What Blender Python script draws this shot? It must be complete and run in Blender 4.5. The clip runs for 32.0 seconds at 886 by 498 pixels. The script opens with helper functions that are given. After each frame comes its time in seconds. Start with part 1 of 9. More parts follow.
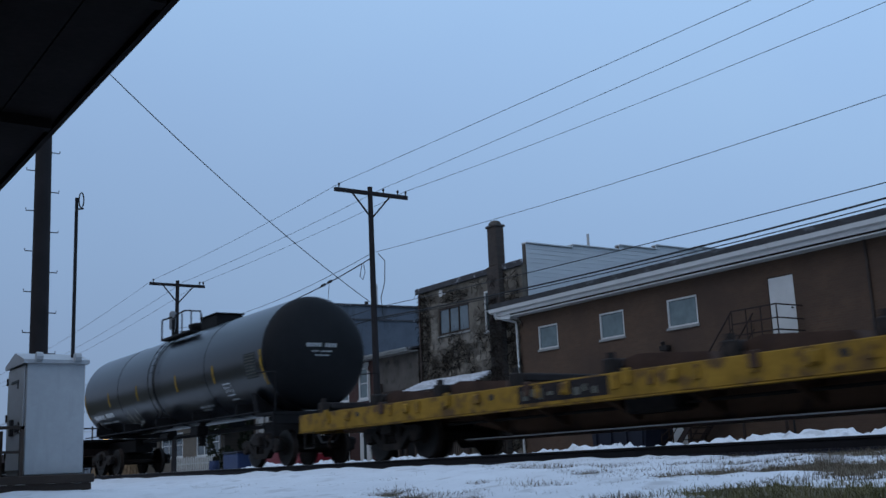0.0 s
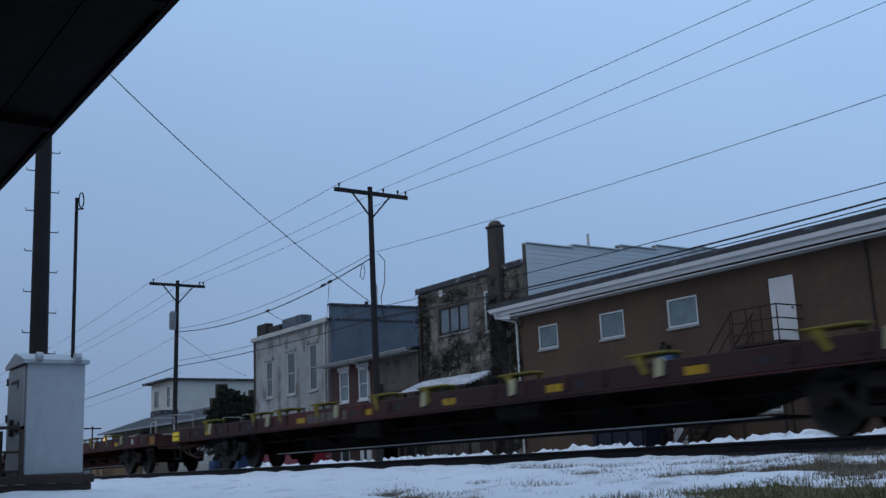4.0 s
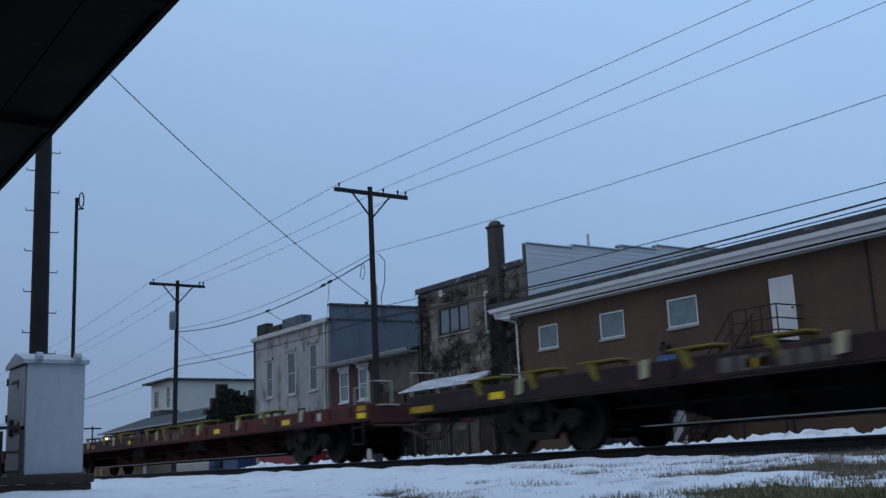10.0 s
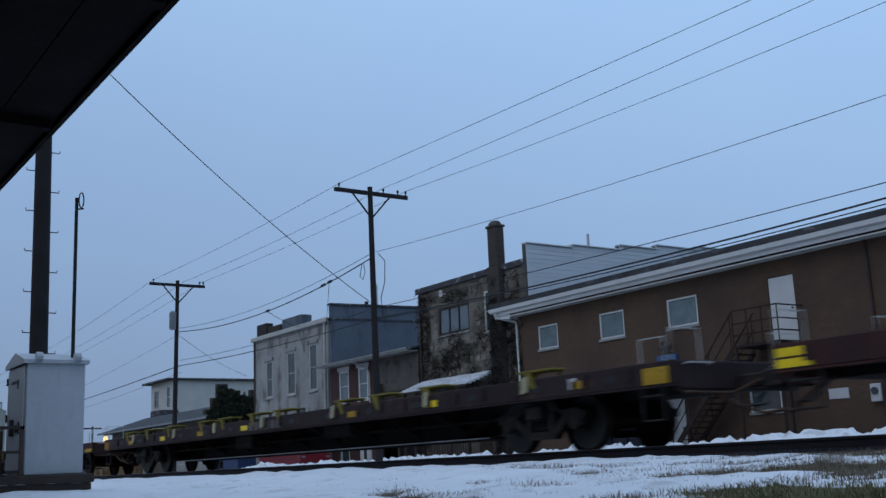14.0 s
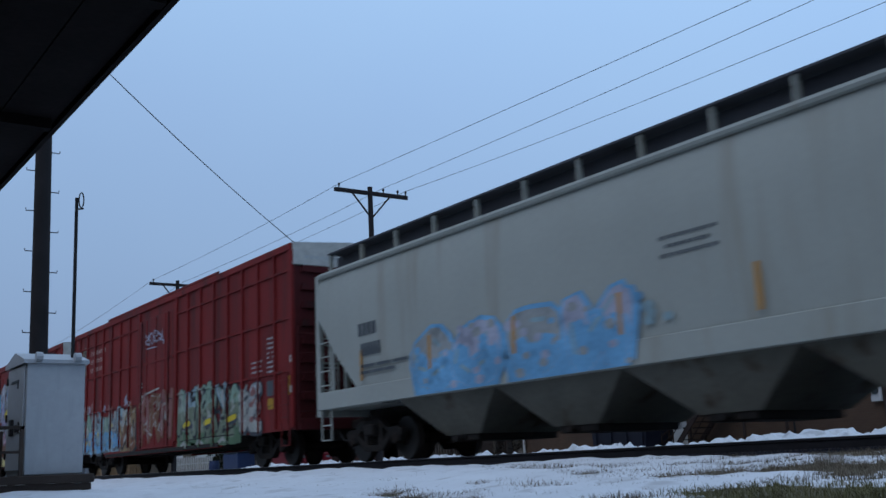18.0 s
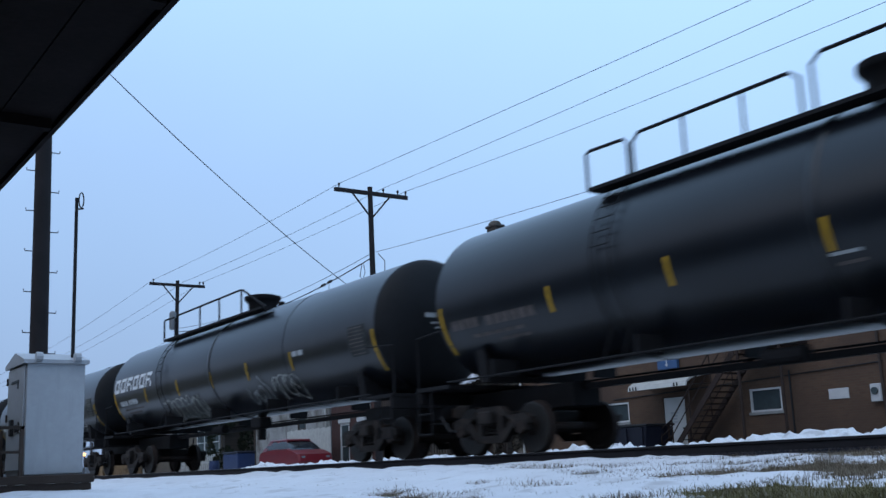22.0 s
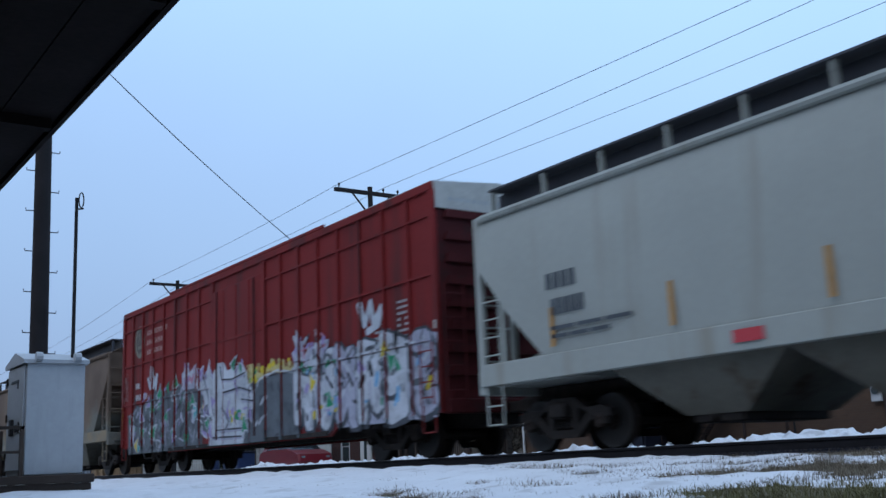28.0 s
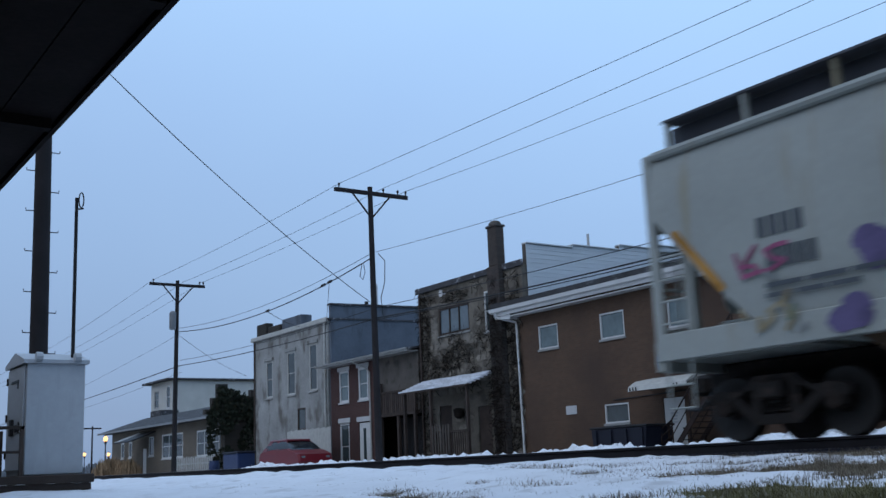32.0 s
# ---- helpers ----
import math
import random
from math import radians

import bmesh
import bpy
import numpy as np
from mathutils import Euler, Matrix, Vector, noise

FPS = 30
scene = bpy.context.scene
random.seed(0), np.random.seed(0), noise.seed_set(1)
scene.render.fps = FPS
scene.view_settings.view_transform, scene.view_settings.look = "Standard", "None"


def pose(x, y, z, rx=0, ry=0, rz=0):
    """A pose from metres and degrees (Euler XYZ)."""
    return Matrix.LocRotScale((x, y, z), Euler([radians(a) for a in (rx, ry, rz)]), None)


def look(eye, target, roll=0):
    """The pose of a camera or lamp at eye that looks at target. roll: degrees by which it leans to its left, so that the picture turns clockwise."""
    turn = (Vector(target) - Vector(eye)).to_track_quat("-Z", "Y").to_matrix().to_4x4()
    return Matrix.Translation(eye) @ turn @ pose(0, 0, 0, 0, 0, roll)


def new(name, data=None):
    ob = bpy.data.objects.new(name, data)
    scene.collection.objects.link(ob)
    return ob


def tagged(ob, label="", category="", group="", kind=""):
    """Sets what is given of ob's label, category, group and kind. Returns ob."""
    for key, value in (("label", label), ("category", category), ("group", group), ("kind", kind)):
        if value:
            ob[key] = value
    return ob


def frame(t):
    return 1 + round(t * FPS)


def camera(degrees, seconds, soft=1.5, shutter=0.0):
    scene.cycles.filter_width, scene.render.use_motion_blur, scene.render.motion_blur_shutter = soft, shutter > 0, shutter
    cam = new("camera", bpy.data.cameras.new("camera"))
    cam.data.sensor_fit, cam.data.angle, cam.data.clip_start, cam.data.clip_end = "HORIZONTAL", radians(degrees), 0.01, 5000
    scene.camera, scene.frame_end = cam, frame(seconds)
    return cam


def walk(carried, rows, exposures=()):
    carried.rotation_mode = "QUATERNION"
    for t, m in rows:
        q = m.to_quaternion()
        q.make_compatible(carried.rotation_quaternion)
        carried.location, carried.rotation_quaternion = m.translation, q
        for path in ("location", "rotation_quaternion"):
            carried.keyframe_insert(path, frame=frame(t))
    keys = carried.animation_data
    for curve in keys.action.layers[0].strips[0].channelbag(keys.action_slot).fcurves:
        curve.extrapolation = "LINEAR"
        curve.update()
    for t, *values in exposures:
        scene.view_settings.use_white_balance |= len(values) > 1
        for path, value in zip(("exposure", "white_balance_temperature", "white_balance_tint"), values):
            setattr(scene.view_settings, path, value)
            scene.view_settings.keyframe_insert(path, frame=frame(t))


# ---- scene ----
# The camera rests on a low support under the depot's eave; the line of the track runs along x, away from it along y.
EYE = (0.0, 0.0, 0.6)
cam = camera(45.716, 32.0, soft=1.5, shutter=0.28)
HOLD = pose(EYE[0], EYE[1], EYE[2], 101.667, 2.349, 55.880)
walk(cam, [(0.0, HOLD), (32.0, HOLD)], [
    (0.0, 0.05), (1.0, 0.05), (2.0, 0.19), (3.0, 0.10), (5.0, 0.06), (12.0, 0.07), (16.5, 0.09), (18.0, 0.13), (19.0, 0.70), (20.0, 0.90), (21.0, 0.74), (22.0, 0.61), (23.0, 0.58), (24.0, 0.55), (25.0, 0.51),
    (27.5, 0.55), (28.0, 0.56), (29.0, 0.79), (30.0, 0.76), (31.0, 0.58), (32.0, 0.36)])

RAIL = 0.76          # top of the rail
TRACK = 12.45        # centre line of the track
SPEED = 16.15        # metres a second

# ---- world and light: a dull winter sky, late in the day ----
world = bpy.data.worlds.new("winter_sky")
scene.world = world
world.use_nodes = True
wn, wl = world.node_tree.nodes, world.node_tree.links
wn.clear()
sky = wn.new("ShaderNodeTexSky")
sky.sky_type, sky.sun_disc = "NISHITA", False
sky.sun_elevation, sky.sun_rotation = radians(28), radians(200)
sky.dust_density, sky.air_density = 2.0, 1.0
sky_gain = wn.new("ShaderNodeVectorMath")
sky_gain.operation = "SCALE"
sky_gain.inputs["Scale"].default_value = 0.10
cloud = wn.new("ShaderNodeMix")
cloud.data_type = "RGBA"
cloud.inputs["Factor"].default_value = 0.88
geo = wn.new("ShaderNodeTexCoord")
lift = wn.new("ShaderNodeValToRGB")
lift.color_ramp.elements[0].position, lift.color_ramp.elements[0].color = 0.0, (0.196, 0.290, 0.474, 1)
lift.color_ramp.elements[1].position, lift.color_ramp.elements[1].color = 0.55, (0.405, 0.640, 0.99, 1)
veil = wn.new("ShaderNodeTexNoise")
veil.inputs["Scale"].default_value, veil.inputs["Detail"].default_value = 2.2, 4
veil_mix = wn.new("ShaderNodeMix")
veil_mix.data_type, veil_mix.blend_type = "RGBA", "OVERLAY"
veil_mix.inputs["Factor"].default_value = 0.10
bg = wn.new("ShaderNodeBackground")
out = wn.new("ShaderNodeOutputWorld")
wl.new(sky.outputs[0], sky_gain.inputs[0])
tilt = wn.new("ShaderNodeVectorMath")
tilt.operation = "DOT_PRODUCT"
tilt.inputs[1].default_value = (0.11, 0.165, 1.0)
wl.new(geo.outputs["Generated"], tilt.inputs[0])
wl.new(geo.outputs["Generated"], veil.inputs["Vector"])
wl.new(tilt.outputs["Value"], lift.inputs[0])
wl.new(lift.outputs[0], veil_mix.inputs[6])
wl.new(veil.outputs["Fac"], veil_mix.inputs[7])
wl.new(sky_gain.outputs[0], cloud.inputs[6])
wl.new(veil_mix.outputs[2], cloud.inputs[7])
wl.new(cloud.outputs[2], bg.inputs[0])
bg.inputs[1].default_value = 1.0
wl.new(bg.outputs[0], out.inputs[0])

sun = new("sun", bpy.data.lights.new("sun", "SUN"))
sun.data.energy, sun.data.angle, sun.data.color = 0.5, radians(60), (1.0, 0.86, 0.74)
sun.matrix_world = look((0, 0, 40), (-12, 22, 0))


# ---- materials ----
def mat(name, col, rough=0.75, metal=0.0, var=0.25, scale=1.5, fine=25.0, bump=0.15, stain=None, stain_at=0.55, stretch=(1, 1, 1), emit=0.0, random_tint=0.0, spec=0.35):
    """A surface with broad and fine variation; stain: a second colour in patches that stretch along an axis."""
    m = bpy.data.materials.new(name)
    m.use_nodes = True
    n, l = m.node_tree.nodes, m.node_tree.links
    b = n["Principled BSDF"]
    tc = n.new("ShaderNodeTexCoord")
    info = n.new("ShaderNodeObjectInfo")
    shift = n.new("ShaderNodeVectorMath")
    shift.operation = "MULTIPLY_ADD"
    shift.inputs[0].default_value = (37, 53, 11)
    l.new(info.outputs["Random"], shift.inputs[1])
    l.new(tc.outputs["Object"], shift.inputs[2])
    broad = n.new("ShaderNodeTexNoise")
    broad.inputs["Scale"].default_value, broad.inputs["Detail"].default_value = scale, 4
    l.new(shift.outputs[0], broad.inputs["Vector"])
    grain = n.new("ShaderNodeTexNoise")
    grain.inputs["Scale"].default_value, grain.inputs["Detail"].default_value = fine, 3
    l.new(shift.outputs[0], grain.inputs["Vector"])
    ramp = n.new("ShaderNodeValToRGB")
    dark = [c * (1 - var) for c in col]
    light = [min(1, c * (1 + var * 0.7)) for c in col]
    ramp.color_ramp.elements[0].position, ramp.color_ramp.elements[0].color = 0.3, (*dark, 1)
    ramp.color_ramp.elements[1].position, ramp.color_ramp.elements[1].color = 0.7, (*light, 1)
    mixv = n.new("ShaderNodeMath")
    mixv.operation = "MULTIPLY_ADD"
    mixv.inputs[1].default_value = 0.35
    l.new(grain.outputs["Fac"], mixv.inputs[0])
    half = n.new("ShaderNodeMath")
    half.operation = "MULTIPLY"
    half.inputs[1].default_value = 0.65
    l.new(broad.outputs["Fac"], half.inputs[0])
    l.new(half.outputs[0], mixv.inputs[2])
    l.new(mixv.outputs[0], ramp.inputs[0])
    colour = ramp.outputs[0]
    if stain:
        st = n.new("ShaderNodeVectorMath")
        st.operation = "MULTIPLY"
        st.inputs[1].default_value = stretch
        l.new(shift.outputs[0], st.inputs[0])
        patch = n.new("ShaderNodeTexNoise")
        patch.inputs["Scale"].default_value, patch.inputs["Detail"].default_value = scale * 1.7, 6
        l.new(st.outputs[0], patch.inputs["Vector"])
        pr = n.new("ShaderNodeValToRGB")
        pr.color_ramp.elements[0].position, pr.color_ramp.elements[1].position = stain_at, stain_at + 0.14
        l.new(patch.outputs["Fac"], pr.inputs[0])
        mx = n.new("ShaderNodeMix")
        mx.data_type = "RGBA"
        l.new(pr.outputs[0], mx.inputs[0])
        l.new(colour, mx.inputs[6])
        mx.inputs[7].default_value = (*stain, 1)
        colour = mx.outputs[2]
    if random_tint:
        hsv = n.new("ShaderNodeHueSaturation")
        mr = n.new("ShaderNodeMapRange")
        mr.inputs[3].default_value, mr.inputs[4].default_value = 1 - random_tint, 1 + random_tint
        l.new(info.outputs["Random"], mr.inputs[0])
        l.new(mr.outputs[0], hsv.inputs["Value"])
        l.new(colour, hsv.inputs["Color"])
        colour = hsv.outputs[0]
    l.new(colour, b.inputs["Base Color"])
    b.inputs["Roughness"].default_value, b.inputs["Metallic"].default_value = rough, metal
    b.inputs["Specular IOR Level"].default_value = spec
    if bump:
        bp = n.new("ShaderNodeBump")
        bp.inputs["Strength"].default_value, bp.inputs["Distance"].default_value = bump, 0.02
        l.new(grain.outputs["Fac"], bp.inputs["Height"])
        l.new(bp.outputs[0], b.inputs["Normal"])
    if emit:
        b.inputs["Emission Color"].default_value, b.inputs["Emission Strength"].default_value = (*col, 1), emit
    return m


def brick_mat(name, a, b_col, mortar, stain):
    m = mat(name, a, 0.9, var=0.3, scale=0.6, fine=30)
    n, l = m.node_tree.nodes, m.node_tree.links
    b = n["Principled BSDF"]
    tc = n.new("ShaderNodeTexCoord")
    mp = n.new("ShaderNodeMapping")
    mp.inputs["Rotation"].default_value = (radians(90), 0, 0)
    l.new(tc.outputs["Object"], mp.inputs["Vector"])
    br = n.new("ShaderNodeTexBrick")
    br.inputs["Scale"].default_value = 1.0
    br.inputs["Brick Width"].default_value, br.inputs["Row Height"].default_value = 0.21, 0.075
    br.inputs["Mortar Size"].default_value = 0.006
    br.inputs["Color1"].default_value, br.inputs["Color2"].default_value, br.inputs["Mortar"].default_value = (*a, 1), (*b_col, 1), (*mortar, 1)
    l.new(mp.outputs[0], br.inputs["Vector"])
    big = n.new("ShaderNodeTexNoise")
    big.inputs["Scale"].default_value, big.inputs["Detail"].default_value = 0.5, 6
    l.new(tc.outputs["Object"], big.inputs["Vector"])
    rp = n.new("ShaderNodeValToRGB")
    rp.color_ramp.elements[0].position, rp.color_ramp.elements[1].position = 0.42, 0.75
    l.new(big.outputs["Fac"], rp.inputs[0])
    mx = n.new("ShaderNodeMix")
    mx.data_type = "RGBA"
    l.new(rp.outputs[0], mx.inputs[0])
    l.new(br.outputs["Color"], mx.inputs[6])
    mx.inputs[7].default_value = (*stain, 1)
    l.new(mx.outputs[2], b.inputs["Base Color"])
    bp = n.new("ShaderNodeBump")
    bp.inputs["Strength"].default_value, bp.inputs["Distance"].default_value = 0.5, 0.01
    bp.invert = True
    l.new(br.outputs["Fac"], bp.inputs["Height"])
    l.new(bp.outputs[0], b.inputs["Normal"])
    return m


def rust_mat():
    """Olive-grey paint that has rusted brown from the roof down."""
    m = mat("hopper_rusty_brown", (0.140, 0.137, 0.118), 0.75, var=0.25, scale=0.35, fine=10, bump=0.06, stain=(0.225, 0.165, 0.095), stain_at=0.46, spec=0.25)
    n, l = m.node_tree.nodes, m.node_tree.links
    b = n["Principled BSDF"]
    old = b.inputs["Base Color"].links[0].from_socket
    tc = n.new("ShaderNodeTexCoord")
    sp = n.new("ShaderNodeSeparateXYZ")
    l.new(tc.outputs["Object"], sp.inputs[0])
    nt = n.new("ShaderNodeTexNoise")
    nt.inputs["Scale"].default_value, nt.inputs["Detail"].default_value = 0.7, 6
    l.new(tc.outputs["Object"], nt.inputs["Vector"])
    ad = n.new("ShaderNodeMath")
    ad.operation = "MULTIPLY_ADD"
    ad.inputs[1].default_value = 2.6
    l.new(nt.outputs["Fac"], ad.inputs[0])
    l.new(sp.outputs["Z"], ad.inputs[2])
    mr = n.new("ShaderNodeMapRange")
    mr.inputs[1].default_value, mr.inputs[2].default_value = 3.05, 3.55
    l.new(ad.outputs[0], mr.inputs[0])
    rust = n.new("ShaderNodeValToRGB")
    rust.color_ramp.elements[0].position, rust.color_ramp.elements[0].color = 0.35, (0.094, 0.064, 0.047, 1)
    rust.color_ramp.elements[1].position, rust.color_ramp.elements[1].color = 0.7, (0.150, 0.106, 0.077, 1)
    l.new(nt.outputs["Fac"], rust.inputs[0])
    mx = n.new("ShaderNodeMix")
    mx.data_type = "RGBA"
    l.new(mr.outputs[0], mx.inputs[0])
    l.new(old, mx.inputs[6])
    l.new(rust.outputs[0], mx.inputs[7])
    l.new(mx.outputs[2], b.inputs["Base Color"])
    return m


M = {}
M["snow"] = mat("snow", (0.60, 0.615, 0.645), 0.75, var=0.10, scale=1.2, fine=18, bump=0.45, stain=(0.44, 0.44, 0.455), stain_at=0.58, spec=0.15)
M["snow_bank"] = mat("snow_bank", (0.66, 0.675, 0.70), 0.75, var=0.14, scale=2.0, fine=9, bump=1.0, stain=(0.40, 0.405, 0.42), stain_at=0.54)
M["turf"] = mat("turf", (0.120, 0.105, 0.070), 0.95, var=0.5, scale=3, fine=60, bump=0.8, stain=(0.21, 0.19, 0.145), spec=0.1)
M["grass"] = mat("grass_blades", (0.145, 0.120, 0.090), 0.85, var=0.45, scale=2.5, fine=30, stain=(0.26, 0.215, 0.17), bump=0, spec=0.1)
M["ballast"] = mat("ballast", (0.015, 0.015, 0.022), 0.95, var=0.5, scale=8, fine=45, bump=1.0)
M["tie"] = mat("tie_wood", (0.03, 0.025, 0.025), 0.9, var=0.4, scale=4, fine=40, bump=0.5, random_tint=0.3)
M["rail"] = mat("rail_steel", (0.015, 0.013, 0.016), 0.7, 0.2, var=0.3, scale=5)
M["rail_top"] = mat("rail_head", (0.35, 0.35, 0.37), 0.3, 1.0, var=0.1)
M["asphalt"] = mat("asphalt", (0.06, 0.06, 0.065), 0.9, var=0.3, scale=1.2, fine=60, stain=(0.35, 0.37, 0.4), stain_at=0.56)
M["brick_tan"] = brick_mat("brown_brick", (0.080, 0.046, 0.029), (0.098, 0.056, 0.035), (0.082, 0.062, 0.045), (0.058, 0.036, 0.026))
M["brick_red"] = brick_mat("red_brick", (0.066, 0.030, 0.025), (0.084, 0.036, 0.030), (0.085, 0.065, 0.06), (0.050, 0.024, 0.021))
M["brick_old"] = brick_mat("old_brick", (0.046, 0.036, 0.032), (0.060, 0.046, 0.040), (0.06, 0.055, 0.05), (0.030, 0.027, 0.025))
M["brick_tanhouse"] = brick_mat("buff_brick", (0.125, 0.104, 0.080), (0.150, 0.126, 0.098), (0.13, 0.115, 0.10), (0.080, 0.068, 0.055))
M["white_paint"] = mat("white_paint", (0.54, 0.54, 0.53), 0.5, var=0.08, scale=2, stain=(0.38, 0.37, 0.36), stain_at=0.66)
M["grey_stucco"] = mat("weathered_whitewash", (0.275, 0.275, 0.265), 0.9, var=0.35, scale=0.75, fine=9, bump=0.5, stain=(0.12, 0.11, 0.10), stain_at=0.53, stretch=(1, 1, 0.55))
M["blue_grey"] = mat("blue_grey_render", (0.105, 0.125, 0.155), 0.9, var=0.25, scale=0.7, fine=12, stain=(0.07, 0.08, 0.095), stretch=(1, 1, 0.3))
M["siding"] = mat("grey_siding", (0.47, 0.50, 0.52), 0.6, var=0.10, scale=0.6, fine=20, bump=0.05)
M["stone"] = mat("rubble_stone", (0.165, 0.145, 0.12), 0.95, var=0.5, scale=2.0, fine=18, bump=0.8, random_tint=0.35)
M["old_render"] = mat("patchy_old_render", (0.135, 0.118, 0.096), 0.95, var=0.4, scale=1.0, fine=14, bump=0.7, stain=(0.075, 0.064, 0.053), stain_at=0.52)
M["brick_dark"] = brick_mat("sooty_brick", (0.036, 0.030, 0.026), (0.048, 0.038, 0.032), (0.045, 0.04, 0.035), (0.024, 0.024, 0.020))
M["green_grass"] = mat("dull_green_grass", (0.122, 0.116, 0.054), 0.85, var=0.45, scale=2.0, fine=30, stain=(0.17, 0.15, 0.085), bump=0, spec=0.1)
M["pale_render"] = mat("pale_patched_render", (0.185, 0.165, 0.14), 0.95, var=0.4, scale=1.6, fine=16, bump=0.7, stain=(0.085, 0.075, 0.062), stain_at=0.50)
# Part of the sky's reflection is put into this paler blue base colour.
M["glass_sky"] = mat("sky_tinted_glass", (0.10, 0.13, 0.15), 0.05, var=0.2, scale=0.8, fine=5, bump=0.02, spec=0.6)
M["mortar"] = mat("old_mortar", (0.095, 0.083, 0.073), 0.95, var=0.4, scale=1.2, fine=20, bump=0.6, stain=(0.045, 0.04, 0.035))
# Bare creeper; also colours the near-black sheets that stand for unlit rooms.
M["vine_and_room_dark"] = mat("bare_vine_and_room_dark", (0.020, 0.016, 0.013), 0.9, var=0.4, scale=6, fine=40, spec=0.1)
M["dark_wood"] = mat("dark_wood", (0.045, 0.032, 0.026), 0.85, var=0.4, scale=3, fine=35, bump=0.3, random_tint=0.25)
M["pole_wood"] = mat("creosoted_pole", (0.018, 0.015, 0.016), 0.9, var=0.4, scale=2, fine=40, bump=0.5)
M["shingle_dark"] = mat("dark_shingle", (0.05, 0.05, 0.055), 0.9, var=0.35, scale=3, fine=30, stain=(0.35, 0.37, 0.4), stain_at=0.58)
M["shingle_snow"] = mat("snowy_shingle", (0.60, 0.62, 0.66), 0.8, var=0.2, scale=5, fine=25, stain=(0.25, 0.25, 0.27), stain_at=0.6, random_tint=0.15)
M["cream"] = mat("cream_siding", (0.46, 0.45, 0.42), 0.7, var=0.12, scale=1, fine=20)
M["glass"] = mat("window_glass", (0.05, 0.065, 0.07), 0.06, var=0.3, scale=0.8, fine=5, bump=0.02)
M["glass_pale"] = mat("pale_greenish_glass", (0.12, 0.16, 0.17), 0.10, var=0.25, scale=1.5, fine=5, bump=0.02)
M["black_iron"] = mat("black_iron", (0.02, 0.02, 0.022), 0.6, 0.3, var=0.3)
M["steel_dark"] = mat("dirty_steel", (0.021, 0.0175, 0.016), 0.8, 0.0, var=0.4, scale=3, fine=30, stain=(0.04, 0.03, 0.025), spec=0.2)
M["wire"] = mat("wire_black", (0.02, 0.02, 0.022), 0.7, 0.0, var=0.1, bump=0)
M["cabinet"] = mat("cabinet_silver_paint", (0.335, 0.35, 0.37), 0.5, 0.1, var=0.10, scale=1.5, fine=12, bump=0.05, stain=(0.31, 0.325, 0.34), stretch=(3, 3, 0.4))
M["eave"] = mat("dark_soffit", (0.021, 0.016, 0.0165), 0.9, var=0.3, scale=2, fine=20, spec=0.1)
M["dumpster"] = mat("navy_dumpster", (0.008, 0.010, 0.020), 0.6, 0.2, var=0.3)
M["blue_bin"] = mat("blue_plastic", (0.015, 0.030, 0.085), 0.5, var=0.2)
M["car_red"] = mat("red_car_paint", (0.13, 0.008, 0.014), 0.3, 0.0, var=0.1, bump=0)
M["tyre"] = mat("tyre_rubber", (0.02, 0.02, 0.02), 0.9)
M["shrub"] = mat("dry_shrub", (0.25, 0.165, 0.095), 0.95, var=0.4, scale=5, fine=30)
# Distance haze is put into the trees' blue-grey colour.
M["far_trees"] = mat("far_bare_trees", (0.13, 0.14, 0.155), 1.0, var=0.3, scale=0.3, fine=3)
M["lamp_glow"] = mat("lamp_glow", (1.0, 0.55, 0.20), 0.5, var=0.0, emit=1.6, bump=0)
M["stair_iron"] = mat("rusty_stair_iron", (0.030, 0.020, 0.017), 0.8, 0.0, var=0.35, scale=4, spec=0.2)
M["sill_grey"] = mat("grey_stone_sill", (0.26, 0.26, 0.25), 0.8, var=0.2, scale=4)
M["shop_shingle"] = mat("old_grey_shingle", (0.045, 0.045, 0.048), 0.9, var=0.4, scale=2, fine=22, bump=0.5, stain=(0.15, 0.16, 0.175), stain_at=0.60, stretch=(0.4, 1, 1))
M["ivy"] = mat("dark_winter_ivy", (0.017, 0.021, 0.013), 0.8, var=0.5, scale=2, fine=20, stain=(0.035, 0.032, 0.018), spec=0.15)
M["blue_sign"] = mat("blue_sign", (0.035, 0.085, 0.19), 0.5, var=0.15)
M["plaque"] = mat("pale_plaque", (0.45, 0.45, 0.45), 0.5, var=0.1)
M["bar_dim"] = mat("grimy_lettering", (0.10, 0.085, 0.08), 0.8, var=0.4, scale=6, spec=0.2)
M["bar_olive"] = mat("dull_gold_lettering", (0.13, 0.095, 0.03), 0.8, var=0.3, scale=6)
M["bar_grey"] = mat("faded_lettering", (0.35, 0.37, 0.38), 0.7, var=0.2)
M["bar_white"] = mat("white_lettering", (0.60, 0.62, 0.63), 0.7, var=0.2, scale=6)
M["emblem_cream"] = mat("worn_cream_emblem", (0.155, 0.15, 0.115), 0.7, var=0.35, scale=5)
M["bar_faded"] = mat("worn_off_lettering", (0.33, 0.21, 0.19), 0.7, var=0.35, scale=7)
M["gutter_grey"] = mat("dull_grey_gutter", (0.20, 0.21, 0.22), 0.6, var=0.2)
M["window_old"] = mat("greyed_window_paint", (0.30, 0.30, 0.29), 0.7, var=0.25, scale=4)
M["car_glass"] = mat("car_glass", (0.012, 0.014, 0.017), 0.08, var=0.2, bump=0)
M["bar_dark"] = mat("dark_lettering", (0.06, 0.07, 0.08), 0.7, var=0.2)
M["bar_gold"] = mat("gold_lettering", (0.45, 0.28, 0.03), 0.7, var=0.2)
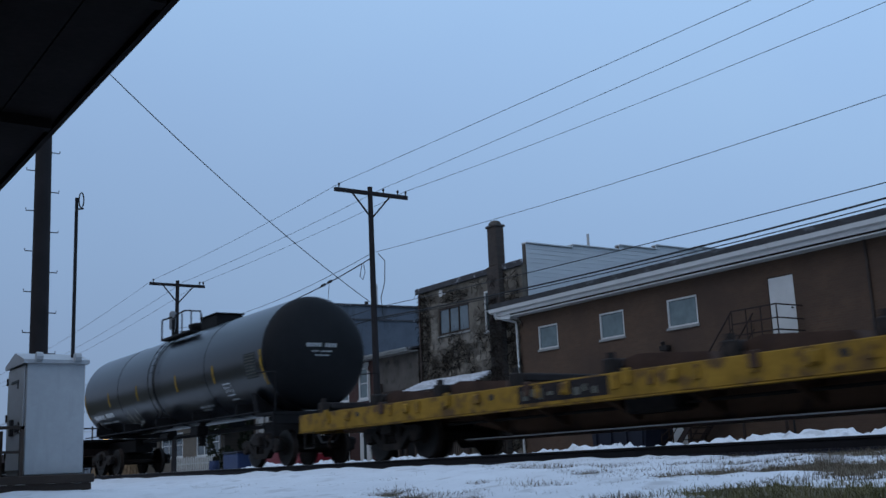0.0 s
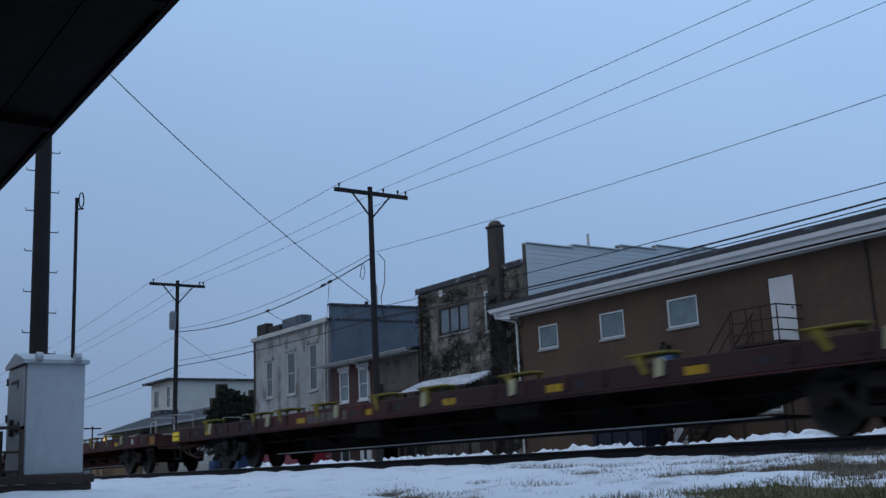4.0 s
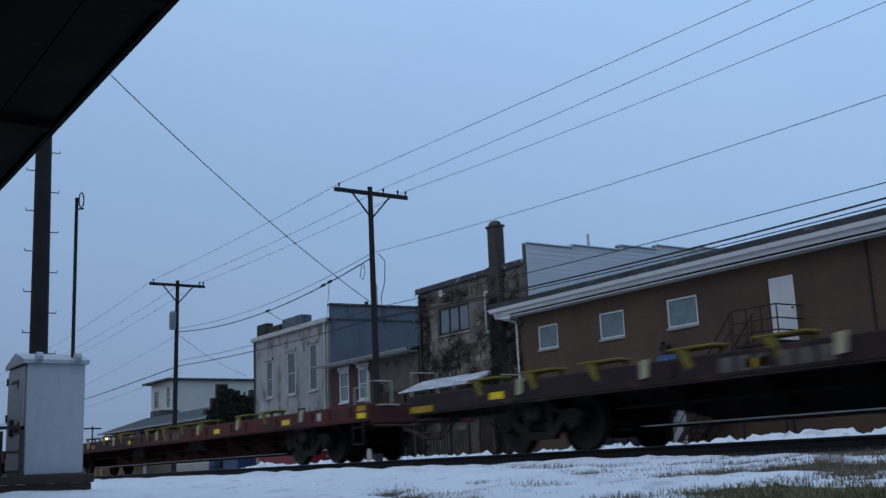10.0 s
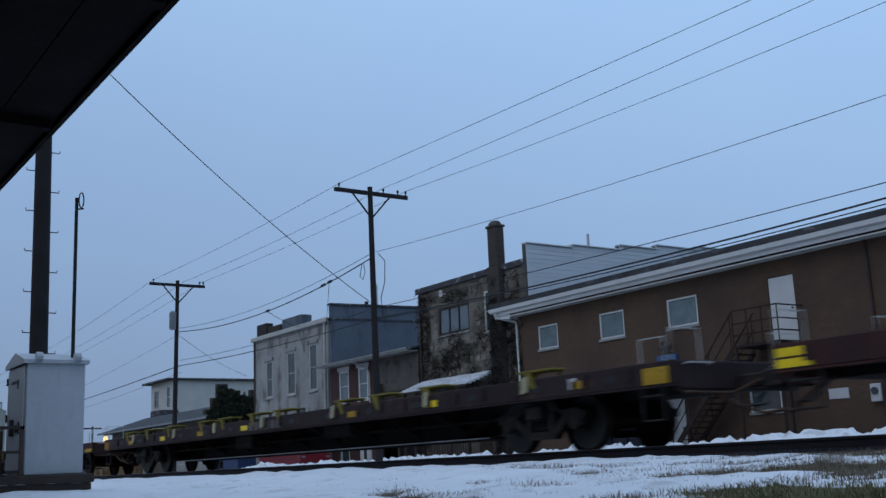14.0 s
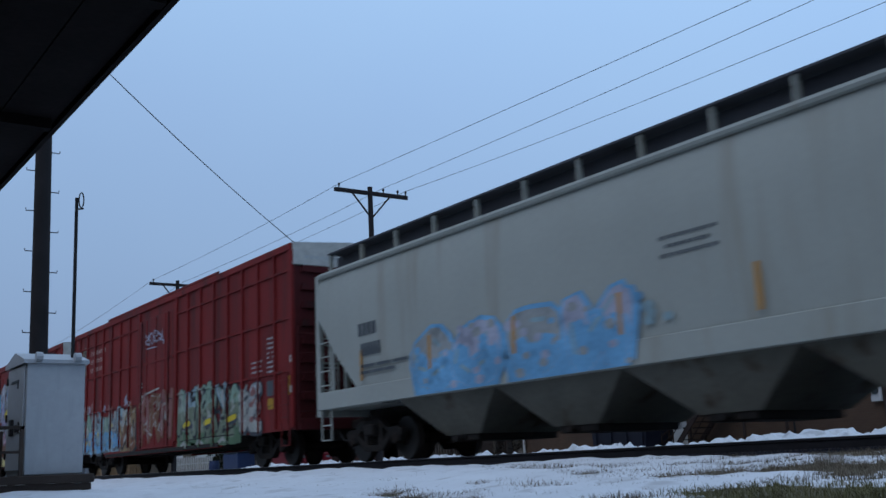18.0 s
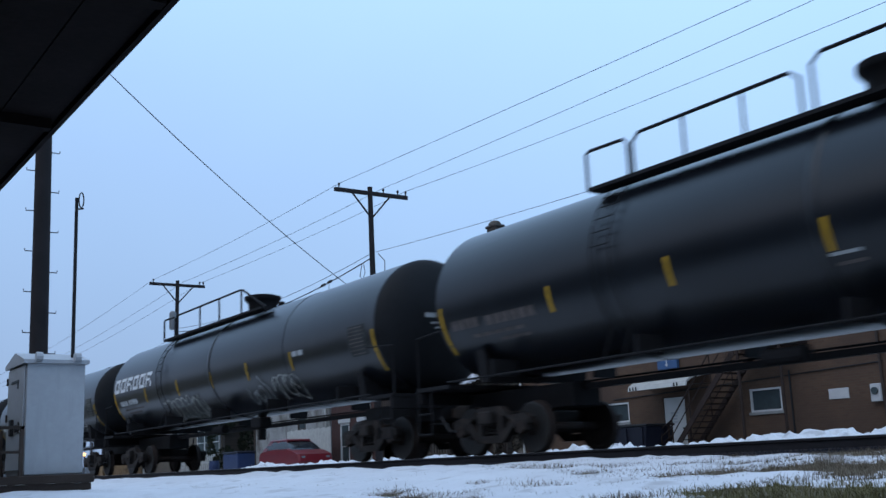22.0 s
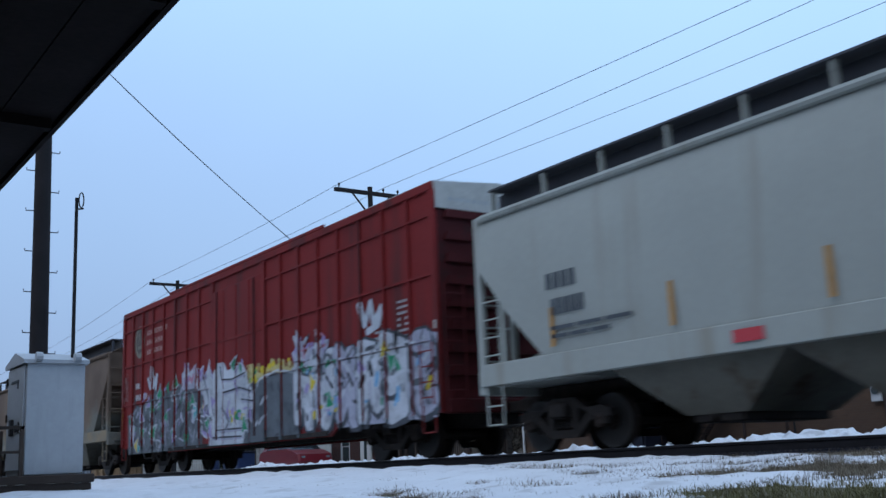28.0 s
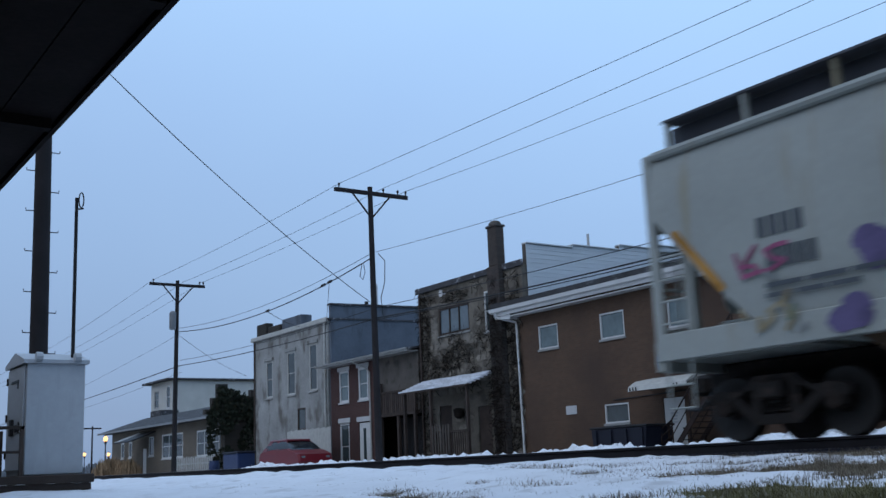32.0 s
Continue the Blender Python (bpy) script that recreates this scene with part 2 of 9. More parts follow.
# rolling stock
M["box_red"] = mat("boxcar_red", (0.172, 0.0165, 0.0160), 0.65, 0.0, var=0.28, scale=0.5, fine=14, bump=0.05, stain=(0.088, 0.0165, 0.0160), stain_at=0.51, stretch=(2.5, 2.5, 0.22), spec=0.14)
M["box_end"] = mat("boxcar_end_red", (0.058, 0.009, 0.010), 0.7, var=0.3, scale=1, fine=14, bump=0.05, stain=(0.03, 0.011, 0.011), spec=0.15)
M["box_roof"] = mat("galvanised_roof", (0.28, 0.27, 0.26), 0.5, 0.5, var=0.3)
M["tank_black"] = mat("tank_black", (0.0062, 0.0076, 0.0102), 0.28, 0.0, var=0.35, scale=0.6, fine=0.9, bump=0.10, stain=(0.0105, 0.0122, 0.0150), stain_at=0.55, stretch=(0.5, 1, 0.35), spec=0.36)
M["tank_head"] = mat("tank_head_black", (0.0075, 0.0080, 0.0094), 0.62, 0.0, var=0.35, scale=1.1, fine=8, bump=0.02, stain=(0.0085, 0.0088, 0.0098), stain_at=0.58, spec=0.16)
M["bar_worn"] = mat("worn_data_stencil", (0.115, 0.115, 0.095), 0.8, var=0.4, scale=8, spec=0.15)
M["panel_dull"] = mat("dull_data_panel", (0.030, 0.033, 0.033), 0.7, var=0.35, scale=5, fine=30, spec=0.2)
M["belly_brown"] = mat("rusty_web_brown", (0.125, 0.072, 0.048), 0.85, var=0.4, scale=1.1, fine=16, stain=(0.07, 0.042, 0.032), stain_at=0.52, spec=0.15)
M["tank_fit"] = mat("tank_fittings_black", (0.0105, 0.0100, 0.0110), 0.75, 0.0, var=0.4, spec=0.15)
M["reflect_yellow"] = mat("reflective_yellow", (0.36, 0.21, 0.015), 0.6, var=0.25, scale=4, stain=(0.13, 0.085, 0.025), stain_at=0.56, spec=0.2)
M["reflect_bright"] = mat("clean_reflective_yellow", (0.75, 0.53, 0.012), 0.5, var=0.15, scale=4, spec=0.3)
M["hop_grey"] = mat("hopper_pale_grey", (0.295, 0.31, 0.285), 0.6, var=0.10, scale=0.5, fine=10, bump=0.04, stain=(0.245, 0.24, 0.205), stain_at=0.57, stretch=(2.5, 2.5, 0.2), spec=0.3)
M["hop_grey_worn"] = mat("hopper_stained_grey", (0.285, 0.30, 0.28), 0.6, var=0.14, scale=0.6, fine=10, bump=0.05, stain=(0.235, 0.205, 0.135), stain_at=0.57, stretch=(2.5, 2.5, 0.25), spec=0.3)
M["hop_brown"] = rust_mat()
M["hop_low"] = mat("hopper_chute_dirt", (0.13, 0.125, 0.105), 0.8, var=0.3, scale=1.2, fine=12, stain=(0.07, 0.05, 0.035), stain_at=0.56, spec=0.2)
M["hop_low_brown"] = mat("hopper_chute_rust", (0.105, 0.070, 0.044), 0.85, var=0.35, scale=1.0, fine=12, stain=(0.05, 0.035, 0.027), spec=0.2)
M["grate"] = mat("running_board_grating", (0.050, 0.053, 0.064), 0.7, 0.0, var=0.3)
M["flat_yellow"] = mat("flat_yellow", (0.265, 0.150, 0.022), 0.8, var=0.35, scale=2.2, fine=16, stain=(0.105, 0.060, 0.026), stain_at=0.50, spec=0.15)
M["flat_brown"] = mat("flat_brown", (0.028, 0.017, 0.017), 0.8, var=0.35, scale=1.3, fine=16, stain=(0.065, 0.035, 0.025), stain_at=0.60, spec=0.2)
M["flat_web"] = mat("flat_web_grime", (0.020, 0.016, 0.016), 0.85, var=0.4, scale=1.1, fine=16, stain=(0.035, 0.024, 0.02), stain_at=0.56, spec=0.15)
M["flat_red"] = mat("flat_oxide_red", (0.040, 0.017, 0.017), 0.8, var=0.35, scale=0.14, fine=16, stain=(0.086, 0.023, 0.018), stain_at=0.41, spec=0.2)
M["flat_rust"] = mat("flat_rust_red", (0.036, 0.018, 0.017), 0.8, var=0.35, scale=0.18, fine=16, stain=(0.066, 0.022, 0.018), stain_at=0.50, spec=0.2)
M["guide_yellow"] = mat("faded_guide_yellow", (0.150, 0.118, 0.018), 0.7, var=0.3, scale=5, stain=(0.12, 0.10, 0.03), stain_at=0.6, spec=0.2)
M["strap_cream"] = mat("cream_strap", (0.34, 0.31, 0.19), 0.8, var=0.25, scale=5)
M["flat_ochre"] = mat("faded_orange_plate", (0.22, 0.105, 0.02), 0.7, var=0.35, scale=4, spec=0.2)
M["deck_rust"] = mat("rusty_plank", (0.062, 0.036, 0.026), 0.85, var=0.4, scale=2, fine=20, stain=(0.05, 0.03, 0.025), spec=0.2)
M["deck"] = mat("flat_deck", (0.055, 0.045, 0.04), 0.9, var=0.4, scale=2)
M["wheel"] = mat("wheel_steel", (0.027, 0.019, 0.016), 0.75, 0.0, var=0.3, scale=4, spec=0.2)
M["wheel_rim"] = mat("polished_tread", (0.032, 0.030, 0.029), 0.55, 0.2, var=0.2)
M["white_worn"] = mat("worn_white", (0.40, 0.395, 0.37), 0.7, var=0.2, scale=5)
M["red_mark"] = mat("red_marking", (0.42, 0.04, 0.05), 0.6, var=0.15)
M["snow_ledge"] = mat("snow_on_ledge", (0.52, 0.52, 0.53), 0.7, var=0.1)
for key, colour in (("g_white", (0.42, 0.45, 0.50)), ("g_grey", (0.20, 0.215, 0.21)), ("g_steel", (0.098, 0.113, 0.130)), ("g_black", (0.018, 0.018, 0.022)), ("g_blue", (0.05, 0.33, 0.62)),
                    ("g_pale", (0.22, 0.32, 0.36)), ("g_green", (0.085, 0.150, 0.085)), ("g_mint", (0.20, 0.30, 0.235)), ("g_sage", (0.15, 0.185, 0.13)), ("g_bone", (0.33, 0.335, 0.31)),
                    ("g_yellow", (0.52, 0.40, 0.03)), ("g_straw", (0.42, 0.36, 0.16)), ("g_pink", (0.40, 0.185, 0.25)), ("g_violet", (0.105, 0.085, 0.175)), ("g_lavender", (0.29, 0.235, 0.44)),
                    ("g_teal", (0.05, 0.32, 0.34)), ("g_emerald", (0.02, 0.22, 0.11)), ("g_orange", (0.40, 0.20, 0.045)), ("g_rust", (0.16, 0.07, 0.04)), ("g_sky", (0.13, 0.32, 0.52)),
                    ("g_tan", (0.27, 0.225, 0.14)), ("g_lilac", (0.31, 0.32, 0.40)), ("g_faint", (0.23, 0.10, 0.095)), ("g_slate", (0.055, 0.062, 0.075)), ("g_silver", (0.26, 0.275, 0.275)), ("g_magenta", (0.27, 0.075, 0.15)), ("g_ochre", (0.24, 0.165, 0.085))):
    M[key] = mat("spray_" + key[2:], colour, 0.65, var=0.32, scale=1.6, fine=14, bump=0, stain=[0.62 * c for c in colour], stain_at=0.56, spec=0.2)


# ---- mesh helpers ----
class G:
    """A mesh in the making: vertices, faces and a material slot for each face."""

    def __init__(self):
        self.v, self.f, self.m = [], [], []

    def add(self, verts, faces, slot=0):
        k = len(self.v)
        self.v += [tuple(p) for p in verts]
        for f in faces:
            self.f.append([k + i for i in f])
            self.m.append(slot)
        return self

    def box(self, x0, y0, z0, x1, y1, z1, slot=0):
        return self.add([(x0, y0, z0), (x1, y0, z0), (x1, y1, z0), (x0, y1, z0), (x0, y0, z1), (x1, y0, z1), (x1, y1, z1), (x0, y1, z1)],
                        [(0, 3, 2, 1), (4, 5, 6, 7), (0, 1, 5, 4), (1, 2, 6, 5), (2, 3, 7, 6), (3, 0, 4, 7)], slot)

    def bbox(self, x0, y0, z0, x1, y1, z1, b=0.02, slot=0):
        """A box with its upright and lying edges chamfered."""
        c = [(x0 + b, y0), (x1 - b, y0), (x1, y0 + b), (x1, y1 - b), (x1 - b, y1), (x0 + b, y1), (x0, y1 - b), (x0, y0 + b)]
        i = [(x0 + 2 * b, y0 + b), (x1 - 2 * b, y0 + b), (x1 - b, y0 + 2 * b), (x1 - b, y1 - 2 * b), (x1 - 2 * b, y1 - b), (x0 + 2 * b, y1 - b), (x0 + b, y1 - 2 * b), (x0 + b, y0 + 2 * b)]
        rings = [[(p[0], p[1], z0) for p in i], [(p[0], p[1], z0 + b) for p in c], [(p[0], p[1], z1 - b) for p in c], [(p[0], p[1], z1) for p in i]]
        return self.loft(rings, slot)

    def loft(self, rings, slot=0, caps=True):
        n = len(rings[0])
        faces = [[k * n + j, k * n + (j + 1) % n, (k + 1) * n + (j + 1) % n, (k + 1) * n + j] for k in range(len(rings) - 1) for j in range(n)]
        if caps:
            faces += [list(range(n))[::-1], [(len(rings) - 1) * n + j for j in range(n)]]
        return self.add([p for r in rings for p in r], faces, slot)

    def prism(self, poly, axis, a0, a1, slot=0):
        put = {"x": lambda p, a: (a, p[0], p[1]), "y": lambda p, a: (p[0], a, p[1]), "z": lambda p, a: (p[0], p[1], a)}[axis]
        return self.loft([[put(p, a0) for p in poly], [put(p, a1) for p in poly]], slot)

    def cyl(self, p0, p1, r0, r1=None, n=8, slot=0):
        r1 = r0 if r1 is None else r1
        a, b = Vector(p0), Vector(p1)
        w = (b - a).normalized()
        u = w.orthogonal().normalized()
        v = w.cross(u)
        ring = lambda c, r: [c + u * (r * math.cos(6.28318 * k / n)) + v * (r * math.sin(6.28318 * k / n)) for k in range(n)]
        return self.loft([ring(a, r0), ring(b, r1)], slot)

    def tube(self, pts, r, n=6, slot=0):
        pts = [Vector(p) for p in pts]
        rings = []
        for k, p in enumerate(pts):
            w = (pts[min(k + 1, len(pts) - 1)] - pts[max(k - 1, 0)]).normalized()
            u = w.cross(Vector((0, 0, 1)) if abs(w.z) < 0.9 else Vector((0, 1, 0))).normalized()
            v = w.cross(u)
            rings.append([p + u * (r * math.cos(6.28318 * j / n)) + v * (r * math.sin(6.28318 * j / n)) for j in range(n)])
        return self.loft(rings, slot)

    def lathe_x(self, profile, cy, cz, n=24, slot=0):
        """profile: (x, radius) pairs, turned about an axis along x."""
        return self.loft([[(x, cy + r * math.cos(6.28318 * k / n), cz + r * math.sin(6.28318 * k / n)) for k in range(n)] for x, r in profile], slot)

    def lathe_y(self, profile, cx, cz, n=20, slot=0):
        return self.loft([[(cx + r * math.cos(6.28318 * k / n), y, cz + r * math.sin(6.28318 * k / n)) for k in range(n)] for y, r in profile], slot)

    def lathe_z(self, profile, cx, cy, n=16, slot=0):
        return self.loft([[(cx + r * math.cos(6.28318 * k / n), cy + r * math.sin(6.28318 * k / n), z) for k in range(n)] for z, r in profile], slot)

    def mesh(self, name, mats, smooth=0):
        me = bpy.data.meshes.new(name)
        me.from_pydata(self.v, [], self.f)
        for m in mats if isinstance(mats, (list, tuple)) else [mats]:
            me.materials.append(m)
        me.polygons.foreach_set("material_index", self.m)
        if len(self.f) < 60000:
            bm = bmesh.new()
            bm.from_mesh(me)
            bmesh.ops.recalc_face_normals(bm, faces=bm.faces)
            bm.to_mesh(me)
            bm.free()
        if smooth:
            me.polygons.foreach_set("use_smooth", [True] * len(me.polygons))
            me.set_sharp_from_angle(angle=radians(smooth))
        return me


def part(name, g, mats, parent=None, label="", smooth=0, at=None):
    """Links a mesh as one part under its thing, or under a part."""
    ob = new(name, g.mesh(name, mats, smooth) if isinstance(g, G) else g)
    if parent:
        ob.parent = parent
    if at:
        ob.location = at
    if label:
        tagged(ob, label)
    return ob


def thing(name, label, category, at=(0, 0, 0), group="", kind=""):
    ob = new(name)
    ob.location = at
    return tagged(ob, label, category, group, kind)


def solid(name, g, mats, label, category="", group="", kind="", smooth=0):
    return tagged(part(name, g, mats, None, "", smooth), label, category, group, kind)


def nz(x, y, z=0.0):
    return noise.noise((x, y, z))


def step(a, b, x):
    t = max(0.0, min(1.0, (x - a) / (b - a)))
    return t * t * (3 - 2 * t)


# ---- ground, snow and track ----
def ground_z(x, y):
    """Height of the bare ground: it rises to the track bed and is level beyond."""
    if y < 6:
        z = 0.05 * y
    elif y < 10.4:
        z = 0.30 + 0.062 * (y - 6)
    else:
        z = 0.57 - 0.07 * step(14.2, 16.5, y)
    if y < 2:
        z = max(z, 0.0)
    return z + 0.02 * nz(x * 0.3, y * 0.3)


def snow_depth(x, y):
    """Thickness of the snow over the near ground; below zero the turf shows."""
    n1 = nz(x * 0.35 + 7, y * 0.8, 3.1)
    n2 = nz(x * 1.7, y * 2.1, 8.7)
    n3 = nz(x * 5, y * 5, 1.7)
    s = x / max(y, 1.0)
    low = step(6.9, 6.2, y)
    bare = 1.0 * step(-1.02, -0.80, s) * low + 0.30 * step(-1.15, -0.80, s) * math.exp(-((y - 8.4 - 0.9 * n1) / 0.8) ** 2)
    bare += 0.42 * step(-1.78, -1.66, s) * step(-1.32, -1.42, s) * step(7.0, 6.4, y) + 0.36 * step(-1.50, -1.02, s) + 0.22 * step(-0.92, -0.70, s)
    drift = 0.26 * math.exp(-((x + 18.0) / 3.0) ** 2 - ((y - 3.9) / 1.5) ** 2)
    # unseen ground along the depot, bared of snow so the tanks reflect dark
    bare += 3.0 * step(0.2, 1.6, 0.19 * abs(x) - y) * step(-15.0, -19.0, x) + 3.0 * step(2.4, 1.8, y)
    return 0.050 + drift * step(1.2, 0.4, 0.19 * abs(x) - y) + 0.036 * n1 + 0.038 * n2 + 0.026 * n3 - 0.064 * bare


def sheet(xs, ys, height):
    g = G()
    nx = len(xs)
    g.v = [(x, y, height(x, y)) for y in ys for x in xs]
    g.f = [[j * nx + i, j * nx + i + 1, (j + 1) * nx + i + 1, (j + 1) * nx + i] for j in range(len(ys) - 1) for i in range(nx - 1)]
    g.m = [0] * len(g.f)
    return g


def steps(*spans):
    out_list = []
    for a, b, d in spans:
        n = max(1, round((b - a) / d))
        out_list += [a + (b - a) * k / n for k in range(n)]
    return out_list + [spans[-1][1]]


xs = steps((-3000, -400, 650), (-400, -100, 60), (-100, -45, 5), (-45, 5, 0.5), (5, 60, 8), (60, 3000, 700))
ys = steps((-3000, -100, 700), (-100, -8, 15), (-8, 30, 0.5), (30, 100, 10), (100, 3000, 700))
solid("ground", sheet(xs, ys, ground_z), M["turf"], "dull green-brown winter turf under the snow", kind="structure", smooth=60)

xs = steps((-120, -45, 1.5), (-45, -24, 0.3), (-24, 2, 0.11))
ys = steps((-6, 0, 0.6), (0, 3, 0.3), (3, 10.75, 0.11))
solid("snow_cover", sheet(xs, ys, lambda x, y: ground_z(x, y) + snow_depth(x, y) - 0.10 * step(10.25, 10.7, y + 0.15 * nz(x, 4))), M["snow"],
      "thin uneven snow lying over the grass beside the track", kind="structure", smooth=60)

xs = steps((-140, -70, 2.0), (-70, -45, 0.22), (-45, -8, 0.10), (-8, -4, 0.3), (-4, 20, 2))
ys = steps((14.3, 17.4, 0.3), (17.4, 21.0, 0.10), (21.0, 22.5, 0.3), (22.5, 26.4, 0.6))


def bank_z(x, y):
    ridge = 0.43 * math.exp(-((y - 19.2 - 0.6 * nz(x * 0.15, 2.0)) / 1.15) ** 2) * step(-51, -41, x) * (0.72 + 0.28 * step(-17.0, -12.5, x))
    lump = 0.42 + 0.9 * abs(nz(x * 0.45, y * 0.5, 5.0)) + 0.45 * abs(nz(x * 1.3, y * 1.4, 9.0)) + 0.50 * abs(nz(x * 3.6, y * 3.6, 2.0))
    crumb = 0.06 * max(0.0, nz(x * 2.6, y * 2.6, 7.0)) + 0.11 * max(0.0, nz(x * 4.3, y * 4.3, 1.0)) + 0.16 * abs(nz(x * 7.5, y * 7.5, 3.0))
    return 0.50 + 0.05 + ridge * lump + crumb * step(0.05, 0.25, ridge) + 0.02 * nz(x, y) - 0.14 * step(15.0, 14.4, y)


solid("snow_bank", sheet(xs, ys, bank_z), M["snow_bank"], "lumpy ploughed snow bank along the alley", kind="structure", smooth=16)
solid("road", sheet(steps((-200, 40, 8)), [22.0, 24, 26.3], lambda x, y: 0.565 if y > 23 else 0.53), M["asphalt"], "wet dark asphalt alley partly under snow", kind="structure")

g = G()
g.prism([(10.35, 0.40), (10.9, 0.585), (14.0, 0.585), (14.7, 0.40)], "x", -400, 200)
bed = solid("ballast_bed", g, M["ballast"], "dark crushed stone ballast bed under the track", kind="structure")
g = G()
rnd = random.Random(5)
for k in range(9000):
    x, y = rnd.uniform(-45, -2) if k % 3 else rnd.uniform(-16, -3), rnd.choice((rnd.uniform(10.3, 11.6), rnd.uniform(10.4, 11.2), rnd.uniform(13.3, 14.6)))
    s = rnd.uniform(0.018, 0.045)
    z = 0.585 if 10.9 < y < 14 else 0.585 - 0.34 * (10.9 - y) if y < 10.9 else 0.585 - 0.26 * (y - 14)
    p = [Vector((rnd.uniform(-s, s) * 1.3, rnd.uniform(-s, s) * 1.3, q)) + Vector((x, y, z)) for q in (-0.01, -0.01, s * 0.8, s)]
    a = rnd.uniform(0, 6)
    g.add([(x + s * math.cos(a), y + s * math.sin(a), z - 0.01), (x + s * math.cos(a + 2.1), y + s * math.sin(a + 2.1), z - 0.01), (x + s * math.cos(a + 4.2), y + s * math.sin(a + 4.2), z - 0.01), (x, y, z + s)],
          [(0, 1, 3), (1, 2, 3), (2, 0, 3)])
solid("ballast_stones", g, M["ballast"], "loose dark ballast stones on the shoulder", kind="stuff")


def rail_line(y, name):
    t = thing(name, "rusty steel rail with a bright worn running surface", "rail", kind="structure")
    h = RAIL
    web = [(-0.075, h - 0.172), (0.075, h - 0.172), (0.075, h - 0.16), (0.012, h - 0.14), (0.012, h - 0.045), (0.036, h - 0.035), (0.036, h - 0.004), (-0.036, h - 0.004), (-0.036, h - 0.035), (-0.012, h - 0.045), (-0.012, h - 0.14), (-0.075, h - 0.16)]
    part("rail_web", G().prism([(y + a, b) for a, b in web], "x", -400, 200), M["rail"], t)
    part("rail_head", G().box(-400, y - 0.033, h - 0.004, 200, y + 0.033, h), M["rail_top"], t, "bright worn steel running surface")


rail_line(TRACK - 0.7525, "rail_1")
rail_line(TRACK + 0.7525, "rail_2")
tie_mesh = G().bbox(-0.115, -1.3, 0.42, 0.115, 1.3, 0.588, 0.012).mesh("tie", M["tie"])
ties = thing("track_ties", "dark creosoted timber ties half buried in ballast", "track ties", kind="structure")
for k in range(160):
    part("tie", tie_mesh, None, ties, at=(-84 + 0.52 * k, TRACK + 0.03 * math.sin(k * 3.1), 0.004 * math.sin(k * 1.7)))

# grass that stands out of the thin snow
rnd = random.Random(11)
tufts, lawn = G(), G()
for k in range(95000):
    x, y = -rnd.random() ** 1.4 * 17.0 - 2.5, rnd.uniform(5.0, 10.2)
    d = snow_depth(x, y)
    if d > 0.002 + 0.05 * rnd.random() ** 2.2 and rnd.random() > 0.004:
        continue
    z = ground_z(x, y) - 0.01
    green = x / y + 0.12 * nz(x, y, 2.0) > -0.98 and y < 6.7 + 0.3 * nz(x * 2, y * 2)
    hgt = rnd.uniform(0.022, 0.07) * (1.0 + 0.7 * max(0, nz(x * 1.3, y * 2.5, 4.4)))
    a, lean, w = rnd.uniform(0, 6.283), rnd.uniform(0, 0.05), 0.0032
    dx, dy = math.cos(a) * w, math.sin(a) * w
    b = rnd.uniform(0, 6.283)
    lx, ly = math.cos(b) * lean, math.sin(b) * lean
    (lawn if green else tufts).add([(x - dx, y - dy, z), (x + dx, y + dy, z), (x + lx * 0.5 + dx * 0.7, y + ly * 0.5 + dy * 0.7, z + hgt * 0.65), (x + lx * 0.5 - dx * 0.7, y + ly * 0.5 - dy * 0.7, z + hgt * 0.65), (x + lx * 1.4, y + ly * 1.4, z + hgt)],
                                   [(0, 1, 2, 3), (3, 2, 4)])
solid("grass_tufts", tufts, M["grass"], "withered brown grass tufts standing through thin snow", kind="stuff")
solid("grass", lawn, M["green_grass"], "short dull green winter grass where snow has melted", kind="stuff")


# ---- buildings ----
FRONT = 26.5


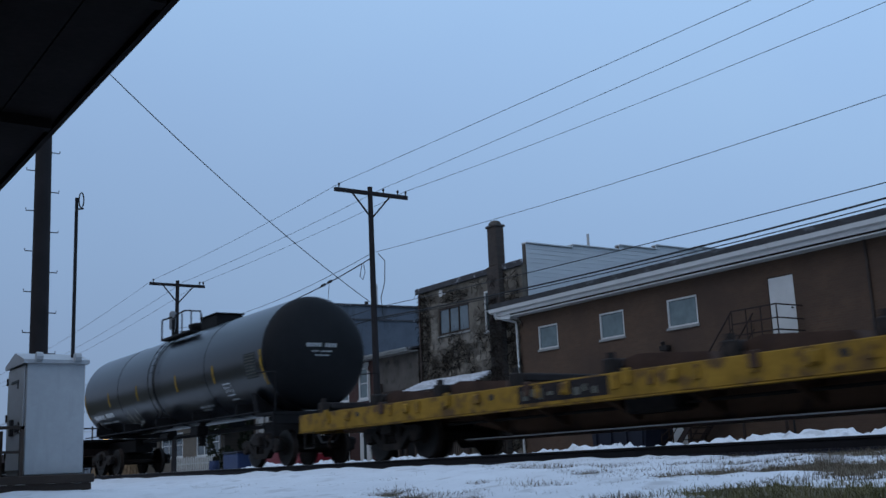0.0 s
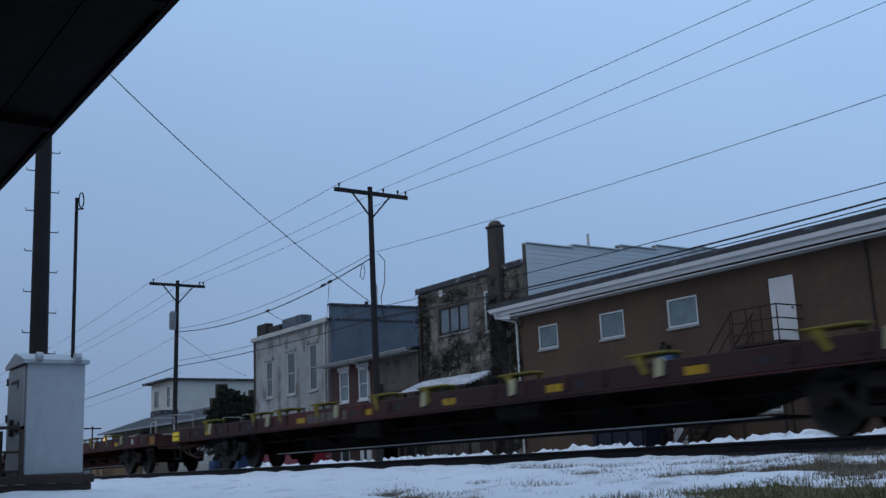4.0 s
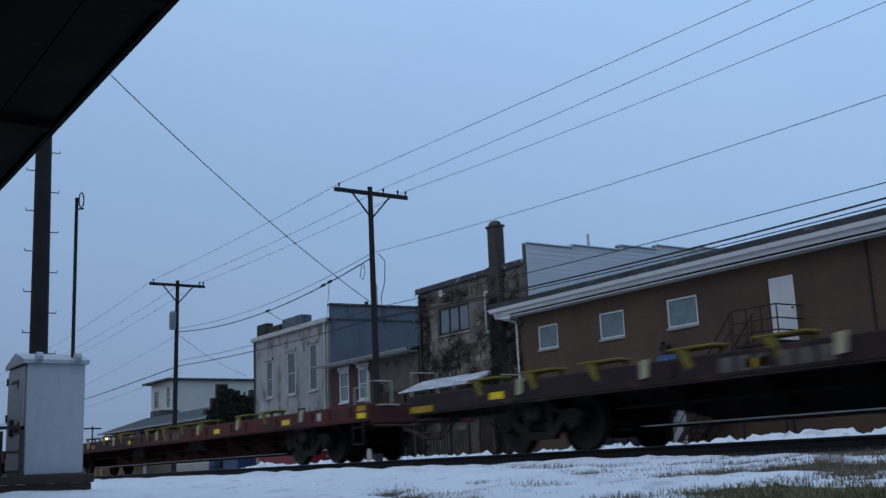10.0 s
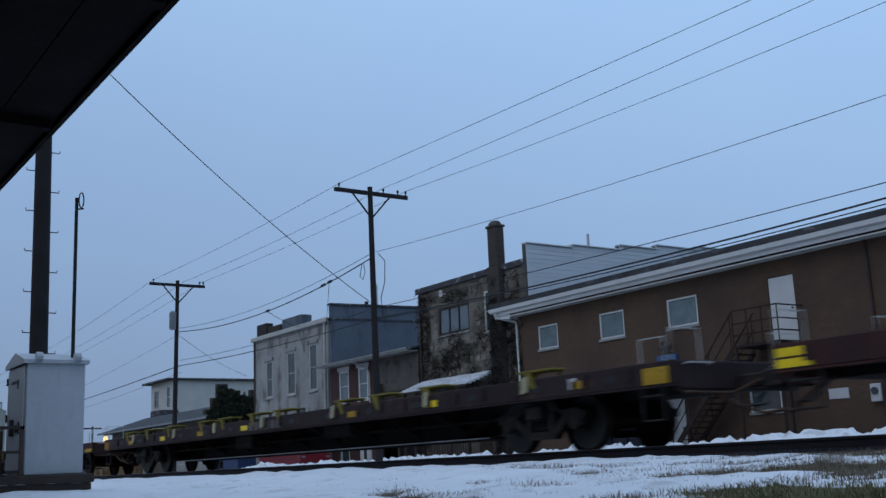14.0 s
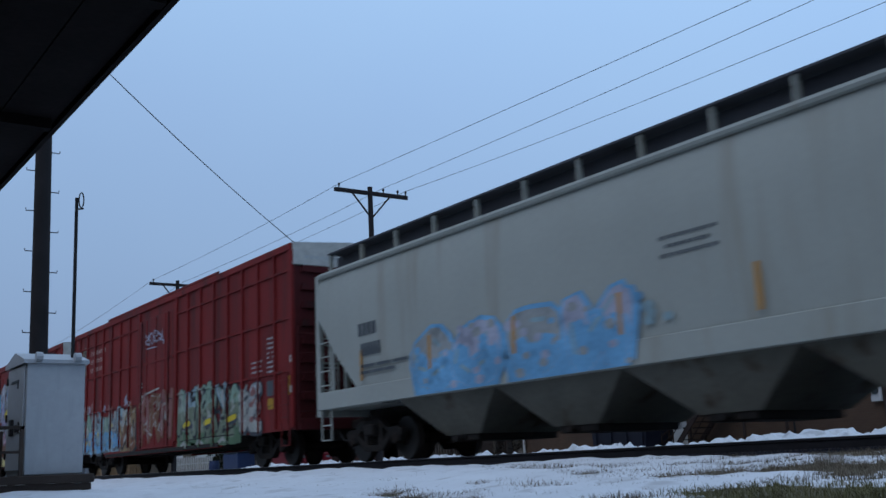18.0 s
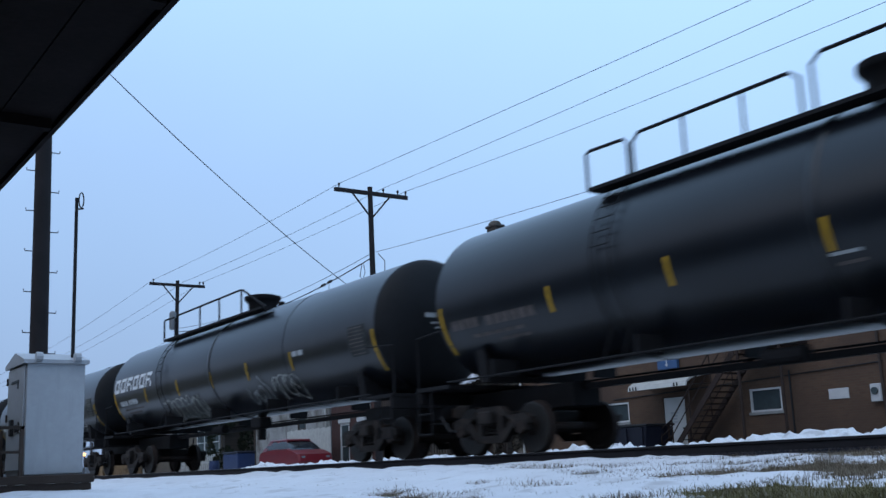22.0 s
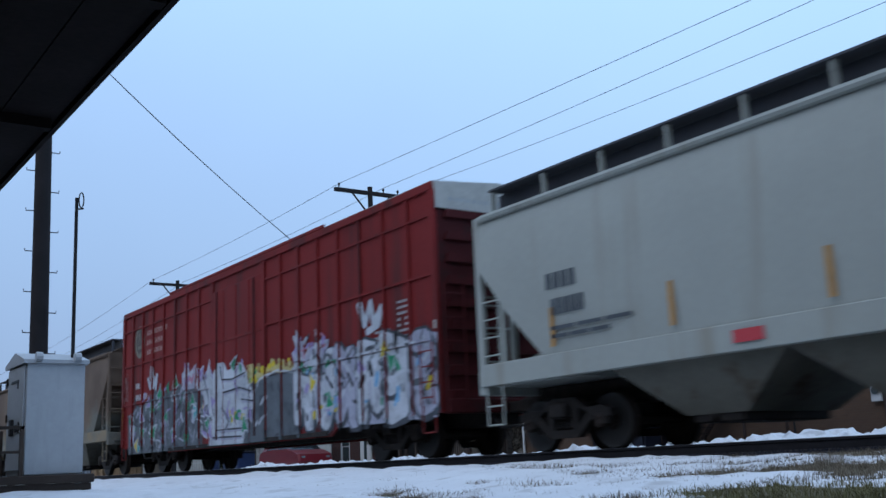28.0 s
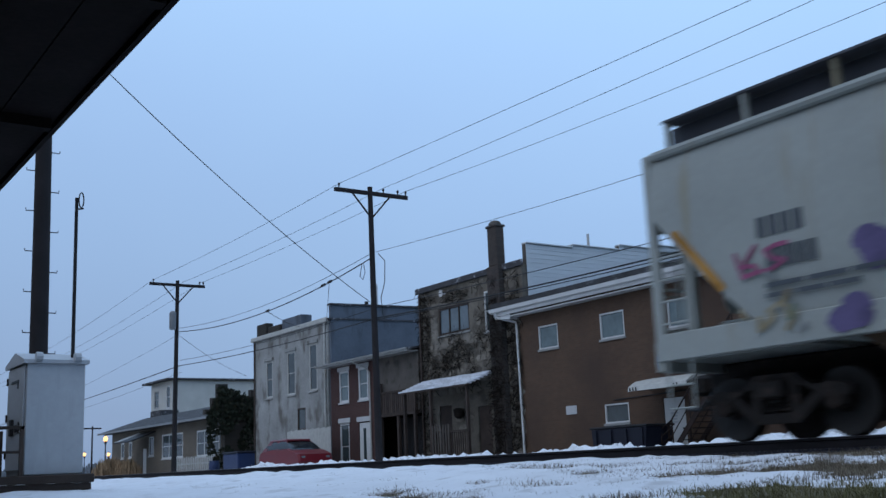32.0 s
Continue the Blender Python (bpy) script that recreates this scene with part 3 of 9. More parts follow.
def wall_with_holes(x0, x1, z0, z1, holes, y0, y1):
    """A wall along x in one piece, with rectangular openings (x0, x1, z0, z1) cut right through."""
    cx = sorted({x0, x1, *[h[0] for h in holes], *[h[1] for h in holes]})
    cz = sorted({z0, z1, *[h[2] for h in holes], *[h[3] for h in holes]})
    nx, nz_ = len(cx), len(cz)
    full = [[not any(h[0] <= cx[i] and cx[i + 1] <= h[1] and h[2] <= cz[j] and cz[j + 1] <= h[3] for h in holes) for j in range(nz_ - 1)] for i in range(nx - 1)]
    g = G()
    at = lambda i, j, k: (k * nz_ + j) * nx + i
    verts = [(cx[i], (y0, y1)[k], cz[j]) for k in range(2) for j in range(nz_) for i in range(nx)]
    solid_at = lambda i, j: 0 <= i < nx - 1 and 0 <= j < nz_ - 1 and full[i][j]
    faces = []
    for i in range(nx - 1):
        for j in range(nz_ - 1):
            if full[i][j]:
                faces += [[at(i, j, 0), at(i + 1, j, 0), at(i + 1, j + 1, 0), at(i, j + 1, 0)], [at(i, j, 1), at(i, j + 1, 1), at(i + 1, j + 1, 1), at(i + 1, j, 1)]]
                if not solid_at(i - 1, j):
                    faces.append([at(i, j, 0), at(i, j + 1, 0), at(i, j + 1, 1), at(i, j, 1)])
                if not solid_at(i + 1, j):
                    faces.append([at(i + 1, j, 0), at(i + 1, j, 1), at(i + 1, j + 1, 1), at(i + 1, j + 1, 0)])
                if not solid_at(i, j - 1):
                    faces.append([at(i, j, 0), at(i, j, 1), at(i + 1, j, 1), at(i + 1, j, 0)])
                if not solid_at(i, j + 1):
                    faces.append([at(i, j + 1, 0), at(i + 1, j + 1, 0), at(i + 1, j + 1, 1), at(i, j + 1, 1)])
    used = sorted({v for f in faces for v in f})
    back = {v: k for k, v in enumerate(used)}
    return g.add([verts[v] for v in used], [[back[v] for v in f] for f in faces])


def window(parent, x0, x1, z0, z1, y, frame_w=0.07, glass="glass", sashes=1, mullions=1, sill=True, frame_mat="white_paint", label="white-framed window", sill_mat="plaque"):
    """A framed window set in an opening whose outer face lies at y."""
    g = G()
    yb = y + 0.10
    g.box(x0, y + 0.01, z0, x0 + frame_w, yb, z1)
    g.box(x1 - frame_w, y + 0.01, z0, x1, yb, z1)
    g.box(x0 + frame_w, y + 0.01, z1 - frame_w, x1 - frame_w, yb, z1)
    g.box(x0 + frame_w, y + 0.01, z0, x1 - frame_w, yb, z0 + frame_w)
    fr = part("window_frame", g, M[frame_mat], parent, label)
    n = mullions
    for i in range(n):
        for j in range(sashes):
            a = x0 + frame_w + (x1 - x0 - 2 * frame_w) * i / n
            b = x0 + frame_w + (x1 - x0 - 2 * frame_w) * (i + 1) / n
            c = z0 + frame_w + (z1 - z0 - 2 * frame_w) * j / sashes
            d = z0 + frame_w + (z1 - z0 - 2 * frame_w) * (j + 1) / sashes
            part("pane", G().box(a + 0.006, y + 0.065 - 0.02 * j, c + 0.006, b - 0.006, y + 0.08 - 0.02 * j, d - 0.006), M[glass if j < sashes - 1 or sashes == 1 else glass], fr)
            if j:
                part("sash_bar", G().box(a, y + 0.03, c - 0.02, b, y + 0.085, c + 0.02), M[frame_mat], fr)
        if i:
            part("mullion", G().box(a - 0.03, y + 0.02, z0 + frame_w, a + 0.03, y + 0.09, z1 - frame_w), M[frame_mat], fr)
    if sill:
        part("sill", G().bbox(x0 - 0.05, y - 0.06, z0 - 0.09, x1 + 0.05, y + 0.06, z0 - 0.004, 0.01), M[sill_mat], fr)
    return fr


# brown brick office with a long white gutter
o = thing("brick_office", "two-storey brown brick building with white gutter and small windows", "building")
up = [(-32.02, -30.85, 4.92, 5.84), (-28.47, -27.20, 4.89, 5.84), (-25.08, -23.72, 4.87, 5.84)]
low = [(-28.52, -27.28, 1.85, 2.54), (-21.92, -20.72, 1.83, 2.54)]
doors = [(-20.82, -19.86, 3.84, 5.88), (-25.62, -24.64, 0.56, 2.56)]
part("wall_front", wall_with_holes(-33.2, -2.0, 0.3, 6.62, up + low + doors, FRONT, FRONT + 0.3), M["brick_tan"], o)
part("wall_side", G().box(-33.2, FRONT + 0.302, 0.3, -32.9, 44, 6.62), M["brick_tan"], o)
part("wall_side", G().box(-2.3, FRONT + 0.302, 0.3, -2.0, 44, 6.62), M["brick_tan"], o)
part("wall_back", G().box(-33.2, 44.002, 0.3, -2.0, 44.3, 6.62), M["brick_tan"], o)
part("interior_floor", G().box(-32.8, FRONT + 0.4, 0.4, -2.4, 43.9, 0.5).box(-32.8, FRONT + 2.2, 0.5, -2.4, FRONT + 2.3, 6.5), M["mortar"], o)
part("roof", G().prism([(25.90, 6.805), (25.90, 7.02), (35.2, 7.85), (44.9, 7.02), (44.9, 6.80), (35.2, 7.42)], "x", -34.3, -1.5), M["shop_shingle"], o, "dark shingle roof with a thin dark edge")
part("fascia", G().box(-34.2, 25.98, 6.50, -1.5, 26.03, 6.79), M["white_paint"], o)
part("soffit", G().box(-34.2, 26.032, 6.40, -1.5, FRONT - 0.002, 6.44), M["white_paint"], o)
part("gutter", G().prism([(25.86, 6.66), (25.975, 6.62), (25.975, 6.80), (25.84, 6.80)], "x", -34.35, -1.4), M["white_paint"], o, "white metal eaves gutter")
part("gable_return", G().prism([(-34.2, 6.42), (-33.2, 6.30), (-33.2, 6.79), (-34.2, 6.79)], "y", 26.03, 26.6), M["white_paint"], o)
for wdw in up:
    window(o, *wdw, FRONT, 0.055, "glass_pale", sashes=1, label="square white-framed upper window", sill_mat="sill_grey")
for wdw in low:
    window(o, *wdw, FRONT, 0.055, "glass", label="small white-framed lower window", sill_mat="sill_grey")
d1 = part("door", G().bbox(-20.80, FRONT + 0.02, 3.86, -19.88, FRONT + 0.09, 5.86, 0.008), M["white_paint"], o, "plain white upper door")
part("door_handle", G().cyl((-19.98, FRONT - 0.03, 4.85), (-19.98, FRONT + 0.03, 4.85), 0.03), M["steel_dark"], d1)
d2 = part("door", G().bbox(-25.60, FRONT + 0.02, 0.58, -24.66, FRONT + 0.09, 2.54, 0.008), M["white_paint"], o, "white lower door with a small notice")
g = G()
for k in range(4):
    g.box(-25.32 + 0.03 * (k % 2), FRONT + 0.012, 2.00 - 0.10 * k, -24.98 - 0.04 * (k % 3), FRONT + 0.018, 2.05 - 0.10 * k)
part("notice", g, M["bar_grey"], d2)
part("door_handle", G().cyl((-24.76, FRONT - 0.03, 1.5), (-24.76, FRONT + 0.03, 1.5), 0.03), M["steel_dark"], d2)
g = G().tube([(-34.0, 25.9, 6.66), (-34.0, 25.95, 6.45), (-33.35, FRONT - 0.06, 6.20), (-33.30, FRONT - 0.06, 6.05), (-33.22, FRONT - 0.06, 0.6)], 0.05, 8)
part("downspout", g, M["white_paint"], o, "white metal downspout at the corner")
part("downspout", G().tube([(-17.30, FRONT - 0.05, 6.40), (-17.28, FRONT - 0.05, 2.9), (-17.25, FRONT - 0.05, 0.6)], 0.045, 8), M["dark_wood"], o, "dark brown downspout")
part("conduit", G().tube([(-20.35, FRONT - 0.03, 3.0), (-20.35, FRONT - 0.03, 0.6)], 0.03, 6).tube([(-17.2, FRONT - 0.03, 2.95), (-22.0, FRONT - 0.03, 2.80), (-28, FRONT - 0.03, 2.66)], 0.02, 6), M["black_iron"], o)
part("plaque", G().bbox(-30.62, FRONT - 0.03, 2.30, -30.02, FRONT - 0.002, 2.62, 0.008), M["plaque"], o, "pale wall vent plate")
part("plaque", G().bbox(-19.05, FRONT - 0.03, 2.02, -18.38, FRONT - 0.002, 2.32, 0.008), M["plaque"], o, "pale wall plate")
meter = part("meter_box", G().bbox(-17.62, FRONT - 0.16, 1.85, -17.30, FRONT - 0.002, 2.35, 0.02), M["plaque"], o, "grey electricity meter box")
part("meter_dial", G().cyl((-17.46, FRONT - 0.22, 2.15), (-17.46, FRONT - 0.16, 2.15), 0.10, n=14), M["glass"], meter)
aw = part("canopy", G().loft([[(-26.05 + a, y, z) for y, z in ((25.30, 2.80), (25.36, 2.96), (25.70, 3.14), (26.49, 3.26), (26.49, 3.18), (25.72, 3.06), (25.42, 2.92), (25.36, 2.80))] for a in (0.0, 2.6)]), M["white_worn"], o, "curved white metal awning over the door")
for k in range(5):
    x = -25.95 + (0.14 * k if k < 3 else 2.0 + 0.14 * (k - 3))
    part("dark_stripe", G().box(x, 25.285, 2.805, x + 0.05, 25.298, 2.92), M["black_iron"], aw)
for x in (-26.05, 23.0 - 46.45):
    part("bracket", G().tube([(x, 25.4, 2.83), (x, 26.48, 2.88)], 0.02), M["steel_dark"], aw)
part("hanging_sign", G().bbox(-25.62, FRONT - 0.14, 3.50, -24.72, FRONT - 0.004, 3.98, 0.015), M["blue_sign"], o, "dull blue sign panel over the door")
part("sign_mark", G().box(-25.2, FRONT - 0.145, 3.66, -25.16, FRONT - 0.141, 3.82).prism([(-25.26, 3.66), (-25.10, 3.66), (-25.18, 3.58)], "y", FRONT - 0.145, FRONT - 0.141), M["plaque"], o)
part("floodlight", G().bbox(-25.36, FRONT - 0.25, 4.12, -25.02, FRONT - 0.01, 4.30, 0.02).cyl((-25.2, FRONT - 0.18, 4.28), (-25.2, FRONT - 0.24, 4.42), 0.07), M["steel_dark"], o)

st = thing("fire_stair", "black iron outside stair with landing and pipe rails", "stairs")
part("landing", G().box(-21.35, 25.25, 3.72, -19.6, FRONT - 0.01, 3.80), M["stair_iron"], st)
n_steps = 18
for k in range(n_steps):
    x = -21.35 - 0.165 * (k + 1)
    part("tread", G().box(x, 25.30, 3.72 - 0.176 * (k + 1), x + 0.22, 26.25, 3.75 - 0.176 * (k + 1)), M["stair_iron"], st)
for y in (25.27, 26.27):
    part("stringer", G().prism([(-21.35, 3.80), (-21.35, 3.55), (-24.45, 0.28), (-24.45, 0.53)], "y", y - 0.02, y + 0.02), M["stair_iron"], st)
    g = G().tube([(-21.3, y, 4.85), (-24.3, y, 1.55), (-24.3, y, 0.55)], 0.025).tube([(-21.3, y, 4.35), (-24.3, y, 1.08)], 0.018)
    for k in range(4):
        x = -21.4 - 0.95 * k
        g.tube([(x, y, 3.68 - 1.066 * 0.95 * k), (x, y, 4.74 - 1.1 * 0.95 * k)], 0.02)
    part("stair_rail", g, M["stair_iron"], st)
g = G()
for z in (4.1, 4.45, 4.85):
    g.tube([(-21.3, 25.27, z), (-19.62, 25.27, z), (-19.62, FRONT - 0.02, z)], 0.024)
for x in (-21.3, -20.75, -20.2, -19.62):
    g.tube([(x, 25.27, 3.75), (x, 25.27, 4.86)], 0.022)
part("landing_rail", g, M["stair_iron"], st)
for x in (-21.25, -19.7):
    part("post", G().cyl((x, 25.3, 0.5), (x, 25.3, 3.72), 0.045), M["stair_iron"], st)
g = G()
for k in range(4):
    g.tube([(-24.55 + 0.0 * k, 25.2, 1.48 - 0.24 * k), (-24.05, 25.2, 1.75 - 0.24 * k)], 0.02)
g.tube([(-24.55, 25.2, 0.5), (-24.55, 25.2, 1.48)], 0.025).tube([(-24.05, 25.2, 0.5), (-24.05, 25.2, 1.75)], 0.025)
rl = thing("door_step_rail", "slanting black pipe handrail beside the door step", "handrail")
part("handrail", g, M["stair_iron"], rl)

dm = thing("dumpster", "dark navy steel waste container with lid", "dumpster")
part("body", G().prism([(-27.0, 0.55), (-24.65, 0.55), (-24.5, 1.58), (-27.1, 1.58)], "y", 24.5, 25.7), M["dumpster"], dm)
part("lid", G().bbox(-27.16, 24.45, 1.59, -25.82, 25.75, 1.66, 0.015), M["black_iron"], dm)
part("lid", G().bbox(-25.78, 24.45, 1.59, -24.44, 25.75, 1.66, 0.015), M["black_iron"], dm)
for k in range(4):
    part("rib", G().box(-26.9 + 0.72 * k, 24.44, 0.6, -26.82 + 0.72 * k, 24.498, 1.54), M["dumpster"], dm)

# rubble stone house with chimney, vines and a snowy porch
o = thing("stone_house", "dark rubble stone house with chimney, bare vines and snowy porch", "building")
holes = [(-39.0, -36.62, 6.32, 7.55), (-35.5, -34.98, 6.08, 7.80), (-39.2, -38.25, 0.6, 3.2), (-36.3, -35.35, 0.6, 3.0)]
part("wall_front", wall_with_holes(-40.6, -33.205, 0.3, 8.55, holes, FRONT, FRONT + 0.4), M["old_render"], o)
part("wall_return", G().box(-33.203, FRONT + 0.01, 6.9, -32.86, FRONT + 0.4, 8.55), M["old_render"], o)
part("wall_side", G().box(-40.6, FRONT + 0.402, 0.3, -40.25, 42, 8.55), M["blue_grey"], o)
part("wall_side", G().box(-33.2, FRONT + 0.402, 0.5, -33.06, 42, 8.70), M["mortar"], o)
part("wall_back", G().box(-40.6, 42.002, 0.3, -32.85, 42.3, 8.55), M["mortar"], o)
# Upright near-black sheet: the dim room behind the windows, put into colour.
part("interior_floor", G().box(-40.2, FRONT + 2, 0.5, -33.3, FRONT + 2.1, 8.3), M["vine_and_room_dark"], o)
part("roof", G().prism([(FRONT, 8.552), (FRONT, 8.62), (42.3, 8.9), (42.3, 8.80)], "x", -40.62, -33.12), M["shingle_dark"], o)
part("coping", G().bbox(-40.75, FRONT - 0.10, 8.46, -32.7, FRONT - 0.004, 8.72, 0.02), M["shingle_dark"], o, "dark metal coping strip")
stone_rnd = random.Random(21)
placed = 0
z = 0.6
stone_meshes = []
for k in range(12):
    w, hh = stone_rnd.uniform(0.16, 0.42), stone_rnd.uniform(0.10, 0.19)
    ring = [(w * math.cos(a) * (1 if abs(math.cos(a)) > 0.5 else 0.95) * stone_rnd.uniform(0.85, 1.05), hh * max(-1, min(1, 1.25 * math.sin(a))) * stone_rnd.uniform(0.85, 1.05)) for a in [6.283 * j / 9 + 0.2 for j in range(9)]]
    rings = [[(p[0], 0.0, p[1]) for p in ring], [(p[0] * 0.95, -0.018, p[1] * 0.95) for p in ring], [(p[0] * 0.7, -0.03, p[1] * 0.7) for p in ring]]
    stone_meshes.append((w, hh, G().loft(rings).mesh("stone", M["stone"])))
while z < 8.3 and placed < 300:
    x = -40.5 + stone_rnd.uniform(0, 0.3)
    while x < -33.0:
        w, hh, me = stone_rnd.choice(stone_meshes)
        if not any(h[0] - w - 0.12 < x + w < h[1] + w + 0.12 and h[2] - 0.25 < z < h[3] + 0.25 for h in holes) and stone_rnd.random() < 0.9 and placed < 300 and x + 2 * w < -32.9:
            part("stone", me, None, o, at=(x + w, FRONT + 0.01, z + stone_rnd.uniform(-0.05, 0.05)))
            placed += 1
        x += 2 * w + 0.06
    z += 0.40
window(o, *holes[0], FRONT, 0.09, "glass_sky", mullions=3, frame_mat="dark_wood", label="three-light upper window", sill_mat="sill_grey")
part("patched_render", G().box(-39.5, FRONT - 0.022, 5.72, -35.9, FRONT - 0.002, 6.2).box(-39.62, FRONT - 0.022, 6.2, -39.06, FRONT - 0.002, 7.2), M["pale_render"], o, "lighter patched render round the window")
window(o, *holes[1], FRONT, 0.07, "glass", sashes=2, label="narrow white sash window")
part("door", G().bbox(-39.18, FRONT + 0.05, 0.6, -38.27, FRONT + 0.12, 3.18, 0.01), M["dark_wood"], o, "dark panelled house door")
part("door", G().bbox(-36.28, FRONT + 0.05, 0.6, -35.37, FRONT + 0.12, 2.98, 0.01), M["dark_wood"], o, "dark side door")
ch = part("chimney", G().bbox(-34.84, FRONT - 0.30, 0.4, -34.02, FRONT - 0.004, 8.7, 0.03).bbox(-34.70, FRONT - 0.28, 8.7, -34.08, FRONT + 0.16, 10.42, 0.03), M["brick_old"], o, "tall narrow brick chimney stack")
part("chimney_cap", G().bbox(-34.76, FRONT - 0.33, 10.34, -34.02, FRONT + 0.21, 10.45, 0.03), M["brick_old"], ch)
part("chimney_hood", G().lathe_z([(10.45, 0.27), (10.54, 0.27), (10.62, 0.20), (10.66, 0.1)], -34.39, FRONT - 0.06, 14), M["mortar"], ch)
dish = part("satellite_dish", G().cyl((-38.3, FRONT - 0.04, 8.15), (-38.3, FRONT - 0.25, 8.12), 0.03).loft([[(-38.3 + r * math.cos(a), FRONT - 0.25 - dd, 8.15 + r * 1.1 * math.sin(a)) for a in [6.283 * j / 14 for j in range(14)]] for r, dd in ((0.03, 0.0), (0.10, 0.02), (0.15, 0.06))]), M["plaque"], o, "small pale satellite dish")
part("downspout", G().tube([(-40.45, FRONT - 0.06, 8.4), (-40.45, FRONT - 0.06, 0.6)], 0.05), M["dark_wood"], o)
# porch
pr = part("porch_roof", G().prism([(25.05, 3.78), (25.05, 3.86), (26.48, 4.42), (26.48, 4.34)], "x", -40.2, -35.0), M["dark_wood"], o, "lean-to porch roof")
for r in range(7):
    y0 = 25.02 + 0.205 * r
    for c in range(9):
        x0 = -40.25 + 0.588 * c
        part("shingle", G().box(x0 + 0.012 * (r % 2), y0, 3.855 + 0.0803 * r, x0 + 0.576, y0 + 0.26, 3.905 + 0.0803 * r + 0.01 * ((c * 7 + r * 3) % 3)), M["shingle_snow"], pr)
for x in (-40.0, -37.9, -35.2):
    part("porch_post", G().box(x - 0.06, 25.12, 0.5, x + 0.06, 25.24, 3.80), M["dark_wood"], o)
for k in range(18):
    x = -37.7 + 0.148 * k
    part("porch_baluster", G().box(x, 25.14, 0.7, x + 0.05, 25.18, 2.0), M["dark_wood"], o)
part("porch_rail", G().box(-37.8, 25.12, 1.95, -35.1, 25.2, 2.03), M["dark_wood"], o)
part("porch_rail", G().box(-37.8, 25.12, 0.85, -35.1, 25.2, 0.92), M["dark_wood"], o)
for k in range(7):
    part("lattice_slat", G().box(-37.75 + 0.20 * k, 25.08, 0.9, -37.69 + 0.20 * k, 25.11, 2.3), M["mortar"], o)
part("pot", G().lathe_z([(2.55, 0.08), (2.65, 0.2), (2.95, 0.24), (3.0, 0.14)], -37.3, 26.2, 12), M["vine_and_room_dark"], o, "dark hanging basket")
part("porch_step", G().bbox(-40.2, 24.8, 0.4, -35.0, FRONT - 0.1, 0.62, 0.02), M["mortar"], o)
g = G()
vr = random.Random(31)
for k in range(7500):
    x, zz = vr.uniform(-40.6, -33.0), vr.uniform(1.0, 8.5)
    dens = 0.55 * nz(x * 0.7, zz * 0.7, 3.0) + 0.45 * nz(x * 2.1, zz * 2.0, 6.0) - 0.10
    dens += 0.55 * step(-39.4, -39.9, x) + (0.50 * math.exp(-((zz - 5.1 - 0.25 * (x + 38)) / 0.55) ** 2) if x < -35.6 else 0) + 0.30 * math.exp(-((zz - 8.0) / 0.3) ** 2)
    dens += 0.75 * step(-35.1, -34.8, x) * step(7.6, 6.6, zz) - 0.5 * step(3.9, 3.6, zz) * step(-39.6, -39.3, x) * step(-34.9, -35.2, x)
    if dens < 0.08 or any(h[0] - 0.05 < x < h[1] + 0.05 and h[2] - 0.05 < zz < h[3] + 0.05 for h in holes):
        continue
    # a wandering stem of short lengths
    y = FRONT - (vr.uniform(0.03, 0.09) if not -34.95 < x < -33.95 else vr.uniform(0.31, 0.36))
    a, w = vr.gauss(1.57, 0.9), vr.uniform(0.006, 0.022)
    p, q = [], (x, zz)
    for j in range(5):
        nx_, nz_ = -math.sin(a) * w, math.cos(a) * w
        p += [(q[0] + nx_, y, q[1] + nz_), (q[0] - nx_, y - 0.012, q[1] - nz_)]
        a += vr.gauss(0, 0.55)
        q = (q[0] + 0.11 * math.cos(a), q[1] + 0.11 * math.sin(a))
        w *= 0.8
    if q[0] < -33.05 and q[1] < 8.5:
        g.add(p, [(2 * j, 2 * j + 1, 2 * j + 3, 2 * j + 2) for j in range(4)])
tagged(part("vines", g, M["vine_and_room_dark"], o, "bare dark creeper over the stone"), kind="stuff")
# board wall above, stepped along its top
tops = [(26.75, 29.26, 9.40), (29.26, 32.0, 9.52), (32.0, 34.27, 9.74), (34.27, 36.94, 9.93), (36.94, 39.6, 10.08)]
sd = thing("board_gable", "pale grey clapboard wall stepped along its top edge", "wall")
z = 6.9
while z < 10.0:
    z1 = z + 0.19
    runs = [t for t in tops if t[2] >= z1 - 0.12]
    if runs:
        part("board", G().prism([(-32.80, z), (-32.783, z), (-32.797, min(z1, runs[0][2]) + 0.012), (-32.815, z1)], "y", runs[0][0], 39.6), M["siding"], sd)
    z = z1
for a, b, c in tops:
    part("coping", G().bbox(-33.1, a + 0.01, c, -32.72, b + 0.03, c + 0.06, 0.01), M["siding"], sd)
    part("backing", G().box(-33.05, a + 0.004, 6.9, -32.82, b - 0.004, c - 0.004), M["mortar"], sd)
part("vent_pipe", G().cyl((-34.2, 31.5, 8.6), (-34.2, 31.5, 10.5), 0.06), M["plaque"], sd)

# low red brick house with a dark porch and carport
o = thing("red_brick_house", "low red brick house with white windows and dark timber porch", "building")
holes = [(-48.42, -47.40, 4.0, 5.62), (-46.42, -45.44, 4.0, 5.62), (-48.42, -47.45, 0.6, 2.95), (-46.5, -45.35, 0.6, 2.92)]
part("wall_front", wall_with_holes(-49.35, -44.9, 0.3, 5.9, holes, FRONT, FRONT + 0.3), M["brick_red"], o)
part("wall_upper", G().box(-44.898, FRONT, 3.05, -40.8, FRONT + 0.3, 5.9), M["mortar"], o)
part("wall_back", G().box(-49.35, 36, 0.3, -40.8, 36.3, 5.9), M["brick_red"], o)
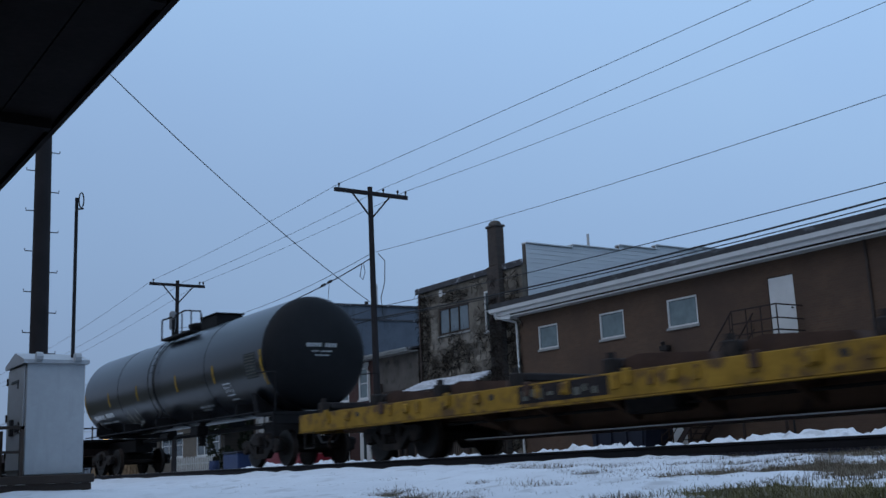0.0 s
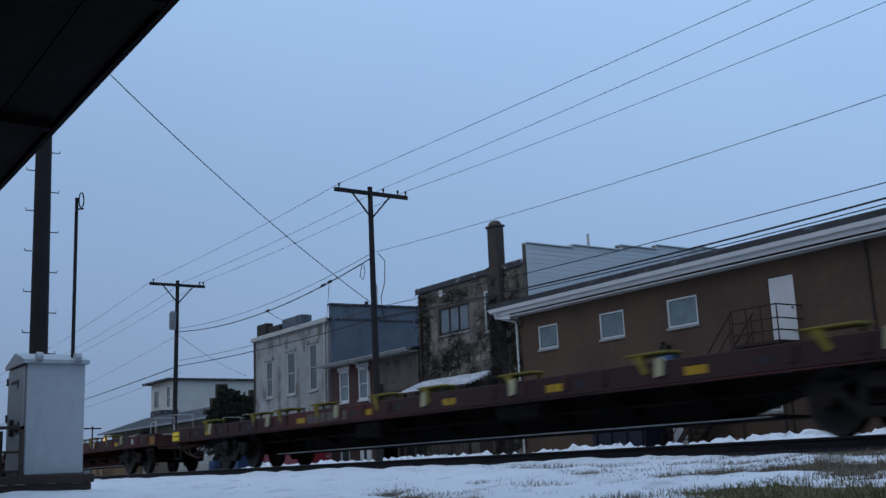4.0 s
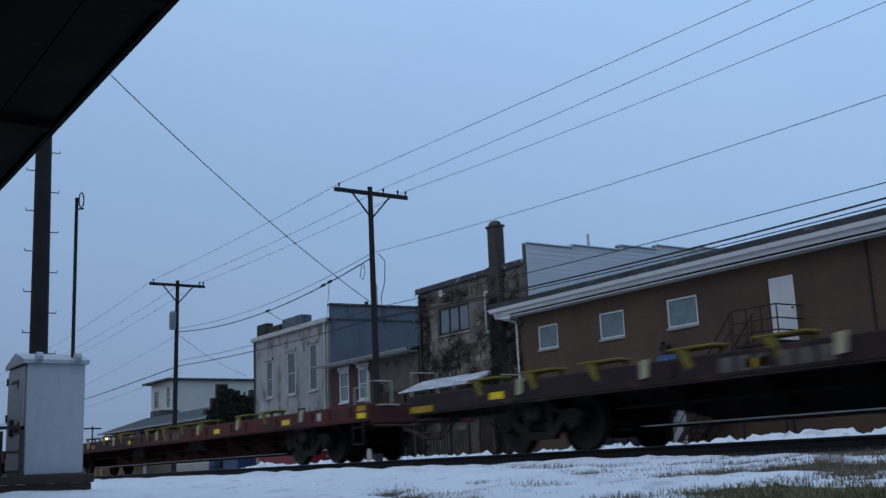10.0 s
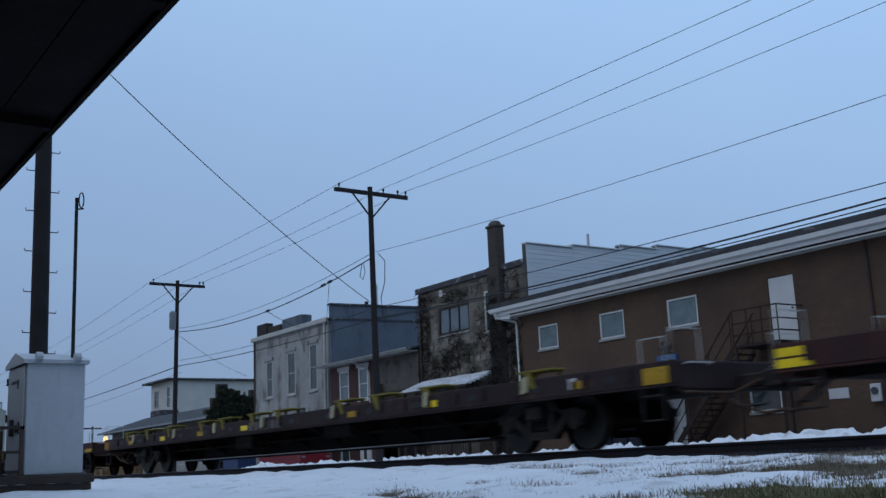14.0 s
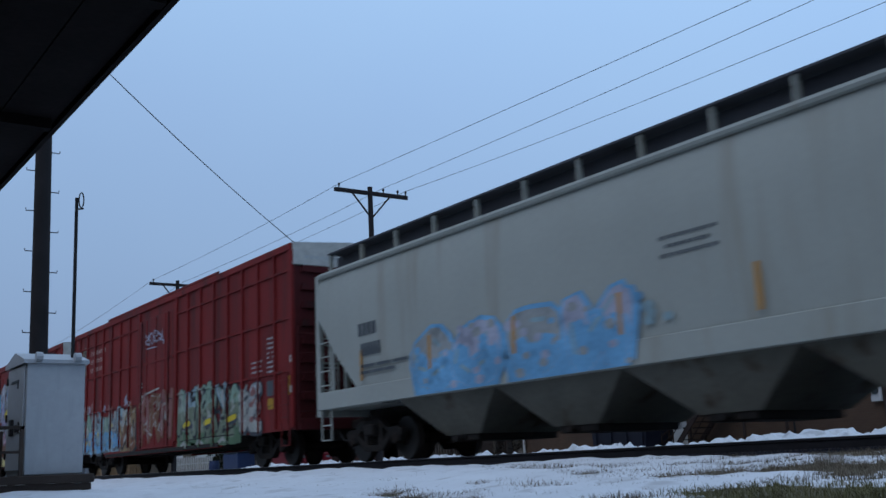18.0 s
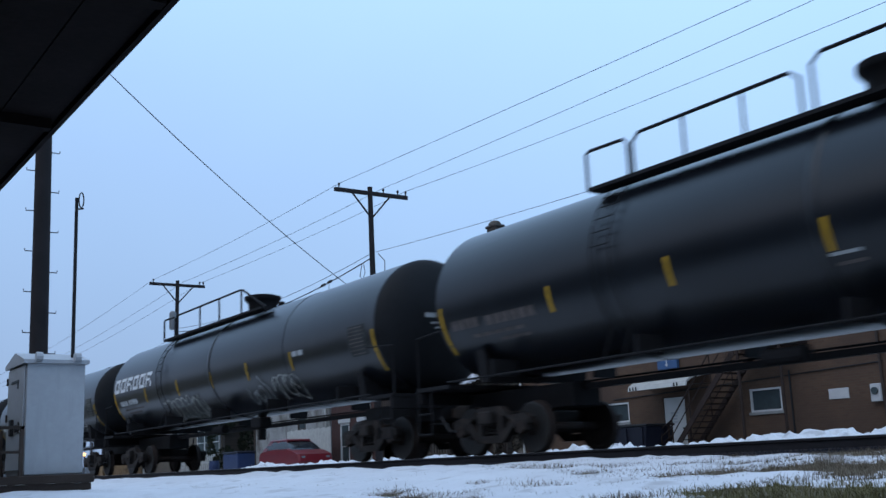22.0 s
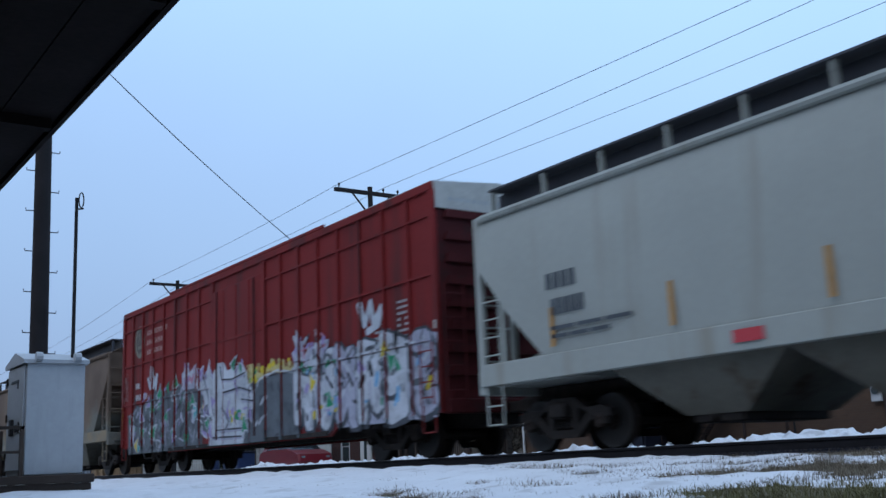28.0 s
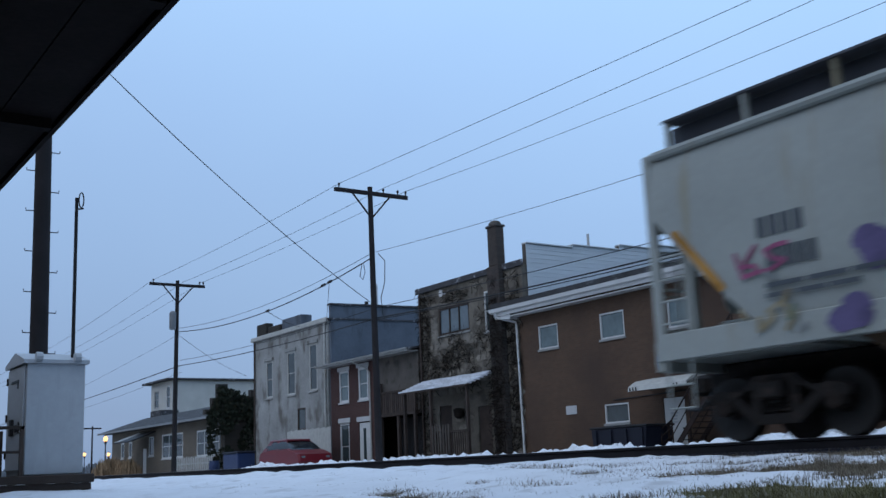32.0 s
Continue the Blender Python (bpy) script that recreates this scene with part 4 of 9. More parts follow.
# Added dark sheet behind the openings, its colour standing for indoor shade.
part("interior_wall", G().box(-49.3, FRONT + 1.8, 0.4, -40.85, FRONT + 1.9, 5.8), M["vine_and_room_dark"], o)
part("roof", G().prism([(25.9, 5.93), (25.9, 6.02), (31.2, 6.85), (36.5, 6.02), (36.5, 5.93), (31.2, 6.74)], "x", -49.45, -40.75), M["shingle_dark"], o)
part("gutter", G().prism([(25.82, 5.96), (25.89, 5.92), (25.89, 6.03), (25.80, 6.03)], "x", -49.9, -40.8), M["window_old"], o, "greyed white eaves gutter")
part("soffit", G().box(-49.4, 25.9, 5.87, -40.8, FRONT - 0.004, 5.92), M["window_old"], o)
for h in holes[:2]:
    window(o, *h, FRONT, 0.11, "glass_pale", sashes=2, label="white double-hung window")
    part("lintel", G().bbox(h[0] - 0.12, FRONT - 0.05, h[3] + 0.003, h[1] + 0.12, FRONT - 0.003, h[3] + 0.2, 0.01), M["plaque"], o)
for h in holes[2:]:
    part("lintel", G().bbox(h[0] - 0.12, FRONT - 0.05, h[3] + 0.003, h[1] + 0.12, FRONT - 0.003, h[3] + 0.25, 0.01), M["plaque"], o)
window(o, *holes[2], FRONT, 0.1, "glass", sashes=2)
dd = part("door", G().bbox(-46.45, FRONT + 0.03, 0.6, -45.4, FRONT + 0.1, 2.88, 0.01), M["white_paint"], o, "white door with glazed strip")
part("pane", G().box(-46.05, FRONT + 0.015, 0.9, -45.8, FRONT + 0.026, 2.6), M["glass"], dd)
part("downspout", G().tube([(-46.0, 25.85, 5.9), (-45.6, FRONT - 0.06, 5.55), (-45.2, FRONT - 0.06, 5.3), (-45.2, FRONT - 0.06, 0.6)], 0.045), M["white_worn"], o)
part("balcony_floor", G().box(-44.0, 26.25, 3.0, -40.85, FRONT - 0.005, 3.14), M["dark_wood"], o)
for k in range(17):
    part("baluster", G().box(-43.95 + 0.182 * k, 26.30, 3.14, -43.81 + 0.182 * k, 26.34, 4.1), M["dark_wood"], o)
part("balcony_rail", G().box(-44.0, 26.27, 4.1, -40.85, 26.37, 4.18), M["dark_wood"], o)
for x, z in ((-43.95, 4.6), (-42.4, 3.0), (-40.95, 3.0)):
    part("porch_post", G().box(x - 0.07, 26.27, 0.4, x + 0.07, 26.40, z), M["dark_wood"], o)
# The carport is open; its inner shade is painted as a black sheet.
part("carport_wall", G().box(-44.7, FRONT + 1.2, 0.4, -40.9, FRONT + 1.3, 3.0), M["black_iron"], o, "near-black sheet standing for the shade in the open carport")

# whitewashed house with tall windows, and its blue-grey side wall
o = thing("whitewashed_house", "tall weathered whitewashed house with narrow windows and grey side wall", "building")
holes = [(-57.35, -56.45, 4.90, 7.05), (-54.55, -53.5, 4.86, 7.30), (-51.8, -50.85, 4.88, 7.45), (-53.3, -52.3, 2.85, 4.05)]
part("wall_front", wall_with_holes(-59.0, -49.62, 0.3, 8.5, holes, FRONT, FRONT + 0.4), M["grey_stucco"], o)
part("side_wall", G().prism([(FRONT + 0.1, 0.3), (40, 0.3), (40, 9.55), (FRONT + 0.1, 9.30)], "x", -49.6, -49.4), M["blue_grey"], o, "blue-grey rendered side wall")
part("side_wall", G().box(-59.0, FRONT + 0.402, 0.3, -58.7, 40, 8.5), M["grey_stucco"], o)
part("wall_back", G().box(-59.0, 40.002, 0.3, -49.4, 40.3, 8.6), M["grey_stucco"], o)
# Indoor shade behind the tall windows, painted as one dark sheet.
part("interior_wall", G().box(-58.6, FRONT + 1.6, 0.4, -49.8, FRONT + 1.7, 8.4), M["vine_and_room_dark"], o)
part("roof", G().prism([(FRONT - 0.05, 8.51), (FRONT - 0.05, 8.60), (40.4, 8.85), (40.4, 8.76)], "x", -59.1, -49.35), M["shingle_dark"], o)
part("cornice", G().bbox(-59.2, FRONT - 0.16, 8.40, -49.5, FRONT - 0.004, 8.66, 0.03), M["white_worn"], o, "pale cornice board")
part("side_coping", G().prism([(FRONT + 0.05, 9.302), (40.1, 9.552), (40.1, 9.65), (FRONT + 0.05, 9.40)], "x", -49.7, -49.32), M["shingle_dark"], o)
for h in holes[:3]:
    window(o, *h, FRONT, 0.10, "glass", sashes=2, frame_mat="white_worn", label="tall narrow sash window", sill_mat="grey_stucco")
    part("hood", G().bbox(h[0] - 0.15, FRONT - 0.08, h[3] + 0.003, h[1] + 0.15, FRONT - 0.003, h[3] + 0.2, 0.02), M["grey_stucco"], o)
window(o, *holes[3], FRONT, 0.08, "glass", frame_mat="dark_wood")
part("downspout", G().tube([(-49.85, FRONT - 0.07, 8.4), (-49.85, FRONT - 0.07, 0.6)], 0.06), M["white_worn"], o)
part("downspout", G().tube([(-58.85, FRONT - 0.07, 8.4), (-58.85, FRONT - 0.07, 0.6)], 0.05), M["dark_wood"], o)
part("chimney", G().bbox(-60.2, 27.2, 8.3, -58.85, 27.7, 9.62, 0.03).bbox(-58.55, 27.2, 8.5, -56.85, 27.7, 9.30, 0.03), M["brick_dark"], o, "sooty brick parapet block")
part("chimney", G().bbox(-56.6, 27.2, 8.5, -54.1, 27.9, 9.5, 0.03), M["blue_grey"], o, "square grey chimney block")
part("flue", G().cyl((-50.2, 29.9, 8.6), (-50.2, 29.9, 10.75), 0.13), M["plaque"], o)
part("flue", G().cyl((-50.2, 29.3, 8.6), (-50.2, 29.3, 9.75), 0.11), M["black_iron"], o)
g = thing("white_board_fence", "old white board fence in front of the house", "fence")
for k in range(24):
    part("board", G().box(-52.15 + 0.205 * k, 25.3, 0.5, -51.955 + 0.205 * k, 25.33, 2.72 + 0.03 * (k % 3)), M["white_worn"], g)

# buff brick shop with a hipped roof and stepped side gable
o = thing("buff_brick_shop", "low buff brick shop with shingle roof and stepped dark gable", "building")
holes = [(-75.1, -70.9, 1.92, 3.62), (-68.35, -64.45, 1.88, 3.58), (-77.9, -76.8, 2.2, 3.6), (-79.3, -78.4, 0.6, 2.8), (-84.5, -83.7, 2.2, 3.4), (-82.6, -81.8, 2.2, 3.4)]
part("wall_front", wall_with_holes(-86.8, -64.02, 0.3, 4.25, holes, FRONT, FRONT + 0.3), M["brick_tanhouse"], o)
part("wall_side", G().box(-86.8, FRONT + 0.302, 0.3, -86.5, 33, 4.25), M["brick_tanhouse"], o)
part("wall_back", G().box(-86.8, 33.002, 0.3, -64.3, 33.3, 4.25), M["brick_tanhouse"], o)
# Dark sheet in place of the shop's shaded inside.
part("interior_wall", G().box(-86.4, FRONT + 1.5, 0.4, -64.6, FRONT + 1.6, 4.1), M["vine_and_room_dark"], o)
part("roof", G().loft([[(x, y, 4.22) for x, y in ((-88.2, 25.8), (-64.02, 25.8), (-64.02, 33.4), (-88.2, 33.4))], [(x, y, 4.32) for x, y in ((-88.2, 25.8), (-64.02, 25.8), (-64.02, 33.4), (-88.2, 33.4))], [(-86.0, 28.9, 5.42), (-64.02, 28.9, 5.42), (-64.02, 30.6, 5.42), (-86.0, 30.6, 5.42)]]), M["shop_shingle"], o, "dark shingle hipped roof with traces of snow")
part("gutter", G().box(-88.3, 25.72, 4.20, -63.4, 25.79, 4.34), M["gutter_grey"], o)
part("downspout", G().tube([(-63.7, 25.74, 4.2), (-63.9, 26.0, 4.0), (-64.15, FRONT - 0.06, 3.7), (-64.15, FRONT - 0.06, 0.6)], 0.045), M["gutter_grey"], o)
part("roof_box", G().bbox(-85.0, 29.0, 5.38, -82.6, 30.5, 5.9, 0.02), M["shingle_dark"], o)
part("vent_pipe", G().cyl((-80.8, 29.6, 5.38), (-80.8, 29.6, 6.6), 0.07), M["black_iron"], o)
part("vent_pipe", G().cyl((-72.0, 29.6, 5.38), (-72.0, 29.6, 6.5), 0.06), M["black_iron"], o)
window(o, *holes[0], FRONT, 0.10, "glass", mullions=3, sashes=2, label="wide white three-light window")
window(o, *holes[1], FRONT, 0.10, "glass", mullions=3, sashes=2, label="wide white three-light window")
for h in (holes[2], holes[4], holes[5]):
    window(o, *h, FRONT, 0.1, "glass")
part("door", G().bbox(-79.28, FRONT + 0.04, 0.6, -78.42, FRONT + 0.1, 2.78, 0.01), M["white_paint"], o)
part("awning", G().prism([(24.6, 3.2), (24.6, 3.3), (26.49, 4.0), (26.49, 3.9)], "x", -80.2, -76.4), M["black_iron"], o, "dark door awning")
part("awning_cheek", G().prism([(24.62, 3.3), (26.49, 4.0), (26.49, 4.02), (24.62, 3.33)], "x", -80.25, -79.0), M["window_old"], o)
steps_up = [(FRONT, 0.3), (FRONT, 4.38), (25.2, 4.38), (25.2, 4.7), (25.66, 4.7), (25.66, 5.42), (26.03, 5.42), (26.03, 6.3), (26.72, 6.3), (26.72, 5.98), (27.2, 5.98), (27.2, 5.6), (27.8, 5.6), (27.8, 5.4), (28.3, 5.4), (28.3, 5.95), (33.3, 5.95), (33.3, 0.3)]
part("stepped_gable", G().prism(steps_up, "x", -64.0, -63.6), M["brick_dark"], o, "dark stepped brick side gable")
part("gable_door", G().bbox(-63.598, 27.85, 0.6, -63.54, 28.45, 3.1, 0.01), M["mortar"], o)
g = G()
iv = random.Random(17)
for k in range(5200):
    y = iv.uniform(25.3, 33.4)
    top_z = 4.3 + 1.7 * step(25.2, 26.3, y) - 0.6 * step(26.6, 28.2, y) + 0.75 * step(28.6, 31.5, y) + 0.35 * nz(y * 1.4, 2.0, 3.0)
    z = 0.5 + (top_z - 0.4) * iv.random() ** 0.75
    if nz(y * 0.9, z * 0.9, 5.0) < -0.22 and z < 4:
        continue
    x, a, w = -63.58 + iv.random() ** 2 * 0.55, iv.uniform(0, 6.283), iv.uniform(0.06, 0.15)
    p = Vector((iv.uniform(-0.5, 0.5), math.cos(a), math.sin(a))).normalized() * w
    q = Vector((0.3, -math.sin(a), math.cos(a))).normalized() * w * 0.7
    c = Vector((x, y, z))
    g.add([c - p, c + q, c + p, c - q], [(0, 1, 2, 3)])
tagged(part("ivy", g, M["ivy"], o, "dark ivy grown over the side gable"), kind="stuff")
pf = thing("picket_fence", "low white picket fence beside the alley", "fence")
picket_mesh = G().prism([(0, 0.5), (0.15, 0.5), (0.15, 1.72), (0.075, 1.84), (0, 1.72)], "y", 24.8, 24.83).mesh("picket", M["white_worn"])
for k in range(21):
    part("picket", picket_mesh, None, pf, at=(-67.6 + 0.30 * k, 0, 0.02 * math.sin(k * 2.3)))
for z in (0.8, 1.35):
    part("fence_rail", G().box(-67.6, 24.831, z, -61.35, 24.87, z + 0.08), M["white_worn"], pf)

o = thing("cream_house", "two-storey cream clapboard house behind the shop", "building")
part("wall_front", wall_with_holes(-98.0, -92.42, 0.3, 9.2, [(-97.2, -95.9, 6.9, 8.5), (-94.0, -92.9, 6.7, 8.8)], 33.5, 33.8), M["cream"], o)
part("wall_side", G().box(-92.7, 33.802, 0.3, -92.4, 44, 9.2), M["cream"], o)
part("wall_side", G().box(-98.0, 33.802, 0.3, -97.7, 44, 9.2), M["cream"], o)
part("wall_back", G().box(-98.0, 44.002, 0.3, -92.4, 44.3, 9.2), M["cream"], o)
# Dark sheet painted as the shade inside the cream house.
part("interior_wall", G().box(-97.6, 35.5, 0.4, -92.8, 35.6, 9.1), M["vine_and_room_dark"], o)
part("roof", G().bbox(-99.0, 32.9, 9.2, -92.1, 44.8, 9.38, 0.04), M["shingle_dark"], o)
window(o, -97.2, -95.9, 6.9, 8.5, 33.5, 0.12, "glass", sashes=2, frame_mat="window_old")
window(o, -94.0, -92.9, 6.7, 8.8, 33.5, 0.12, "glass", sashes=2)

# ---- poles and wires ----
def tee_pole(x, top, group, can):
    t = thing("utility_pole", "dark creosoted utility pole with braced crossarm" + (" and grey transformer can" if can else ""), "utility pole", (x, 17.5, 0.4), group)
    part("pole", G().cyl((-0.28 if can else 0.12, 0, 0), (0, 0, top - 0.4), 0.125, 0.085, 10), M["pole_wood"], t, smooth=40)
    arm = part("crossarm", G().bbox(-0.06, -1.35, top - 0.68, 0.06, 1.35 if can else 1.48, top - 0.55, 0.01), M["pole_wood"], t)
    for s in (-1, 1):
        part("brace", G().cyl((0.07, s * 0.75, top - 0.66), (0.07, 0, top - 1.5), 0.03), M["pole_wood"], t)
    for y in (-1.18, 0.52 if not can else 0.05, 1.10, 1.42 if not can else 1.28):
        part("insulator", G().lathe_z([(top - 0.55, 0.02), (top - 0.48, 0.02), (top - 0.46, 0.042), (top - 0.40, 0.038), (top - 0.38, 0.015)], 0, y, 8), M["steel_dark"], arm)
    if can:
        c = part("transformer_can", G().lathe_z([(top - 2.75, 0.12), (top - 2.7, 0.16), (top - 1.95, 0.16), (top - 1.88, 0.09)], 0.0, -0.22, 14), M["gutter_grey"], t, "grey transformer can", smooth=40)
    return t


tee_pole(-29.55, 9.9, "utility poles along the alley", False)
tee_pole(-47.7, 9.75, "utility poles along the alley", True)


def sag(a, b, drop, n=16):
    a, b = Vector(a), Vector(b)
    return [a.lerp(b, k / n) - Vector((0, 0, drop * 4 * (k / n) * (1 - k / n))) for k in range(n + 1)]


def cable(pts, r=0.012):
    return solid("overhead_wire", G().tube(pts, r, 5), M["wire"], "thin black overhead wire between the poles", "wire", "overhead wires")


for y, y2, z, z2, low_pt in ((16.34, 16.28, 9.90, 9.10, 0.06), (18.06, 17.78, 9.94, 9.90, 0.18), (18.94, 18.6, 9.92, 9.75, 0.36)):
    cable(sag((-29.55, y, z), (5, y, z2), low_pt), 0.0075)
    cable(sag((-47.7, y2, 9.70), (-29.55, y, z), 0.10), 0.0075)
    cable(sag((-110, y2 + 1, 9.2), (-47.7, y2, 9.70), 0.9), 0.0075)
cable(sag((-29.5, 17.6, 7.66), (5, 17.6, 7.30), 0.40), 0.008)
cable(sag((-47.6, 17.55, 7.30), (-29.6, 17.55, 7.50), 0.55), 0.020)
cable(sag((-47.6, 17.5, 7.45), (-29.6, 17.5, 7.62), 0.42), 0.0095)
cable(sag((-110, 18, 5.2), (-47.6, 17.6, 5.70), 0.35), 0.022)
cable(sag((-110, 18, 4.8), (-47.6, 17.6, 7.2), 0.6), 0.0065)
cable(sag((-110, 18.5, 5.4), (-47.6, 17.7, 5.4), 0.7), 0.0065)
cable(sag((-47.6, 17.6, 5.70), (-29.5, 17.6, 5.45), 0.14), 0.018)
cable(sag((-47.6, 17.6, 5.95), (-29.5, 17.6, 5.80), 0.18), 0.0095)
cable(sag((-29.5, 17.6, 5.45), (5, 17.6, 5.75), 0.48), 0.022)
cable(sag((-29.5, 17.6, 5.40), (5, 17.6, 5.55), 0.46), 0.013)
cable(sag((-29.5, 17.6, 5.80), (5, 17.6, 5.55), 0.24), 0.011)
cable(sag((-47.6, 17.6, 7.1), (-64.5, 28.5, 6.9), 0.2), 0.0095)
cable(sag((-32.65, 17.55, 7.16), (-49.6, 26.4, 8.0), 0.1), 0.010)
cable(sag((-37.8, 17.55, 6.85), (-53.0, 26.6, 8.6), 0.1), 0.012)
cable(sag((-29.6, 17.4, 6.0), (-21.9, 5.15, 10.4), 0.30), 0.012)
g = G()
for x, z in ((-32.6, 7.17), (-33.1, 7.12), (-37.8, 6.87)):
    g.cyl((x - 0.12, 17.55, z), (x + 0.12, 17.55, z + 0.02), 0.05, n=6)
solid("cable_splices", g, M["wire"], "small dark splice cases on the cable", "splice case")
g = G().tube([(-29.4, 17.66, 7.6), (-29.05, 17.7, 7.3), (-29.1, 17.7, 6.6), (-29.3, 17.66, 6.1), (-29.2, 17.66, 5.5)], 0.014, 5)
g.tube([(-30.3, 17.55, 7.4), (-30.45, 17.55, 7.0), (-30.25, 17.55, 6.85), (-30.1, 17.55, 7.1), (-30.2, 17.55, 7.4)], 0.012, 5)
solid("cable_loop", g, M["wire"], "slack loop of cable hanging at the pole", "cable")

# ---- depot yard: big pole, mast, relay cabinet, platform ----
t = thing("stepped_pole", "thick dark timber pole with climbing steps", "utility pole", (-22.95, 5.45, 0.2))
part("pole", G().cyl((0, 0, 0), (1.15, -0.38, 10.6), 0.20, 0.145, 14), M["pole_wood"], t, smooth=40)
for k in range(15):
    zz, s = 2.6 + 0.42 * k, (1 if k % 2 else -1)
    c = Vector((1.15 * zz / 10.6, -0.38 * zz / 10.6, zz))
    part("climbing_step", G().tube([c + Vector((0.0, s * 0.12, 0)), c + Vector((0.0, s * 0.33, 0)), c + Vector((0, s * 0.33, 0.05))], 0.012, 5), M["black_iron"], t)
t = thing("antenna_mast", "slim grey mast with a small loop antenna", "antenna", (-18.14, 4.85, 0.3))
part("mast", G().cyl((0, 0, 0), (0.86, -0.25, 4.9), 0.035, 0.028), M["black_iron"], t)
loop = [(0.86 + 0.02, -0.25 + 0.07 + 0.04 * math.cos(a), 4.86 + 0.13 * math.sin(a)) for a in [6.283 * k / 16 for k in range(17)]]
part("antenna_loop", G().tube(loop, 0.012, 5).tube([(0.86, -0.25, 4.7), (0.88, -0.14, 4.72)], 0.014), M["black_iron"], t)

c = thing("relay_cabinet", "silver-painted steel trackside relay cabinet with shallow gable roof", "cabinet", (-17.5, 3.97, 0.0))
part("body", G().bbox(-1.2, 0, 0.72, 0, 0.91, 2.52, 0.015), M["cabinet"], c)
part("roof", G().prism([(-1.28, 2.47), (0.05, 2.47), (0.05, 2.53), (-0.60, 2.69), (-1.28, 2.53)], "y", -0.06, 0.96), M["cabinet"], c)
dr = part("door", G().bbox(-1.14, -0.035, 0.80, -0.06, -0.002, 2.44, 0.01), M["cabinet"], c, "pale steel door with small fittings")
part("door_handle", G().bbox(-0.75, -0.09, 1.35, -0.60, -0.036, 1.62, 0.015), M["black_iron"], dr)
for z in (1.0, 1.6, 2.2):
    part("hinge", G().bbox(-1.15, -0.06, z, -1.10, -0.034, z + 0.12, 0.006), M["steel_dark"], dr)
part("padlock", G().bbox(-0.45, -0.07, 1.40, -0.36, -0.036, 1.52, 0.01).bbox(-0.3, -0.05, 1.38, -0.24, -0.036, 1.56, 0.005), M["black_iron"], dr)
part("nameplate", G().box(-0.85, -0.045, 2.2, -0.35, -0.036, 2.24).box(-0.45, -0.045, 2.10, -0.38, -0.036, 2.2), M["bar_dark"], dr)
for y in (0.16, 0.76):
    part("lifting_eye", G().lathe_y([(y - 0.05, 0.05), (y - 0.05, 0.075), (y + 0.05, 0.075), (y + 0.05, 0.05)], 0.07, 2.57, 10), M["cabinet"], c)
p = thing("cabinet_platform", "dark steel and timber platform with handrail under the cabinet", "platform", (-17.5, 3.97, 0.0))
part("deck", G().bbox(-1.5, -0.9, 0.58, 0.18, 1.05, 0.715, 0.015), M["dark_wood"], p)
for x in (-1.3, 0.0):
    for y in (-0.75, 0.1, 0.55, 0.95):
        part("leg", G().box(x - 0.05, y - 0.05, 0.12, x + 0.05, y + 0.05, 0.58), M["dark_wood"], p)
part("skirt", G().box(-1.46, -0.86, 0.47, 0.14, -0.82, 0.578), M["dark_wood"], p)
part("skirt", G().box(0.10, -0.818, 0.47, 0.14, 1.01, 0.578), M["dark_wood"], p)
for x in (-1.42, 0.08):
    part("rail_post", G().box(x - 0.03, -0.86, 0.716, x + 0.03, -0.80, 1.47), M["dark_wood"], p)
    part("rail_post", G().box(x - 0.03, 0.0 - 0.09, 0.716, x + 0.03, 0.0 - 0.03, 1.47), M["dark_wood"], p)
part("handrail", G().box(0.05, -0.86, 1.43, 0.11, -0.03, 1.48).box(0.05, -0.80, 1.06, 0.11, -0.09, 1.10).box(-1.42, -0.86, 1.43, 0.05, -0.81, 1.48), M["dark_wood"], p)

# depot eave over the camera
o = thing("depot_roof", "dark boarded depot eave seen from below, with added unseen roof and wall", "roof", kind="structure")
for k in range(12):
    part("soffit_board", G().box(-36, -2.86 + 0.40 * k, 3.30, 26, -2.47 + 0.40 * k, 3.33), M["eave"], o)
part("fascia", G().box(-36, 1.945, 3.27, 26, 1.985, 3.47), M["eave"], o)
# Unseen roof, wall and extra length, added to darken the train and its reflections.
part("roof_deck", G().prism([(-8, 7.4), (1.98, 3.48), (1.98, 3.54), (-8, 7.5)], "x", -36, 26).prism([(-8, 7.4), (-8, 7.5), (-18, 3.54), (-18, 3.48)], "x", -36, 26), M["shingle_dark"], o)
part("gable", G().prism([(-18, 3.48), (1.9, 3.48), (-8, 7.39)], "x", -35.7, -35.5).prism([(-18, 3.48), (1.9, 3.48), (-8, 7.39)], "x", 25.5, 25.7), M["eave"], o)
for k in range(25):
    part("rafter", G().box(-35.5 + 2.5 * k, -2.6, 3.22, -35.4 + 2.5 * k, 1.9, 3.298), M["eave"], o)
part("depot_wall", G().box(-36, -3.2, -0.1, 26, -2.9, 3.32), M["brick_old"], o)

# parked car, bins, shrubs, street lamps and distance
c = thing("parked_car", "parked red hatchback half hidden by the snow bank", "car", (-46.4, 22.9, 0.55))
prof = [(-2.15, 0.45), (-2.2, 0.75), (-2.05, 1.0), (-1.55, 1.08), (-0.75, 1.12), (0.9, 1.12), (1.5, 1.02), (2.1, 0.85), (2.2, 0.55), (2.1, 0.32), (-2.0, 0.32)]
part("body", G().loft([[(x * 0.97, -0.88, z) for x, z in prof], [(x, -0.80, z + 0.0) for x, z in prof], [(x, 0.80, z) for x, z in prof], [(x * 0.97, 0.88, z) for x, z in prof]]), M["car_red"], c, smooth=30)
